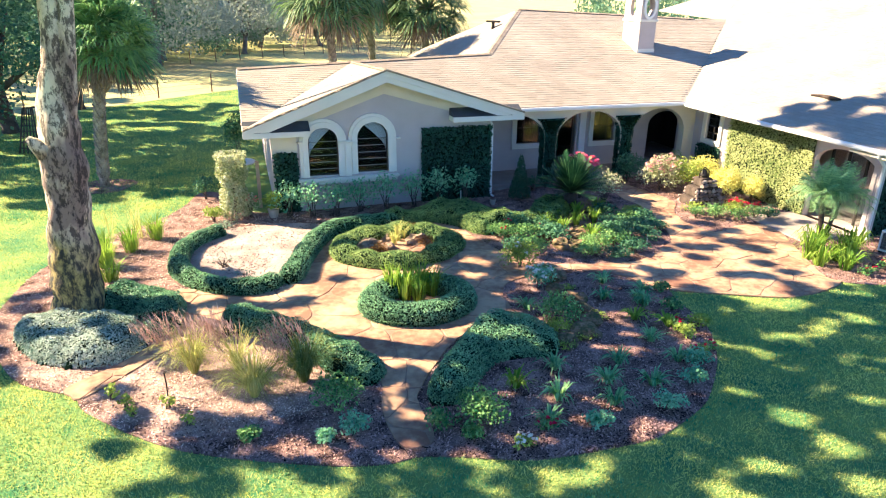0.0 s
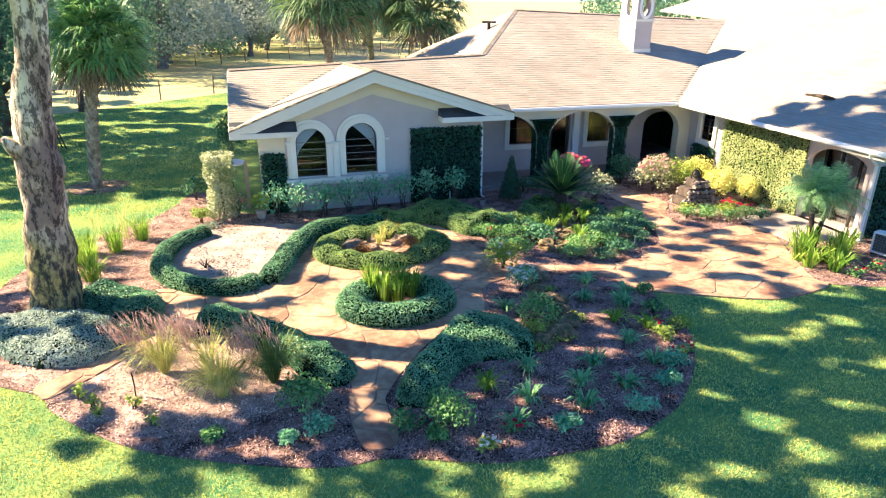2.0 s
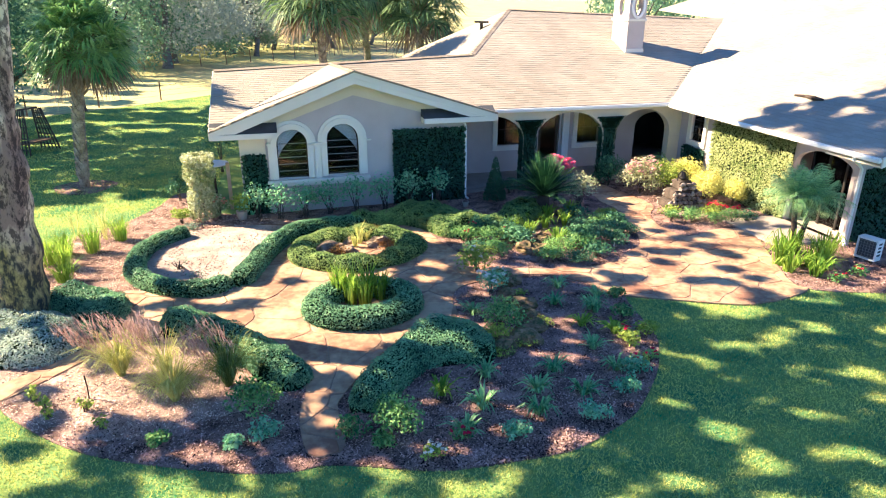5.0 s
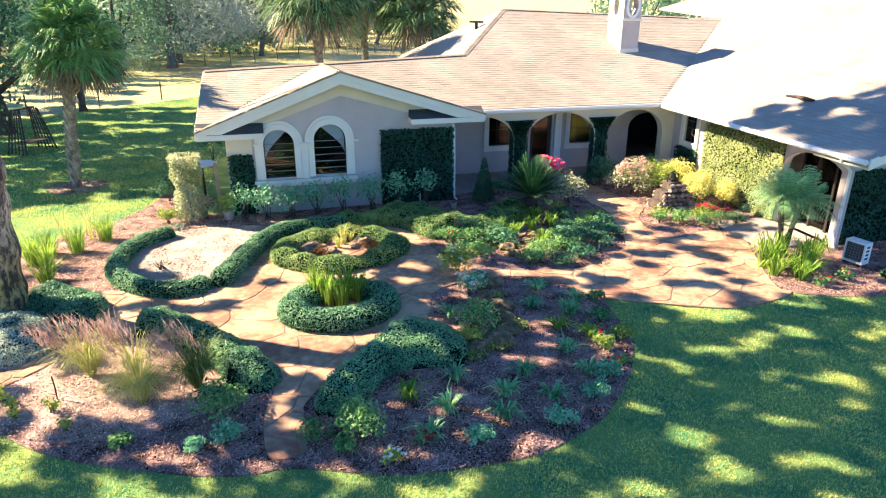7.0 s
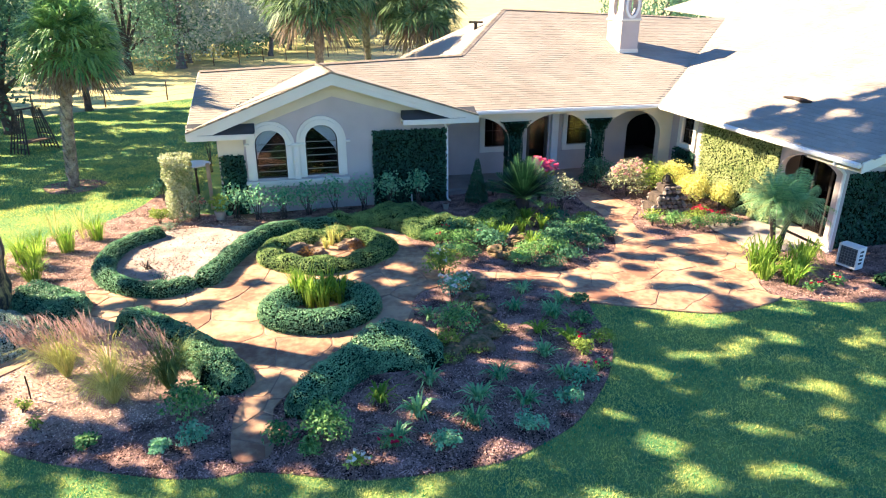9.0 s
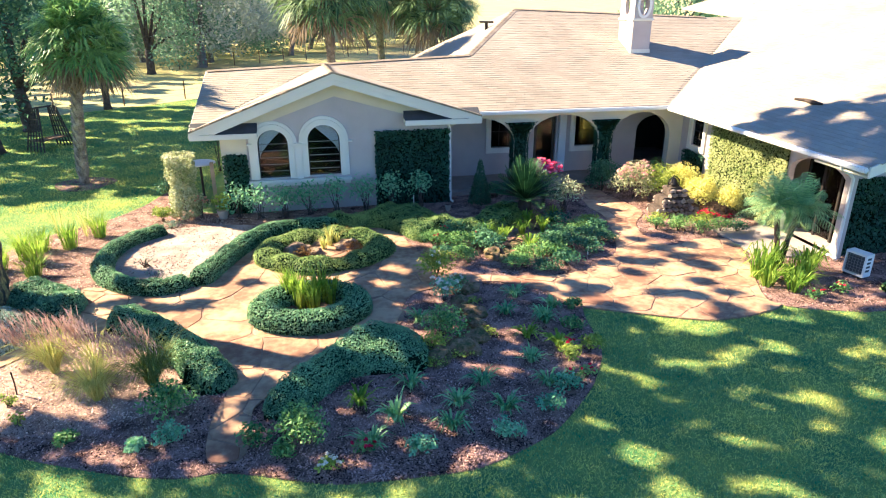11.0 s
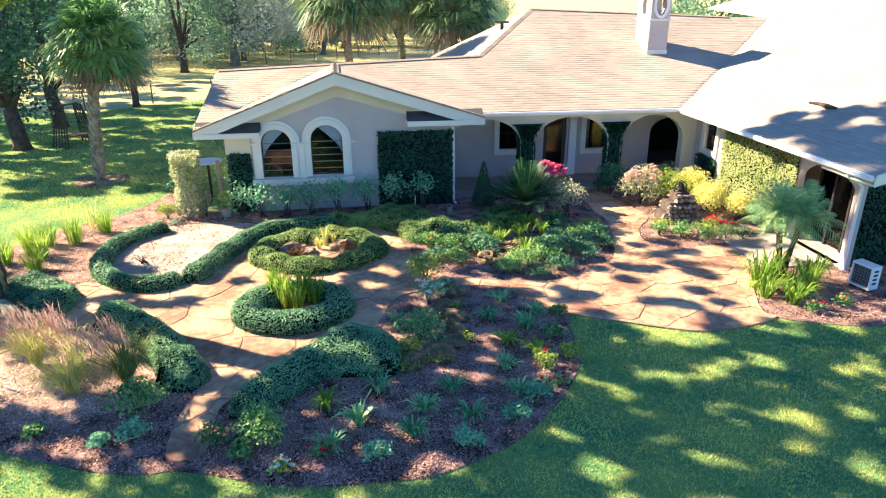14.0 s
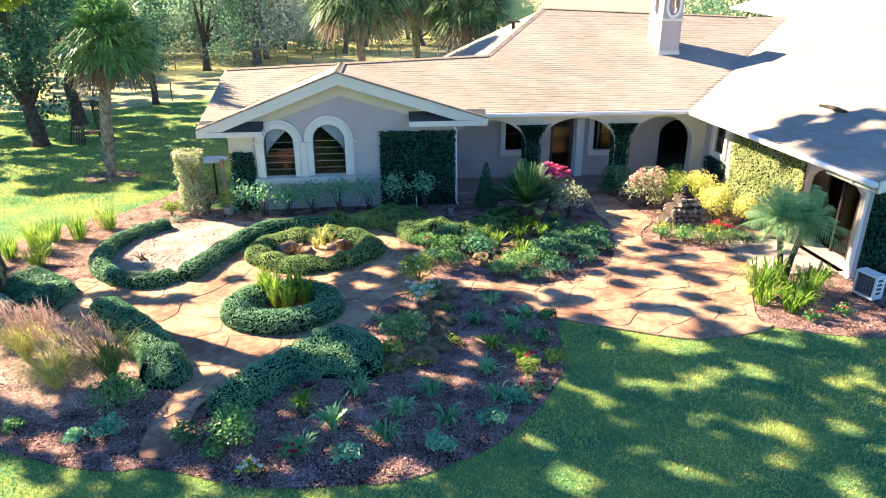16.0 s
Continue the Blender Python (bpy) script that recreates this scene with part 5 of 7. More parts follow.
def shade_amount(x, y):
    """How thickly the crowns stand between the sun and a spot of ground."""
    if x > 19:
        return 0.6 if x > 19.95 and y < 14.1 - 0.75 * max(0.0, x - 21.0) else -0.3
    if y > 19:
        return 0.6 if x < 1.5 else 0.0
    if x < 1.75 and y < 8.75 - 0.3 * x:
        return 1.1 if any(((x - a) / c) ** 2 + ((y - b) / d) ** 2 < 1 for a, b, c, d in SHADE_WEST) else -0.1
    if any(((x - a) / (0.75 * c + 0.07)) ** 2 + ((y - b) / (0.75 * d + 0.06)) ** 2 < 1 for a, b, c, d in GAPS_EAST + GAPS_SOUTH + GAPS_BED + GAPS_HEDGE):
        return -1.0
    if 14.3 < x < 17.5 and 9.95 < y < 12.8:
        return 0.05
    if ((x - 12.9) / 3.1) ** 2 + ((y - 12.0) / 1.9) ** 2 < 1:
        return 0.28 + 0.6 * noise.noise(Vector((x * 2.2, y * 5.0, 9.0)))
    if 5.7 < x < 7.6 and 11.0 < y < 15.2:
        return 0.8
    if 2.6 < x < 4.7 and 9.4 < y < 12.6:
        return -0.05
    if y < 10.5 and x > 10.0 or y < 6.9 or x > 18.2 and y < 12.2:
        return 1.2
    if x > 3.4 and y < 9.0 or x > 6.3 and y < 11.2 or 6.6 < x < 9.8 and y < 12.35:
        return 1.1
    if x > 17.4 and y > 12.2:
        return -0.3
    if x < 3.4 and y < 9.3:
        return 1.0 if y < 9.03 and x > 0.45 else -0.1
    if x < 4.4 and y < 10.6:
        return 0.3 if x > 2.4 else 0.0
    if 6.0 < x < 10.4 and y > 14.0:
        return 0.25
    if x > 9.6:
        return 0.2 + 0.6 * noise.noise(Vector((x * 2.2, y * 5.0, 9.0)))
    if y > 10.4:
        return 0.28 if x > 5.9 else 0.16
    return 0.8 if x > 6.5 else 0.6


def canopy():
    """Unseen crown clumps set along the sun's rays to dapple lawn and roof."""
    r = random.Random(21)
    axes = (Vector((-1.2, 13.7)), Vector((-9.4, 9.6)), Vector((-20.5, 33.5)), Vector((-31.0, 49.0)))
    leaves = ([], [], [], [])

    def grow(x0, x1, y0, y1, step, zs, pick, rad0, rad1, fx=1.15, fy=1.5):
        gx = x0
        while gx < x1:
            gy = y0
            while gy < y1:
                x, y = gx + r.uniform(-0.5, 0.5) * step, gy + r.uniform(-0.5, 0.5) * step
                field = noise.noise(Vector((x * fx, y * fy, 4.0))) + r.gauss(0, 0.07)
                best = min(((Vector((x - 1.308 * z, y + 0.755 * z)) - axes[n]).length + r.uniform(0, 1.2), z, n) for z in zs for n in pick)
                rad = r.uniform(rad0, rad1)
                if field > (0.5 - shade_amount(x, y)) * 0.85:
                    z = best[1]
                    p = ball_points(230 if rad > 0.3 else 90, rad, 0.65, 0.05)[0]
                    leaves[best[2]].append(p + np.array([x - 1.308 * z, y + 0.755 * z, z]))
                gy += step
            gx += step
    grow(-3.2, 19.0, 2.6, 15.0, 0.36, [6.9 + 0.5 * k for k in range(8)], (0, 1), 0.2, 0.3, 1.25, 2.1)
    grow(18.9, 25.5, 8.0, 15.0, 0.44, [10.5 + 0.5 * k for k in range(8)], (0,), 0.24, 0.42, 1.3, 1.9)
    grow(-13.0, 2.0, 21.5, 40.0, 0.8, [8.5 + 0.6 * k for k in range(8)], (2,), 0.34, 0.6, 0.55, 1.7)
    grow(-22.0, -5.0, 34.0, 56.0, 1.4, [9.0 + 0.8 * k for k in range(8)], (3,), 0.6, 1.1, 0.3, 0.7)
    return [np.concatenate(q) for q in leaves]


CANOPY = canopy()
garden_tree()


def scenery():
    fan_palm("cabbage_palm", (-2.82, 23.2), 4.5, 1.75, 80, "cabbage palm with rough grey trunk on the lawn", 0.75)
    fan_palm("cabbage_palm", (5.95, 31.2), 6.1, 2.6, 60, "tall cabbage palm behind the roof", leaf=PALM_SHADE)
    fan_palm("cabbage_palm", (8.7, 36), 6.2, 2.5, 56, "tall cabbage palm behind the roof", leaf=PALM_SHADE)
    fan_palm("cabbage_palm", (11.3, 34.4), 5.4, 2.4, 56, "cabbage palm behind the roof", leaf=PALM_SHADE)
    oak = limb_tree("oak_tree", (-7.9, 28.9), 9, 3.2, TREE_LEAF, "dark-trunked oak on the lawn", 0.3, 11000, 0.17, (-0.4, 0), 44, low=0.2, skirt=7)
    branch = Geo().tube([(-0.2, -0.1, 4.5), (1.0, -2.5, 6.6), (2.4, -4.8, 7.0), (3.2, -5.8, 6.3)], [0.09, 0.06, 0.035, 0.01], 6)
    part("branch", branch, BARK, oak)
    low = np.concatenate([ball_points(90, q, 0.7, 0.2)[0] + np.array(c) for c, q in (((2.5, -5.6, 6.0), 0.6), ((3.1, -5.7, 5.95), 0.5), ((3.5, -5.6, 6.2), 0.5), ((2.0, -5.4, 6.2), 0.55), ((2.9, -5.2, 6.5), 0.6), ((3.9, -5.6, 6.5), 0.5))])
    tagged(part("spray", array_mesh("spray", leaf_quads(low, 0.19, np.array([0, 0, 0.5]), 0.9, 0.8), 4), SPRING_LEAF, oak, "bright yellow-green leaves on a hanging spray"), kind="stuff")
    limb_tree("oak_tree", (-8.3, 33.8), 10, 3.4, TREE_LEAF, "oak near the pasture fence", 0.3, 9000, 0.2, (-0.5, 0), 40, low=0.2, skirt=6)
    limb_tree("small_tree", (-6.6, 40), 5, 1.6, TREE_LEAF, "slim young tree by the fence", 0.18, 1500, 0.2, (0, 0), 12, low=0.4)
    limb_tree("oak_tree", (-4.9, 63.5), 15, 6.4, PALE_LEAF, "large pale oak beyond the pasture, greyed as if hazy", 0.4, 22000, 0.22, (0, 0), 56, bark=FAR_BARK, low=0.14, skirt=10)
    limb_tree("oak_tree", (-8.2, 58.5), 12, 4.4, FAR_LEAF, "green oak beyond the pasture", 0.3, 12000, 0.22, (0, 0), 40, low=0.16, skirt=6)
    r = random.Random(3)
    rows = ((69, -30, 4, 6.0, 0), (77, -34, 18, 5.5, 1), (90, -44, 44, 6.5, 0), (108, -60, 74, 8.0, 1))
    for y0, x0, x1, step, odd in rows:
        x = x0
        while x < x1:
            yy = y0 + r.uniform(-3, 4) + max(0, x + 5) * 0.5
            hgt = r.uniform(10, 14.5)
            if 0.24 < (x - 4) / yy < 0.5:
                # open sunlit field beyond the roof
                x += step
                continue
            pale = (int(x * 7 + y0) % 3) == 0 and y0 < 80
            limb_tree("oak_tree", (x, yy), hgt, hgt * r.uniform(0.36, 0.46), PALE_LEAF if pale else FAR_LEAF, "pale oak beyond the pasture, greyed as if hazy" if pale else "broad green oak beyond the pasture", 0.26, 15000, 0.24, (r.uniform(-1, 1), 0), 34, low=r.uniform(0.1, 0.16), bark=FAR_BARK, group="pasture oaks", skirt=12)
            x += step * r.uniform(0.8, 1.3)
    for x, y, hgt in ((40, 62, 11), (48, 66, 12), (55, 60, 11), (42, 48, 12)):
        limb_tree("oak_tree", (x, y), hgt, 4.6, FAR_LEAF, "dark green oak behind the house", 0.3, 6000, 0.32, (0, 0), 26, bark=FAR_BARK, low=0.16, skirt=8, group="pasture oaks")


scenery()


def shade_trees():
    """Unseen trees added in the west to shade front lawn, pasture and wing roof."""
    t = thing("oak_tree", "unseen slim oak added to shade the front lawn", "tree", "front lawn oaks", at=(-9.4, 9.6, 0))
    g = Geo().tube([(0, 0, -0.1), (0.05, 0, 2.5), (0, 0.1, 5.0), (0.1, 0, 7.4)], [0.26, 0.2, 0.16, 0.09], 10, True, 0.15)
    for k in range(6):
        a = k * 1.05
        g.tube([(0.05, 0, 6.3), (1.4 * math.cos(a), 1.4 * math.sin(a), 7.4), (3.2 * math.cos(a), 3.2 * math.sin(a), 8.4)], [0.07, 0.045, 0.015], 6)
    part("trunk", g, BARK, t, smooth=True)
    part("crown", array_mesh("crown", leaf_quads(CANOPY[1] - np.array([-9.4, 9.6, 0]), 0.2, np.array([0.5, -0.25, 0.4]), 1.0, 0.7), 4), TREE_LEAF, t)
    for k2, (x, y, label) in enumerate(((-20.5, 33.5, "unseen broad oak added to shade the west lawn"), (-31.0, 49.0, "unseen broad oak added to shade the pasture"))):
        t = thing("oak_tree", label, "tree", "front lawn oaks", at=(x, y, 0))
        g = Geo().tube([(0, 0, -0.1), (0.05, 0, 3.0), (0, 0.1, 6.0), (0.1, 0, 9.0)], [0.4, 0.3, 0.24, 0.12], 10, True, 0.15)
        for k in range(7):
            a = k * 0.9
            g.tube([(0.05, 0, 7.0), (2.2 * math.cos(a), 2.2 * math.sin(a), 8.6), (5.0 * math.cos(a), 5.0 * math.sin(a), 9.8)], [0.1, 0.06, 0.02], 6)
        part("trunk", g, BARK, t, smooth=True)
        part("crown", array_mesh("crown", leaf_quads(CANOPY[2 + k2] - np.array([x, y, 0]), 0.3, np.array([0.5, -0.25, 0.4]), 1.0, 0.7), 4), TREE_LEAF, t)
    limb_tree("unseen_shade_tree", (-10.8, 27.6), 27, 3.4, TREE_LEAF, "unseen very tall slim tree added to shade the wing roof", 0.12, 4200, 0.34, (0.4, 0), 26, low=0.8, group="front lawn oaks", flat=0.55)


shade_trees()

# ---- climbing ivy ----
def ivy(name, size_u, size_v, place, nrm, leaf, label, density=900, leaf_size=0.075, group="wall ivy", thick=0.07):
    """Clipped ivy on a wall: a thin uneven mat of leaves; place(u, v) gives the wall point."""
    o = thing(name, label, "ivy", group)
    nu, nv = max(4, int(size_u / 0.15)), max(4, int(size_v / 0.15))
    nrm = np.array(nrm, float)
    g = Geo()
    for j in range(nv + 1):
        for i in range(nu + 1):
            p = Vector(place(size_u * i / nu, size_v * j / nv))
            edge = 0.25 if i in (0, nu) or j == nv else 1.0
            g.v.append(tuple(p + Vector(nrm) * (0.01 + thick * edge * (0.75 + 0.5 * noise.noise(p * 4)))))
    g.f = [(j * (nu + 1) + i, j * (nu + 1) + i + 1, (j + 1) * (nu + 1) + i + 1, (j + 1) * (nu + 1) + i) for j in range(nv) for i in range(nu)]
    part("backing", g, SHADE_CORE, o)
    n = int(size_u * size_v * density)
    u, v = rng.uniform(-0.03, size_u + 0.03, n), rng.uniform(0, size_v + 0.03, n)
    p = np.array([place(a, b) for a, b in zip(u, v)]) + nrm * rng.uniform(0.03, thick + 0.06, n)[:, None]
    part("leaves", array_mesh("leaves", leaf_quads(p, leaf_size, nrm * 1.6 + np.array([0, 0, 0.5]), 0.7, 0.85), 4), leaf, o)
    return o


def wall_ivy():
    ivy("wall_ivy", 2.2, 2.28, lambda u, v: (6.84 + u, 18.9, v), (0, -1, 0), IVY_SHADE, "dense dark green ivy clipped square on the front wall")
    ivy("wall_ivy", 0.64, 1.76, lambda u, v: (2.48 + u, 18.9, v), (0, -1, 0), IVY_SHADE, "dark green ivy beside the arched window")
    ivy("wall_ivy", 3.5, 2.34, lambda u, v: (17.35, 14.55 + u, v), (-1, 0, 0), IVY_SUN, "ivy on the entry wall, leaf colour lightened as if sunlit", 2200, 0.05)
    ivy("wall_ivy", 1.15, 1.18, lambda u, v: (17.35, 18.4 + u, v), (-1, 0, 0), IVY_SHADE, "dark ivy below the small window")
    ivy("wall_ivy", 2.05, 1.95, lambda u, v: (17.62 + u, 12.65, v), (0, -1, 0), IVY_SHADE, "dark ivy on the wing's end wall")
    for x in (11.65, 14.58):
        o = thing("column_ivy", "porch column wrapped in dark green ivy", "ivy", "wall ivy", at=(x, 20.1, 0))
        g = Geo()
        zs = np.linspace(0.02, 2.2, 12)
        rad = [0.25 + 0.26 * max(0, (z - 1.6) / 0.6) ** 2 for z in zs]
        g.tube([(0, 0, z) for z in zs], rad, 14, True, 0.12)
        part("backing", g, SHADE_CORE, o, smooth=True)
        n = 4200
        z, a = rng.uniform(0.02, 2.22, n), rng.uniform(0, 2 * math.pi, n)
        r = 0.26 + 0.26 * np.maximum(0, (z - 1.6) / 0.6) ** 2 + rng.uniform(0, 0.05, n)
        d = np.stack([np.cos(a), np.sin(a) * 0.85, np.zeros(n)], 1)
        p = d * r[:, None]
        p[:, 2] = z
        part("leaves", array_mesh("leaves", leaf_quads(p, 0.07, d * 1.5 + np.array([0, 0, 0.4]), 0.7, 0.85), 4), IVY_SHADE, o)


wall_ivy()


# ---- plants by the house ----
def house_planting():
    for k, (x, y, h) in enumerate(((2.74, 18.47, 0.95), (3.36, 18.2, 1.0), (4.07, 18.22, 0.95), (4.78, 18.28, 0.9), (5.55, 18.25, 1.05), (6.41, 18.32, 1.05), (7.22, 18.34, 1.15), (8.08, 18.37, 1.2))):
        bush("rose_bush", (x, y), 0.52, h * 1.25, ROSE_LEAF, "leggy green rose bush below the front windows", "rose bush", "roses along the wall", 300, 0.105, stems=9, clumps=10, low=0.12)
    # columnar variegated shrub at the corner
    b = thing("variegated_shrub", "tall pale variegated shrub at the house corner", "shrub", at=(1.3, 18.67, 0.02))
    part("stem", Geo().tube([(0, 0, 0), (0.02, 0, 0.8), (0, 0, 1.5)], [0.04, 0.03, 0.01], 6), BARK, b)
    z = rng.uniform(0.1, 1.9, 5200)
    a, rr = rng.uniform(0, 2 * math.pi, 5200), 0.4 * np.sqrt(rng.uniform(0.25, 1, 5200)) * (1.0 + 0.1 * np.sin(z * 5) + 0.08 * np.sin(z * 11))
    part("leaves", array_mesh("leaves", leaf_quads(np.stack([rr * np.cos(a), rr * np.sin(a), z], 1), 0.085, None, 1.0, 0.6), 4), VARIEGATED, b)
    bush("lime_shrub", (0.7, 18.42), 0.34, 0.5, LIME_LEAF, "yellow-green low shrub beside the variegated one", n=420, size=0.07)
    bush("pink_shrub", (1.71, 18.64), 0.3, 0.85, VARIEGATED, "small shrub with pinkish new leaves", n=260, size=0.08, flowers=CORAL, flower_n=16)
    bush("dark_shrub", (0.42, 20.78), 0.4, 1.0, DARK_LEAF, "dark green shrub at the lawn's edge", n=500, size=0.08)
    bush("tall_shrub", (1.51, 24.23), 0.6, 2.7, DARK_LEAF, "tall dark evergreen shrub beside the house", n=1500, size=0.1, clumps=14)
    bush("creeping_plant", (1.03, 17.8), 0.35, 0.22, BLUE_LEAF, "low straggling grey-green plant", n=200, size=0.05)
    # potted plant
    p = thing("potted_plant", "leafy shrub in a plain beige pot", "potted plant", at=(2.33, 18.46, 0.02))
    part("pot", Geo().tube([(0, 0, 0), (0, 0, 0.02), (0, 0, 0.22), (0, 0, 0.25)], [0.11, 0.12, 0.16, 0.17], 14), POT, p)
    pp, dd = ball_points(240, 0.3, 0.9, 0.3)
    part("leaves", array_mesh("leaves", leaf_quads(pp + np.array([0, 0, 0.5]), 0.09, dd, 0.8), 4), LIME_LEAF, p)
    p = thing("flower_pot", "small pale clay pot in the mulch", "pot", at=(8.86, 18, 0.02))
    part("pot", Geo().tube([(0, 0, 0), (0, 0, 0.14), (0, 0, 0.17)], [0.07, 0.095, 0.105], 12), POT, p)
    part("soil", Geo().tube([(0, 0, 0.171), (0, 0, 0.176)], [0.085, 0.085], 12), MULCH, p)
    # conical juniper
    b = thing("conifer", "slim conical blue-green juniper by the porch", "conifer", at=(9.95, 18.46, 0.02))
    part("trunk", Geo().tube([(0, 0, 0), (0, 0, 0.6), (0, 0, 1.2)], [0.03, 0.02, 0.006], 6), BARK, b)
    n = 2400
    z = 1.35 * (1 - np.sqrt(rng.random(n)))
    a = rng.uniform(0, 2 * math.pi, n)
    r = (0.36 * (1 - z / 1.35) + 0.03) * np.sqrt(rng.uniform(0.4, 1, n))
    d = np.stack([np.cos(a), np.sin(a), np.full(n, 0.6)], 1)
    part("foliage", array_mesh("foliage", leaf_quads(np.stack([r * np.cos(a), r * np.sin(a), z + 0.06], 1), 0.09, d, 0.5, 0.3), 4), JUNIPER, b)
    for x, y in ((10.68, 19.11), (11.23, 19.22), (10.37, 19.24), (13.99, 19.38)):
        bush("dark_shrub", (x, y), 0.34, 0.5, DARK_LEAF, "low dark green shrub along the porch", "shrub", "porch shrubs", 320, 0.07)
    bush("dark_shrub", (14.25, 19.08), 0.6, 1.15, DARK_LEAF, "dark green shrub at the porch column", n=1300, size=0.085, clumps=11)
    bush("dark_shrub", (16.03, 19.05), 0.45, 1.2, BRIGHT_LEAF, "rounded green shrub near the porch corner", n=700, size=0.07)
    # little garden stake
    part_ = thing("garden_stake", "short white plastic stake in the mulch", "stake", at=(7.84, 18.07, 0.02))
    part("stake", Geo().bevel_box((-0.012, -0.006, -0.05), (0.012, 0.006, 0.5), 0.003), WHITE, part_)
    # wooden post and table beside the corner
    t = thing("wooden_post", "weathered square timber post by the side path", "post", at=(2.01, 19.57, 0))
    part("post", Geo().bevel_box((-0.05, -0.05, -0.1), (0.05, 0.05, 1.42), 0.008), PALE_WOOD, t)
    t = thing("garden_table", "round white patio table beside the house", "table", at=(1.55, 20.32, 0))
    part("tabletop", Geo().tube([(0, 0, 1.22), (0, 0, 1.235), (0, 0, 1.25), (0, 0, 1.26)], [0.44, 0.46, 0.46, 0.44], 24), WHITE, t)
    part("pedestal", Geo().tube([(0, 0, 0), (0, 0, 0.04), (0, 0, 0.08), (0, 0, 1.22)], [0.22, 0.2, 0.04, 0.035], 12), METAL, t)


VARIEGATED = leafy("variegated_leaf", (0.26, 0.32, 0.13), (0.7, 0.69, 0.45), 0.5, 0.3)
JUNIPER = leafy("juniper_leaf", (0.02, 0.07, 0.04), (0.08, 0.16, 0.08), 0.6, 0.15)
CORAL = leafy("coral_petal", (0.5, 0.16, 0.1), (0.7, 0.32, 0.25), 0.5, 0.3)
house_planting()


SAGO_LEAF = leafy("sago_leaf", (0.006, 0.035, 0.018), (0.045, 0.125, 0.05), 0.3, 0.12)


def sago(at):
    """A sago palm: stout trunk, arching feather fronds."""
    t = thing("sago_palm", "dark green sago palm with a stout trunk", "cycad", at=(*at, 0.02))
    part("trunk", Geo().tube([(0, 0, 0), (0, 0, 0.25), (0, 0, 0.58)], [0.21, 0.23, 0.17], 12, True, 0.3), PALM_DARK, t)
    quads, ribs = [], Geo()
    for k in range(58):
        a, q = k * 2.399, (k + 0.5) / 58
        el = radians(82 - 66 * q)
        L = 1.32 * (0.85 + 0.2 * rng.random())
        out = np.array([math.cos(a), math.sin(a), 0])
        s = np.linspace(0, 1, 9)[:, None]
        line = np.array([0, 0, 0.55]) + out * (L * math.cos(el) * s) + np.array([0, 0, 1.0]) * (L * (math.sin(el) * s - 0.22 * s ** 2 * math.cos(el)))
        ribs.tube([tuple(p) for p in line[::2]], 0.008, 4)
        side = np.array([-math.sin(a), math.cos(a), 0])
        for m in range(2, 9):
            for f in (0.0, 0.5):
                p = line[m - 1] * (1 - f) + line[m] * f
                fw = unit(line[m] - line[m - 1])
                for sg in (-1, 1):
                    ll = 0.25 * math.sin(math.pi * min(0.97, (m + f) / 9.4)) + 0.03
                    tip = p + (side * sg * 0.85 + fw * 0.5 + np.array([0, 0, 0.18])) * ll
                    w = fw * 0.026
                    quads.append([p - w, p + w, tip + w * 0.3, tip - w * 0.3])
    part("ribs", ribs, PALM_LEAF, t)
    part("fronds", array_mesh("fronds", np.array(quads), 4), SAGO_LEAF, t)


def feather_palm(at, stems):
    """A clump of slim date palms with soft arching fronds."""
    t = thing("pygmy_palm", "slim multi-stemmed date palm with soft fronds", "palm tree", at=(*at, 0.02))
    for (dx, dy, h) in stems:
        part("trunk", Geo().tube([(dx * 0.15, dy * 0.15, 0), (dx * 0.5, dy * 0.5, h * 0.5), (dx, dy, h)], [0.075, 0.06, 0.065], 9, True, 0.25), PALM_DARK, t)
        quads, ribs = [], Geo()
        top = np.array([dx, dy, h])
        for k in range(34):
            a, q = k * 2.399, (k + 0.5) / 34
            el = radians(88 - 84 * q)
            L = 0.92 * (0.85 + 0.25 * rng.random())
            out = np.array([math.cos(a), math.sin(a), 0])
            s = np.linspace(0, 1, 12)[:, None]
            line = top + out * (L * math.cos(el) * s) + np.array([0, 0, 1.0]) * (L * (math.sin(el) * s - 0.5 * s ** 2 * math.cos(el)))
            ribs.tube([tuple(p) for p in line[::3]], 0.006, 4)
            side = np.array([-math.sin(a), math.cos(a), 0])
            for m in range(2, 12):
                for f in (0.0, 0.5):
                    p = line[m - 1] * (1 - f) + line[m] * f
                    fw = unit(line[m] - line[m - 1])
                    for sg in (-1, 1):
                        ll = 0.27 * math.sin(math.pi * min(0.98, (m + f) / 12.6)) + 0.03
                        tip = p + (side * sg * 0.7 + fw * 0.6 + np.array([0, 0, -0.5])) * ll
                        w = fw * 0.0095
                        quads.append([p - w, p + w, tip + w * 0.3, tip - w * 0.3])
        part("ribs", ribs, PALM_LEAF, t)
        part("fronds", array_mesh("fronds", np.array(quads), 4), AIRY_LEAF, t)


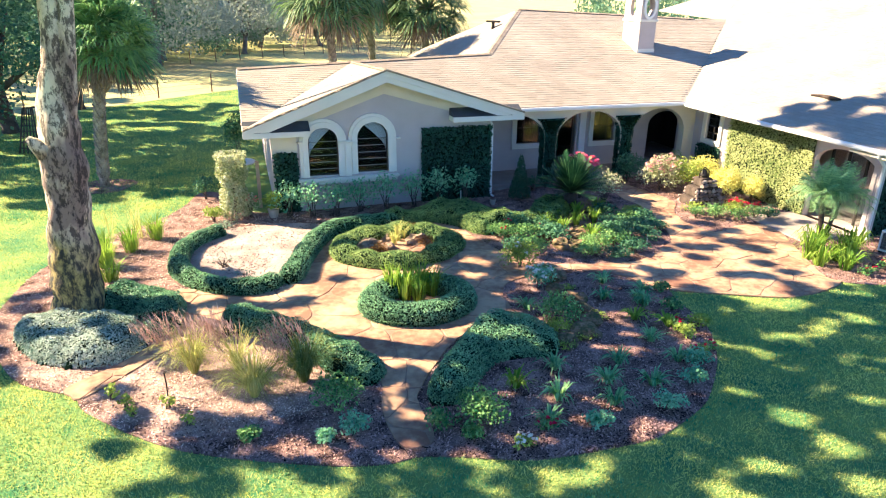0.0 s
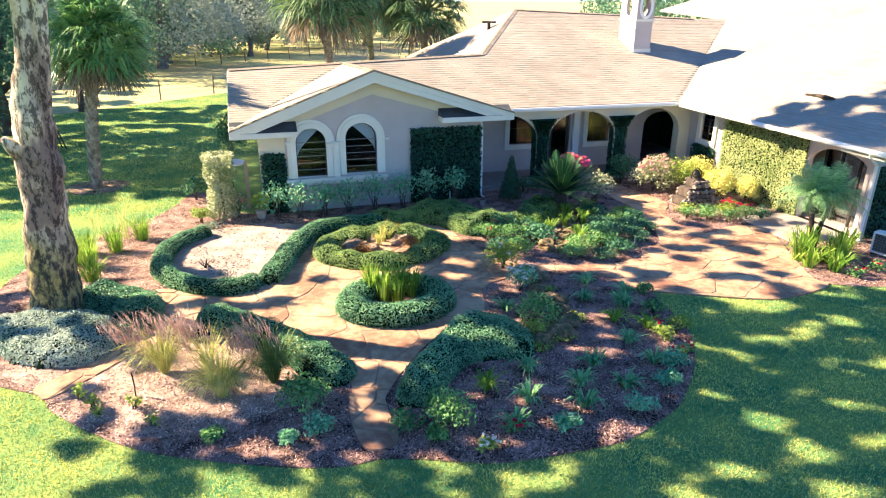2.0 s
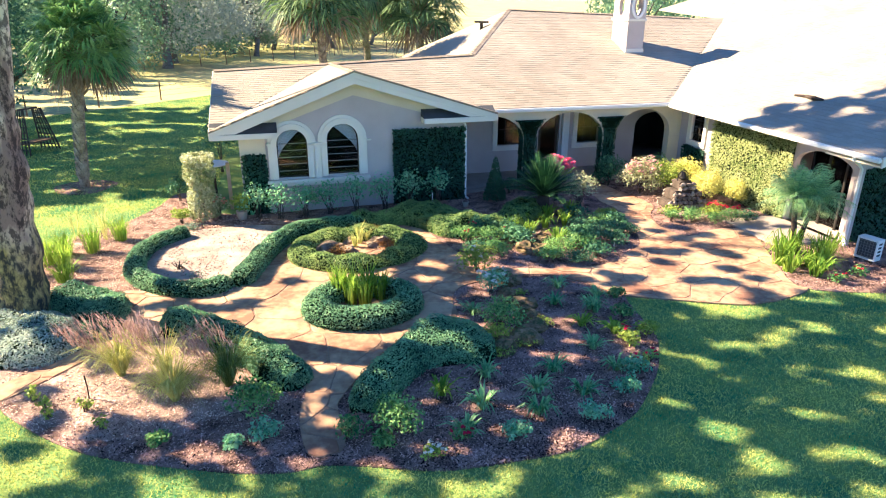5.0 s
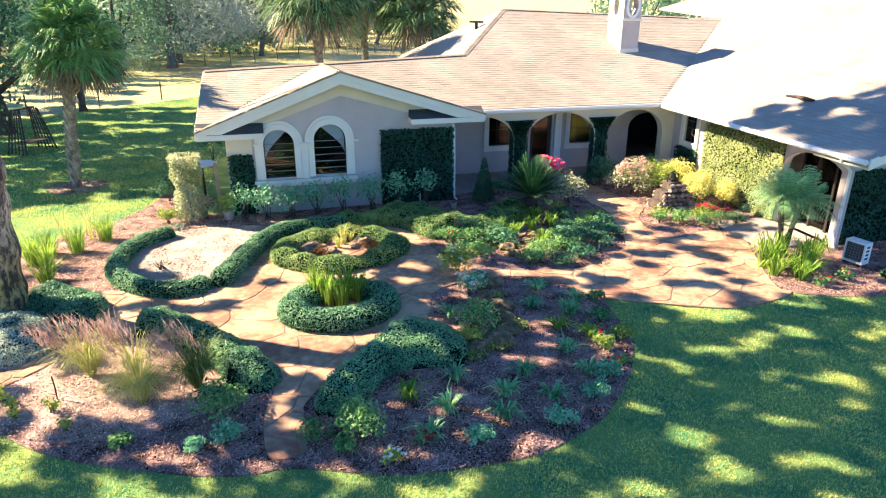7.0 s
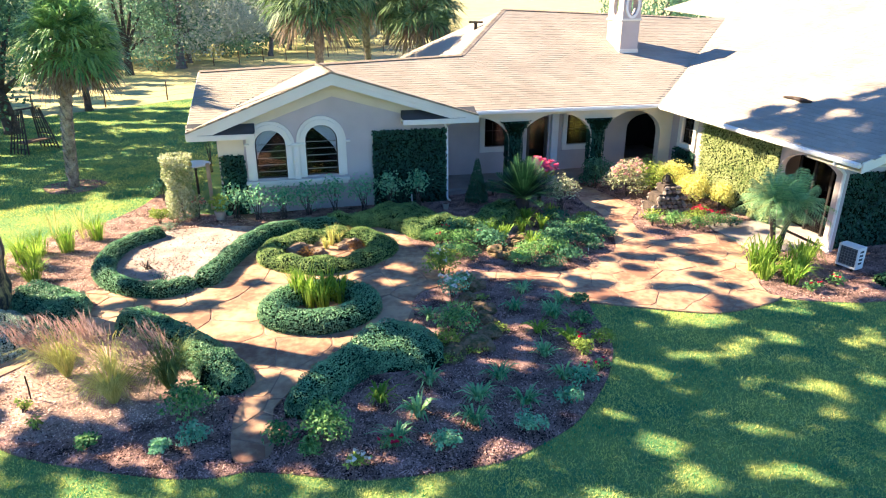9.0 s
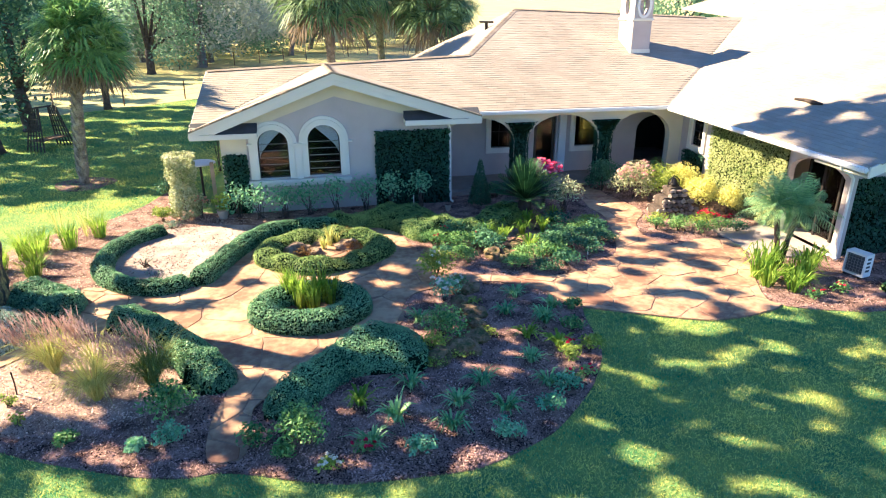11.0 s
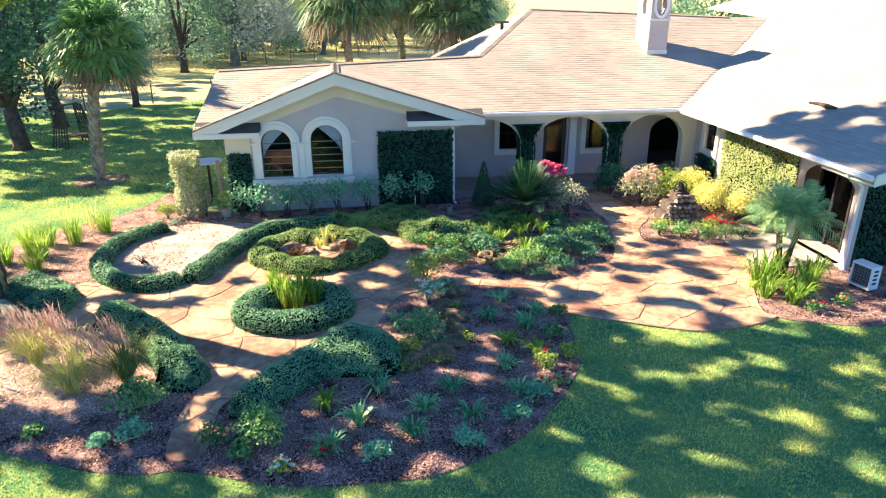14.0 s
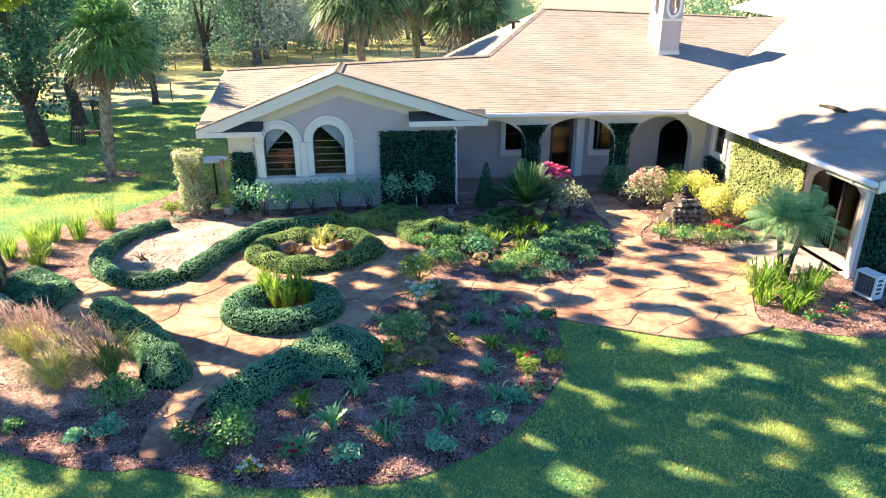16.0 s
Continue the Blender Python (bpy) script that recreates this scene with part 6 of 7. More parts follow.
def fountain(at):
    """A stacked stone pier with a little bell on it."""
    t = thing("stone_cairn", "stacked rough stone pier with stepped sides", "stone pier", at=(*at, 0.02), size=1.25)
    r = random.Random(11)
    part("mortar", Geo().bevel_box((-0.46, -0.24, 0.0), (0.46, 0.24, 0.2), 0.03).bevel_box((-0.33, -0.21, 0.2), (0.36, 0.21, 0.44), 0.03).bevel_box((-0.17, -0.17, 0.44), (0.17, 0.17, 0.66), 0.03), BARK, t)
    for half, deep, z0, z1 in ((0.48, 0.25, 0.0, 0.2), (0.35, 0.22, 0.2, 0.44), (0.19, 0.18, 0.44, 0.68)):
        z = z0 + 0.05
        while z < z1:
            x = -half
            while x < half:
                w = r.uniform(0.09, 0.16)
                for sy in (-1, 1):
                    bm = bmesh.new()
                    bmesh.ops.create_icosphere(bm, subdivisions=1, radius=1)
                    for v in bm.verts:
                        k2 = 1 + 0.75 * noise.noise(v.co * 1.6 + Vector((x * 13, z * 40, sy * 9.0)))
                        v.co = Vector((v.co.x * w * 0.56, v.co.y * 0.06, v.co.z * 0.055)) * k2
                    me = bpy.data.meshes.new("stone")
                    bm.to_mesh(me)
                    bm.free()
                    part("stone", me, ROCK, t).location = (min(x + w / 2, half), sy * deep, z + r.uniform(-0.01, 0.01))
                x += w
            z += 0.1
    b = thing("bell", "small dark metal bell on the stone pier", "bell", at=(at[0] + 0.0, at[1], 0.86), size=1.25)
    prof = [(0.0, 0.115), (0.02, 0.11), (0.07, 0.075), (0.13, 0.055), (0.16, 0.03), (0.165, 0.0)]
    cup = part("bell_cup", Geo().tube([(0, 0, z + 0.03) for z, q in prof], [max(q, 0.004) for z, q in prof], 16), METAL, b, smooth=True)
    part("yoke", Geo().tube([(-0.14, 0, -0.02), (-0.13, 0, 0.14), (0, 0, 0.24), (0.13, 0, 0.14), (0.14, 0, -0.02)], 0.014, 6), METAL, cup)


def stones(name, spots, label, material=ROCK):
    r = random.Random(len(spots) * 7 + 1)
    for x, y, s in spots:
        bm = bmesh.new()
        bmesh.ops.create_icosphere(bm, subdivisions=3, radius=1)
        off = Vector((x, y, s)) * 5
        for v in bm.verts:
            k = 1 + 0.55 * noise.noise(v.co * 1.3 + off) + 0.25 * noise.noise(v.co * 3.2 + off)
            v.co = Vector((v.co.x * s * 1.2, v.co.y * s * 0.9, v.co.z * s * 0.65)) * k
        me = bpy.data.meshes.new(name)
        bm.to_mesh(me)
        bm.free()
        o = part(name, me, material)
        o.location, o.rotation_euler = (x, y, s * 0.3), (0, 0, r.uniform(0, 6))
        tagged(o, label, "rock", "garden rocks")


MOSSY = surface("mossy_rock", (0.05, 0.065, 0.02), (0.26, 0.16, 0.095), 6, 26, 0.95, 0.7, contrast=1.6)


def east_garden():
    sago((10.87, 16.82))
    bush("flowering_shrub", (11.76, 17.88), 0.5, 1.5, LIME_LEAF, "airy shrub topped with hot pink flowers", n=420, size=0.07, flowers=PINK_PETAL, flower_n=95, flower_size=0.17, stems=9, low=0.45)
    bush("tan_shrub", (12.11, 17.02), 0.58, 1.15, VARIEGATED, "open pale green shrub with bare tan stems", n=900, size=0.07, stems=12, low=0.45)
    bush("flowering_shrub", (14.79, 17.96), 0.76, 1.25, VARIEGATED, "pale shrub with dusky pink flower heads", n=1900, size=0.075, flowers=DUSKY, flower_n=70, flower_size=0.09, clumps=10)
    bush("lime_shrub", (15.57, 17.59), 0.72, 1.25, LIME_LEAF, "bright yellow-green rounded shrub", n=2200, size=0.06, clumps=11)
    bush("golden_shrub", (16.22, 17.7), 0.62, 1.3, YELLOW_LEAF, "golden yellow rounded shrub", "shrub", "golden shrubs", 3400, 0.055, clumps=10)
    bush("golden_shrub", (16.24, 16.64), 0.52, 1.2, YELLOW_LEAF, "golden yellow ball-shaped shrub by the ivy wall", "shrub", "golden shrubs", 4800, 0.055, clumps=13, low=0.06)
    bush("golden_shrub", (16.79, 16.02), 0.4, 0.98, YELLOW_LEAF, "small golden yellow ball-shaped shrub", "shrub", "golden shrubs", 3400, 0.05, clumps=11, low=0.06)
    fountain((15.24, 16.47))
    bush("coleus", (15.86, 15.51), 0.34, 0.4, LIME_LEAF, "low shrub with crimson flower heads", n=260, size=0.06, flowers=RED_PETAL, flower_n=16, flower_size=0.07)
    bush("coleus", (16.24, 15.18), 0.24, 0.34, BRIGHT_LEAF, "low shrub with crimson flower heads", n=160, size=0.06, flowers=RED_PETAL, flower_n=9, flower_size=0.07)
    for k, (x, y, r, m) in enumerate(((14.33, 15.61, 0.36, LIME_LEAF), (14.86, 15.24, 0.42, BRIGHT_LEAF), (15.37, 15.15, 0.4, LIME_LEAF), (15.76, 14.67, 0.42, BRIGHT_LEAF), (15.25, 14.71, 0.36, BRIGHT_LEAF), (16.17, 14.59, 0.34, DARK_LEAF), (14.67, 14.99, 0.3, BRIGHT_LEAF), (14.15, 15.22, 0.25, BRIGHT_LEAF))):
        bush("fern_shrub", (x, y), r, 0.42, m, "feathery light green mound below the stone pier" if m is not DARK_LEAF else "feathery dark green mound below the stone pier", "shrub", "mounds round the stone pier", 420, 0.055)
    feather_palm((15.66, 12.23), ((-0.26, 0.05, 1.52), (0.26, -0.05, 1.42)))
    for x, y, h in ((14.8, 11.74, 0.9), (15.28, 12.0, 0.85), (14.75, 11.34, 0.66), (15.14, 10.96, 0.55), (15.75, 11.4, 0.9), (16.0, 11.7, 0.8), (15.45, 11.46, 0.62)):
        strap_plant("iris_clump", (x, y), h, 0.55, 60, IRIS_LEAF, "tall bright green strap-leaved clump in mulch", "plant", "iris clumps by the patio", 0.032, 0.6, 0.14, True)
    for x, y in ((16.04, 10.65), (15.3, 10.5)):
        bush("red_leaved_plant", (x, y), 0.2, 0.3, BRIGHT_LEAF, "small plant with dark red lower leaves", n=150, size=0.07, flowers=RED_PETAL, flower_n=3, flower_size=0.05)
    hedge("groundcover", [(17.02, 10.36, 0), (17.94, 10.48, 0), (19.15, 10.62, 0)], 0.8, 0.14, False, BRIGHT_LEAF, "low green groundcover strip along the lawn", 0.06, 700)
    # outdoor cooling unit
    u = thing("cooling_unit", "white outdoor cooling unit on the mulch beside ivy", "air conditioner", at=(17.1, 11.45, 0.02), turn=-76, size=0.86)
    casing = part("casing", slab(rect(-0.28, 0.06, 0.28, 0.68), [rect(-0.24, 0.11, 0.24, 0.63)[::-1]], 0.32, lambda p, q, w: (p, w - 0.16, q)), WHITE, u)
    part("coil", Geo().box((-0.245, -0.11, 0.1), (0.245, 0.1, 0.64)), SHADE_COIL_GREY, u)
    for k in range(7):
        part("grille_bar", Geo().box((-0.24, -0.156, 0.145 + k * 0.075), (0.24, -0.146, 0.153 + k * 0.075)), BAR, casing)
    for k in range(5):
        part("grille_bar", Geo().box((-0.165 + k * 0.08, -0.162, 0.11), (-0.157 + k * 0.08, -0.156, 0.63)), BAR, casing)
    for k in range(4):
        part("side_vent", Geo().bevel_box((0.279, -0.09, 0.2 + k * 0.11), (0.284, 0.06, 0.26 + k * 0.11), 0.001), SHADE_COIL_GREY, casing)
    for x in (-0.2, 0.2):
        part("foot", Geo().bevel_box((x - 0.04, -0.18, 0.0), (x + 0.04, 0.18, 0.06), 0.01), METAL, u)
    # planting strip between the paths
    for k, (x, y, r, h, m) in enumerate(((7.93, 15.15, 0.38, 0.5, BRIGHT_LEAF), (8.53, 15.46, 0.4, 0.5, DARK_LEAF), (8.46, 14.77, 0.42, 0.5, BRIGHT_LEAF), (9.15, 15.28, 0.42, 0.5, DARK_LEAF), (9.18, 14.69, 0.35, 0.4, DARK_LEAF), (10.83, 14.54, 0.42, 0.4, DARK_LEAF), (11.3, 15.14, 0.42, 0.4, DARK_LEAF), (11.25, 14.35, 0.4, 0.35, DARK_LEAF), (11.84, 14.76, 0.42, 0.4, DARK_LEAF), (12, 15.45, 0.4, 0.42, BRIGHT_LEAF), (11.46, 15.93, 0.4, 0.4, DARK_LEAF), (12.48, 15.95, 0.3, 0.3, LIME_LEAF), (10.04, 13.93, 0.45, 0.36, BRIGHT_LEAF), (10.66, 13.9, 0.42, 0.36, BRIGHT_LEAF), (9.64, 13.45, 0.34, 0.34, BRIGHT_LEAF), (10.2, 13.05, 0.34, 0.34, DARK_LEAF), (10.82, 13.3, 0.36, 0.34, DARK_LEAF), (11.66, 14.0, 0.36, 0.36, DARK_LEAF), (12.3, 14.6, 0.34, 0.36, DARK_LEAF), (10.69, 14.1, 0.36, 0.34, DARK_LEAF), (9.3, 14.6, 0.4, 0.42, DARK_LEAF), (8.0, 14.3, 0.36, 0.4, DARK_LEAF), (12.4, 15.3, 0.3, 0.34, DARK_LEAF), (8.5, 14.1, 0.34, 0.36, BRIGHT_LEAF))):
        bush("mounded_shrub", (x, y), r * 1.2, h * (0.9, 1.25, 1.05)[k % 3], m, "mounded green shrub in the middle bed" if m is not DARK_LEAF else "dark green mounded shrub in the middle bed", "shrub", "middle bed shrubs", (1100, 520, 700)[k % 3], (0.05, 0.085, 0.065)[k % 3], clumps=(6, 12, 9)[k % 3])
    for x, y in ((8, 14.86), (8.23, 15.3), (8.97, 14.88)):
        bush("red_flower", (x, y), 0.25, 0.55, BRIGHT_LEAF, "green plant dotted with small red flowers", "flower", "red flowers", 160, 0.06, flowers=RED_PETAL, flower_n=3, flower_size=0.06)
    for x, y in ((9.78, 15.1), (10.23, 14.33), (9.44, 15.58), (10.75, 16.2), (11.0, 15.6), (9.9, 16.0), (10.4, 15.5), (11.6, 16.5)):
        strap_plant("fern", (x, y), 0.5, 0.4, 40, IRIS_LEAF, "arching green fern below the sago palm", "fern", "ferns", 0.035, 0.6, 0.06, True)
    stones("garden_rock", ((9.26, 14.15, 0.24), (9.62, 14.11, 0.2), (9.86, 14.51, 0.2), (10.19, 14.91, 0.22), (9.43, 13.86, 0.16)), "mossy rust-brown rock in the middle bed", MOSSY)
    o = thing("garden_stake", "short pale stake at the bed edge", "stake", at=(11.58, 13.82, 0.02))
    part("stake", Geo().bevel_box((-0.015, -0.008, -0.05), (0.015, 0.008, 0.22), 0.003), CREAM, o)


east_garden()


def front_bed():
    # strap-leaved perennials in the mulch
    spots = ((5.6, 8.49), (8.83, 10.08), (9.31, 9.65), (6.46, 8.82), (6.12, 7.97), (7.13, 8.2), (7.64, 8.7), (7.82, 7.94), (6.9, 7.62), (8.69, 8.47), (8.63, 9.22), (5.7, 7.46), (9.37, 10.56), (8.71, 11.1), (9.12, 11.82), (9.73, 11.19), (9.33, 10.71), (6.94, 11.09))
    for k, (x, y) in enumerate(spots):
        bright = k < 3
        strap_plant("daylily", (x, y), 0.27 if k % 4 else 0.33, 0.4, 46, IRIS_LEAF if bright else BLUE_STRAP, "arching yellow-green daylily in bark mulch" if bright else "arching blue-green daylily in bark mulch", "perennial", "daylilies in the front bed", 0.036, 0.75, 0.05, True)
    for k, (x, y, r, h) in enumerate(((6.36, 7.12, 0.25, 0.32), (7.66, 7.25, 0.26, 0.36), (8.5, 7.77, 0.26, 0.3), (8.94, 8.26, 0.28, 0.32), (9.79, 10.2, 0.26, 0.3), (9.86, 9.44, 0.24, 0.3), (9.34, 9.14, 0.24, 0.3), (4.05, 7.7, 0.27, 0.45), (4.47, 7.42, 0.2, 0.26), (2.86, 8.02, 0.28, 0.34), (2.42, 7.93, 0.17, 0.24), (1.4, 8.3, 0.18, 0.24), (10.13, 11.05, 0.2, 0.24))):
        bush("young_shrub", (x, y), r, h, ROSE_LEAF if k in (0, 1, 2, 3, 9, 10) else LIME_LEAF if k in (5, 6) else BRIGHT_LEAF, "small leafy green plant in bark mulch", "shrub", "small plants in the front bed", 340, 0.065, clumps=7)
    for x, y in ((5.58, 7.3), (9.4, 8.55), (9.45, 9.5), (9.1, 8.45)):
        bush("red_flower", (x, y), 0.2, 0.26, BRIGHT_LEAF, "low plant with scarlet flowers in mulch", "flower", "red flowers", 120, 0.06, flowers=RED_PETAL, flower_n=5, flower_size=0.05)
    bush("white_flower", (5.08, 7.0), 0.2, 0.26, LIME_LEAF, "small pale green plant with white blooms", "flower", n=150, size=0.06, flowers=WHITE_PETAL, flower_n=8, flower_size=0.06)
    bush("round_shrub", (4.73, 7.75), 0.46, 0.62, BRIGHT_LEAF, "rounded fresh green shrub beside the path", n=1300, size=0.06, clumps=12)
    bush("round_shrub", (2.7, 8.75), 0.48, 0.55, BRIGHT_LEAF, "feathery green shrub below the grasses", n=900, size=0.065, clumps=9)
    bush("azalea", (7.3, 10.4), 0.52, 0.62, BRIGHT_LEAF, "green and gold spreading shrub among rocks", n=1200, size=0.06, clumps=11)
    bush("azalea", (7.0, 9.9), 0.3, 0.4, LIME_LEAF, "yellow-green low shrub among rocks", n=420, size=0.06)
    bush("white_rose", (7.6, 11.9), 0.4, 0.6, ROSE_LEAF, "rose bush with a few white blooms", "rose bush", n=420, size=0.07, flowers=WHITE_PETAL, flower_n=7, flower_size=0.1)
    bush("round_shrub", (7.66, 13.1), 0.5, 0.75, LIME_LEAF, "bright yellow-green shrub at the path's corner", n=1100, size=0.065, clumps=10, flowers=WHITE_PETAL, flower_n=6, flower_size=0.08)
    bush("white_rose", (8.0, 12.4), 0.3, 0.4, BRIGHT_LEAF, "rose bush with small white blooms", "rose bush", n=260, size=0.06, flowers=WHITE_PETAL, flower_n=8, flower_size=0.07)
    stones("garden_rock", ((8.05, 12.3, 0.24), (8.25, 12.28, 0.2), (8.0, 11.2, 0.24), (7.97, 10.6, 0.22), (7.8, 10.12, 0.24), (7.5, 9.8, 0.26), (7.12, 9.66, 0.24), (6.95, 9.62, 0.2), (7.9, 11.7, 0.2)), "mossy orange-brown rock edging the bed", MOSSY)
    for x, y in ((6.95, 9.45), (7.45, 9.62), (8.1, 11.6), (8.1, 10.3)):
        bush("mossy_plant", (x, y), 0.26, 0.18, LIME_LEAF, "low mossy green plant on the rocks", "plant", n=240, size=0.045)
    # inside the rings
    for x, y, h in ((4.63, 12.14, 1.05), (5.03, 12.35, 0.9), (4.41, 12.39, 0.95), (4.89, 12, 0.8), (5.25, 12.21, 0.75)):
        strap_plant("daylily", (x, y), h, 0.34, 70, IRIS_LEAF, "tall bright green strap-leaved clump inside the ring hedge", "perennial", "ring hedge plants", 0.028, 0.4, 0.12)
    for x, y, h in ((5.3, 15.62, 0.75), (5.16, 15.37, 0.5), (5.5, 15.77, 0.45)):
        strap_plant("dry_grass", (x, y), h, 0.3, 50, STRAW, "straw-coloured wispy grass among stones", "grass", "dry grass tufts", 0.016, 0.5, 0.06)
    stones("garden_rock", ((4.5, 15.25, 0.26), (4.28, 15.59, 0.22), (4.92, 15.12, 0.2), (5.78, 15.38, 0.24), (5.91, 15.73, 0.2), (4.73, 15.94, 0.22), (5.43, 16.16, 0.2), (5.09, 15.81, 0.18)), "pale tan rock inside the ring", SANDSTONE)
    for x, y in ((4.67, 14.86), (5.74, 16.07), (5.89, 15.09)):
        bush("rusty_shrub", (x, y), 0.3, 0.35, RUSTY, "low rust-tinged shrub inside the ring", n=260, size=0.05)
    # feathery grasses
    for x, y, h, m, n, sway in ((0.55, 10.4, 0.95, STRAW, 420, -0.5), (1.5, 9.4, 0.85, STRAW, 460, 0), (2.3, 9.62, 0.95, STRAW2, 520, -0.45), (1.25, 10.3, 0.85, STRAW, 140, -0.5)):
        g = strap_plant("feather_grass", (x, y), h * 0.84, 0.9, n, m, "arching fine-bladed ornamental grass with pink plumes" if sway else "arching fine-bladed straw-yellow grass tuft", "grass", "feather grasses", 0.009, 0.4, 0.05, True)
        if sway:
            P, D = [], []
            for k in range(8):
                a = rng.uniform(0, 2 * math.pi)
                tip = np.array([sway * rng.uniform(0.5, 1.0) + 0.2 * math.cos(a), 0.22 * math.sin(a), h * rng.uniform(0.7, 1.02)])
                d = unit(np.array([sway, 0.2 * math.sin(a), 0.5]))
                s = rng.uniform(-0.3, 0.18, 60)[:, None]
                P.append(tip + d * s + rng.normal(size=(60, 3)) * 0.045)
                D.append(np.tile(d, (60, 1)) + rng.normal(size=(60, 3)) * 0.45)
            P, D = np.concatenate(P), np.concatenate(D)
            part("plumes", array_mesh("plumes", blades(P, np.full(len(P), 0.09), D * 1.2, np.full(len(P), 0.01), 0.3), 4), PLUME, g, "dusky pink feathery plumes")
    for x, y, h in ((-1.2, 16.68, 0.8), (-0.7, 17.45, 0.75), (-1.41, 14.9, 0.55), (-2, 16.06, 0.85), (-1.63, 15.78, 0.8), (-1.81, 16.65, 0.7), (-2.34, 15.46, 0.7)):
        strap_plant("grass_clump", (x, y), h, 0.4, 110, IRIS_LEAF, "upright green grassy clump at the lawn's edge", "grass", "grassy clumps", 0.02, 0.3, 0.16)
    for x, y, h in ((-1.84, 17.82, 1.1), (-1.29, 18.23, 1.0), (-1.07, 17.65, 0.9)):
        strap_plant("wispy_weed", (x, y), h, 0.4, 26, STRAW, "thin wispy flowering stalks by the lawn", "grass", "wispy stalks", 0.012, 0.3, 0.12)
    for x, y, h in ((-0.65, 9.92, 0.3), (-0.4, 9.6, 0.26), (-0.29, 9.36, 0.22), (0.21, 9.42, 0.26), (0.54, 8.87, 0.32)):
        bush("seedling", (x, y), 0.14, h, LIME_LEAF, "small yellow-green seedling in mulch", "plant", "seedlings", 80, 0.06, clumps=4)
    o = thing("iron_stake", "short dark iron stake standing in the mulch", "stake", at=(0.17, 9.8, 0.02))
    part("stake", Geo().tube([(0, 0, -0.05), (0.01, 0, 0.2), (0, 0, 0.42)], 0.012, 6), METAL, o)
    bush("thorny_shrub", (1.46, 13.99), 0.3, 0.35, BLUE_LEAF, "low grey twiggy shrub in the sandy bed", n=120, size=0.04, stems=10)
    bush("thorny_shrub", (0.97, 14.96), 0.3, 0.4, BLUE_LEAF, "low grey twiggy shrub in the sandy bed", n=80, size=0.04, stems=10)


BLUE_STRAP = leafy("bluegreen_strap", (0.06, 0.25, 0.1), (0.4, 0.64, 0.26), 0.4, 0.35, spec=0.3)
STRAW2 = leafy("green_straw_blade", (0.08, 0.14, 0.03), (0.28, 0.34, 0.1), 0.6, 0.35)
front_bed()


# ---- pasture and lawn things ----
def fence_row(a, b, count, height, label, group):
    a, b = Vector(a), Vector(b)
    f = thing("wire_fence", label, "fence", group, at=(a.x, a.y, 0))
    for k in range(count):
        p = a.lerp(b, k / (count - 1)) - a
        tilt = 0.05 * math.sin(k * 12.9)
        part("post", Geo().tube([(p.x, p.y, -0.2), (p.x + tilt, p.y, height)], [0.045, 0.04], 7), WOOD, f)
    for z in (0.3, 0.6, 0.9):
        d = b - a
        part("wire", Geo().tube([(0, 0, z), (d.x / 2, d.y / 2, z - 0.01), (d.x, d.y, z)], 0.006, 4, False), METAL, f)


def lawn_things():
    fence_row((-12, 36.5), (6.0, 50.3), 7, 1.15, "thin wire fence between lawn and pasture", "pasture fences")
    fence_row((-24, 50), (26, 84), 24, 1.2, "far wire fence across the pasture", "pasture fences")
    # lattice swing arbour under the oak
    t = thing("lattice_arbour", "dark weathered lattice frames joined by a bench under the oak", "arbour", at=(-6.0, 29.5, 0), turn=58)
    for sx in (-1, 1):
        x0, x1 = sx * 0.72, sx * 0.4
        for sy in (-0.5, 0.5):
            part("leg", Geo().tube([(x0, sy, 0), (x1, sy * 0.45, 1.75)], 0.035, 6), BARK, t)
        for k in range(1, 8):
            f = k / 8
            x, y = x0 + (x1 - x0) * f, 0.5 * (1 - 0.55 * f)
            part("slat", Geo().tube([(x, -y, 1.75 * f), (x, y, 1.75 * f)], 0.028, 4), BARK, t)
        for k in (-0.6, -0.2, 0.2, 0.6):
            part("slat", Geo().tube([(x0, k * 0.5, 0.02), (x1, k * 0.25, 1.75)], 0.026, 4), BARK, t)
    part("bench_seat", Geo().bevel_box((-0.66, -0.3, 0.42), (0.66, 0.25, 0.47), 0.01), WOOD, t)
    part("top_rail", Geo().bevel_box((-0.45, -0.05, 1.72), (0.45, 0.05, 1.78), 0.01), BARK, t)
    g = thing("mulch_ring", "dark mulch ring round the palm trunk", "garden bed", kind="structure", at=(-2.82, 23.2, 0))
    part("mulch", slab([(0.95 * math.cos(a) * (1 + 0.1 * math.sin(3 * a)), 0.9 * math.sin(a)) for a in np.linspace(0, 2 * math.pi, 25)[:-1]], [], 1.0, lambda u, v, w: (u, v, -0.02 if w else 0.02)), MULCH, g)
    # small fittings on the roofs
    v = thing("roof_vent", "low dark vent on the high roof", "roof vent", at=(12.31, 27.42, 4.5), turn=-50)
    part("stack", Geo().tube([(0, 0, 0), (0, 0, 0.3), (0, 0, 0.48)], [0.07, 0.07, 0.07], 12), METAL, v)
    part("hood", Geo().bevel_box((-0.3, -0.12, 0.46), (0.3, 0.12, 0.54), 0.02), METAL, v)
    v = thing("roof_branch", "dark fallen branch lying on the wing roof", "branch", at=(18.43, 15.65, 3.27))
    part("branch", Geo().tube([(0.0, 0.5, 0.03), (0.02, 0.1, 0.05), (-0.03, -0.25, 0.05), (0.02, -0.55, 0.04)], [0.025, 0.045, 0.085, 0.03], 7, True, 0.4), PALM_DARK, v)


lawn_things()
flagstones()


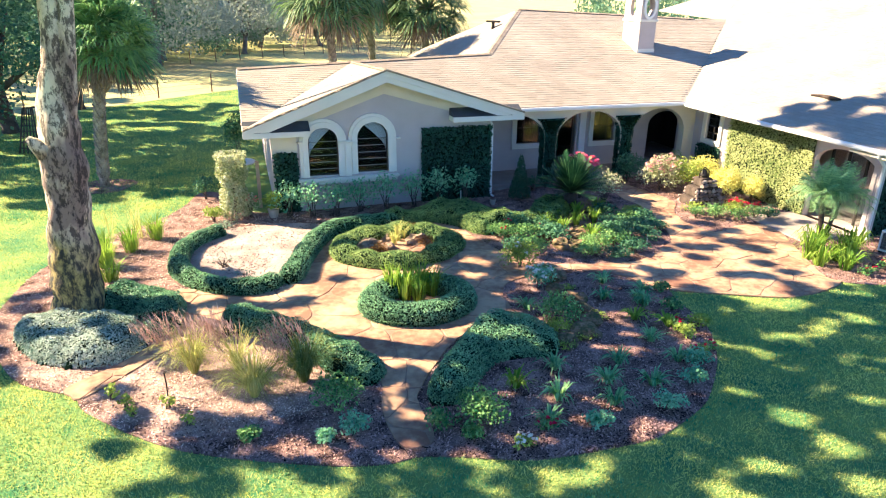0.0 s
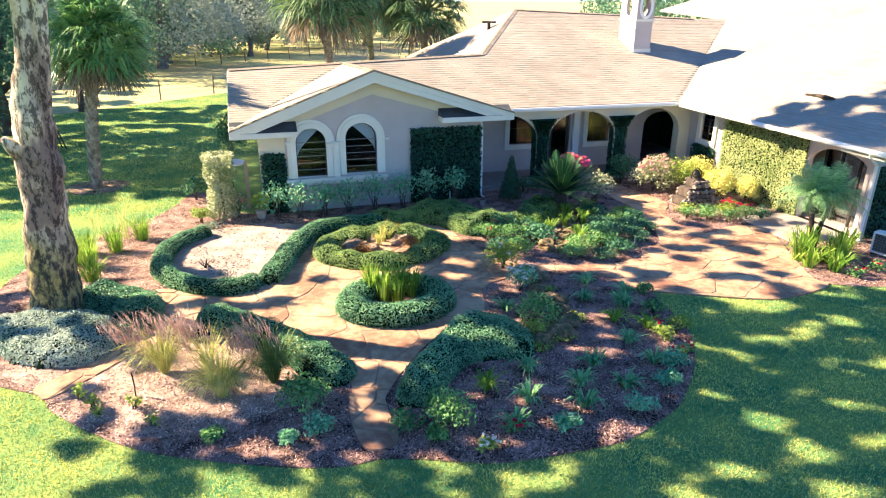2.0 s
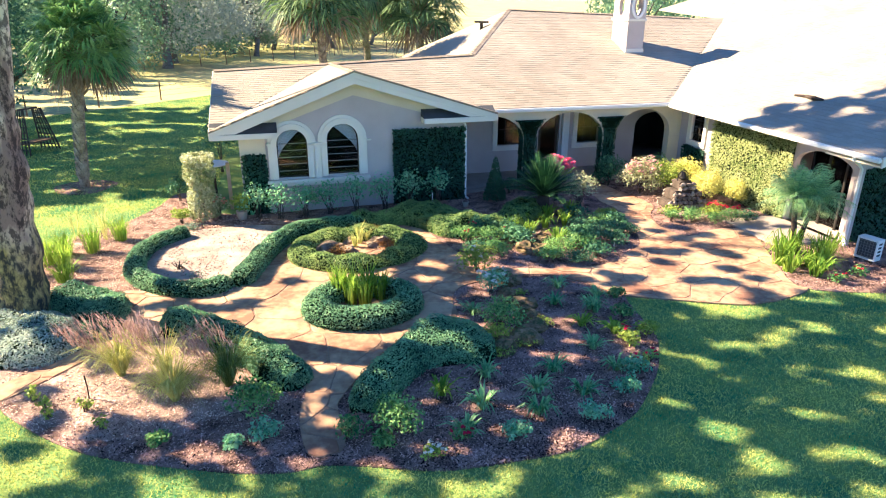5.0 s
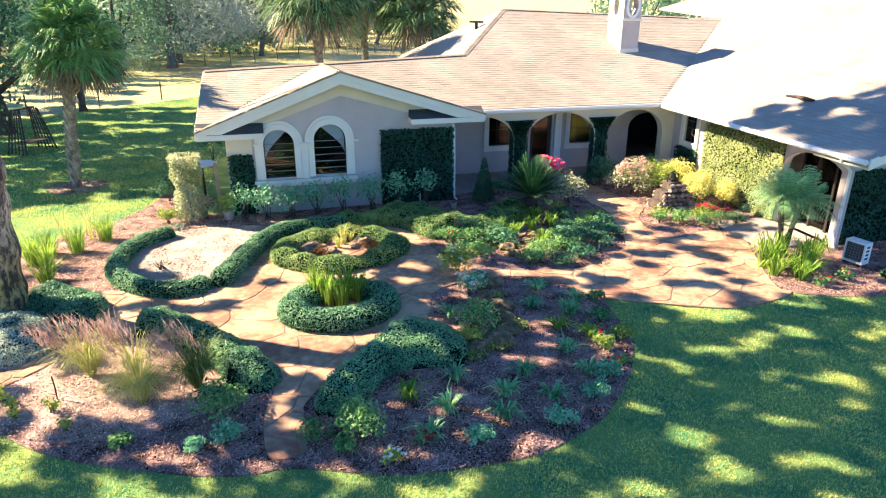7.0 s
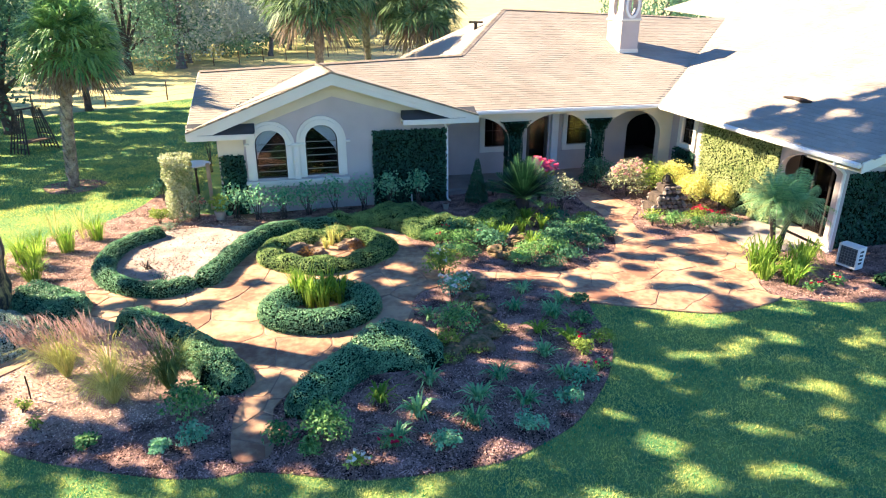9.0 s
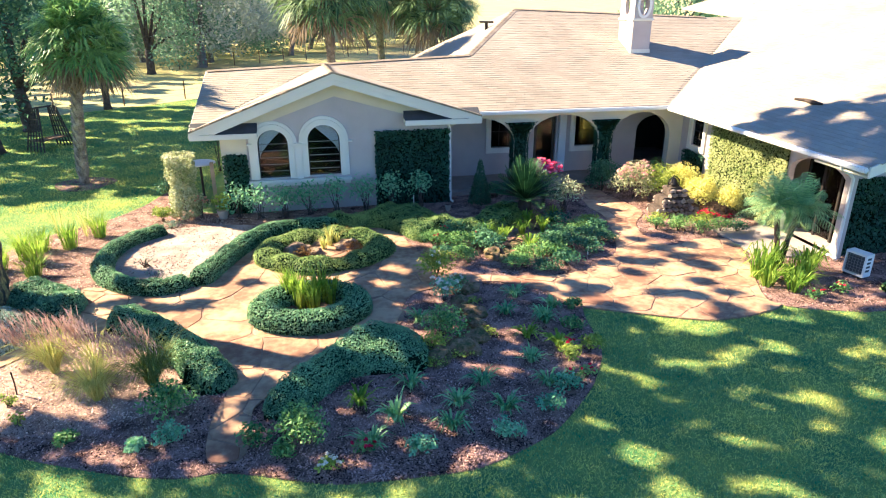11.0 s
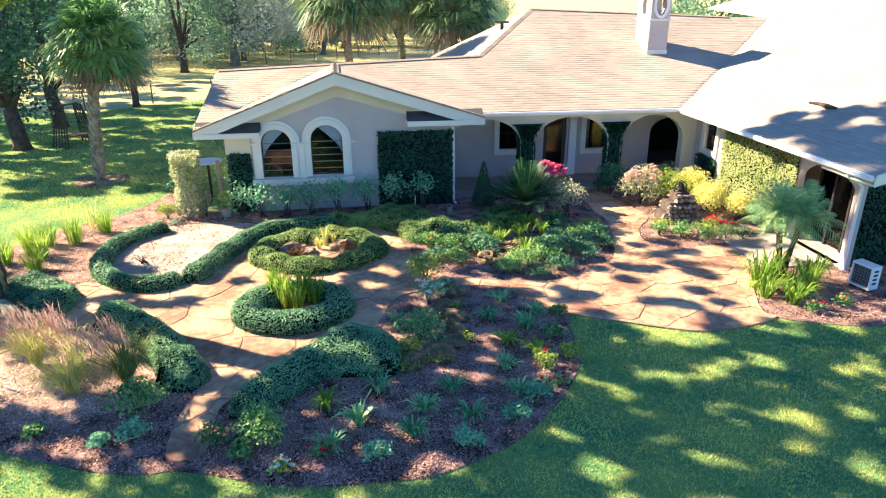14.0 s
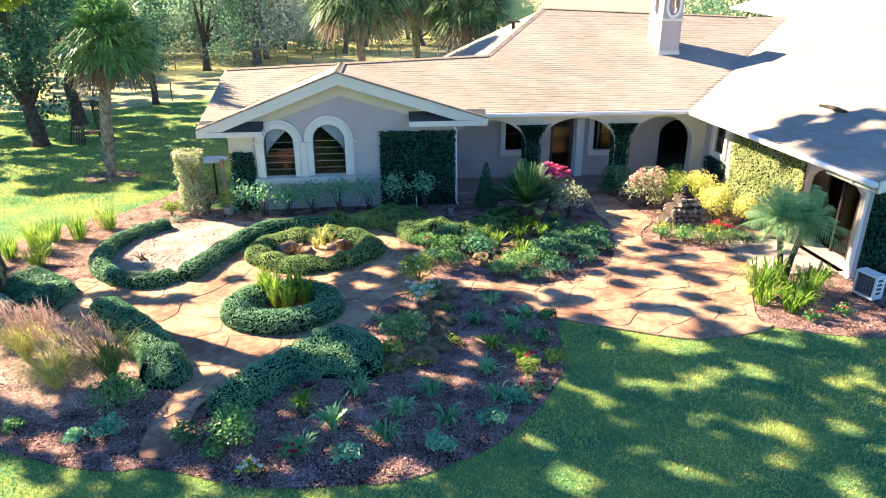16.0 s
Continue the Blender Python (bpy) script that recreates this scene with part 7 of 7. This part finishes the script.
# ---- loose cover ----
def bark_chips():
    n = 240000
    x, y = rng.uniform(-3.4, 19, n), 6.6 + rng.random(n) ** 1.8 * 14
    ok = inside(x, y, [(p.x, p.y) for p in BED]) & ~inside(x, y, [(p.x, p.y) for p in WALKWAY]) & ~inside(x, y, [(p.x, p.y) for p in SOIL])
    x, y = x[ok], y[ok]
    p = np.stack([x, y, 0.02 + rng.uniform(0, 0.022, len(x))], 1)
    q = leaf_quads(p, 0.045, np.array([0, 0, 1.4]), 0.6, 0.36)
    dry = (x + rng.normal(size=len(x)) * 0.4 < 3.2) & (y + rng.normal(size=len(x)) * 0.25 > 8.7)
    tagged(part("bark_chips", array_mesh("bark_chips", q[~dry], 4), CHIP), "loose dark brown bark chips on the beds", "mulch", kind="stuff")
    tagged(part("bark_chips", array_mesh("bark_chips", q[dry], 4), LIT_DRY_CHIP), "drier bark chips round the tree, lightened as if sunlit", "mulch", kind="stuff")


def sand_litter():
    n = 5200
    x, y = rng.uniform(-0.2, 4.2, n), rng.uniform(13.3, 18.4, n)
    ok = inside(x, y, [(p.x, p.y) for p in SOIL]) & (rng.random(n) < 0.35 + 0.65 * (np.sin(x * 3.1) * np.cos(y * 2.3) > 0.1))
    p = np.stack([x[ok], y[ok], np.full(ok.sum(), 0.035)], 1)
    tagged(part("leaf_litter", array_mesh("leaf_litter", leaf_quads(p, 0.055, np.array([0, 0, 1.4]), 0.5, 0.4), 4), CHIP), "scattered dry leaves and twigs on sand", "leaf litter", kind="stuff")


def lawn_grass():
    n = 520000
    x, y = rng.uniform(-6, 19, n), 2.2 + rng.random(n) ** 1.35 * 9.5
    m = 90000
    x, y = np.concatenate([x, rng.uniform(-9, 1.5, m)]), np.concatenate([y, rng.uniform(11, 27, m)])
    f = 110000
    x, y = np.concatenate([x, rng.uniform(-16, 2.5, f)]), np.concatenate([y, rng.uniform(27, 46, f)])
    ok = ~inside(x, y, [(p.x, p.y) for p in BED]) & ~inside(x, y, [(p.x, p.y) for p in WALKWAY]) & ~((y > 27) & inside(x, y, [(p.x, p.y) for p in pasture]))
    x, y = x[ok], y[ok]
    n = len(x)
    a = rng.uniform(0, 2 * math.pi, n)
    far = np.where(y > 20, 1.7, 1.0)
    h = rng.uniform(0.018, 0.05, n) * np.sqrt(far)
    w = rng.uniform(0.004, 0.009, n) * far
    b = np.stack([x, y, np.zeros(n)], 1)
    s = np.stack([np.cos(a) * w, np.sin(a) * w, np.zeros(n)], 1)
    lean = np.stack([rng.normal(size=n) * 0.025, rng.normal(size=n) * 0.025, h], 1)
    tagged(part("lawn_grass", array_mesh("lawn_grass", np.stack([b - s, b + s, b + lean], 1), 3), BLADE), "short mown grass blades of the lawn", "grass", kind="stuff")


bark_chips()
sand_litter()
lawn_grass()
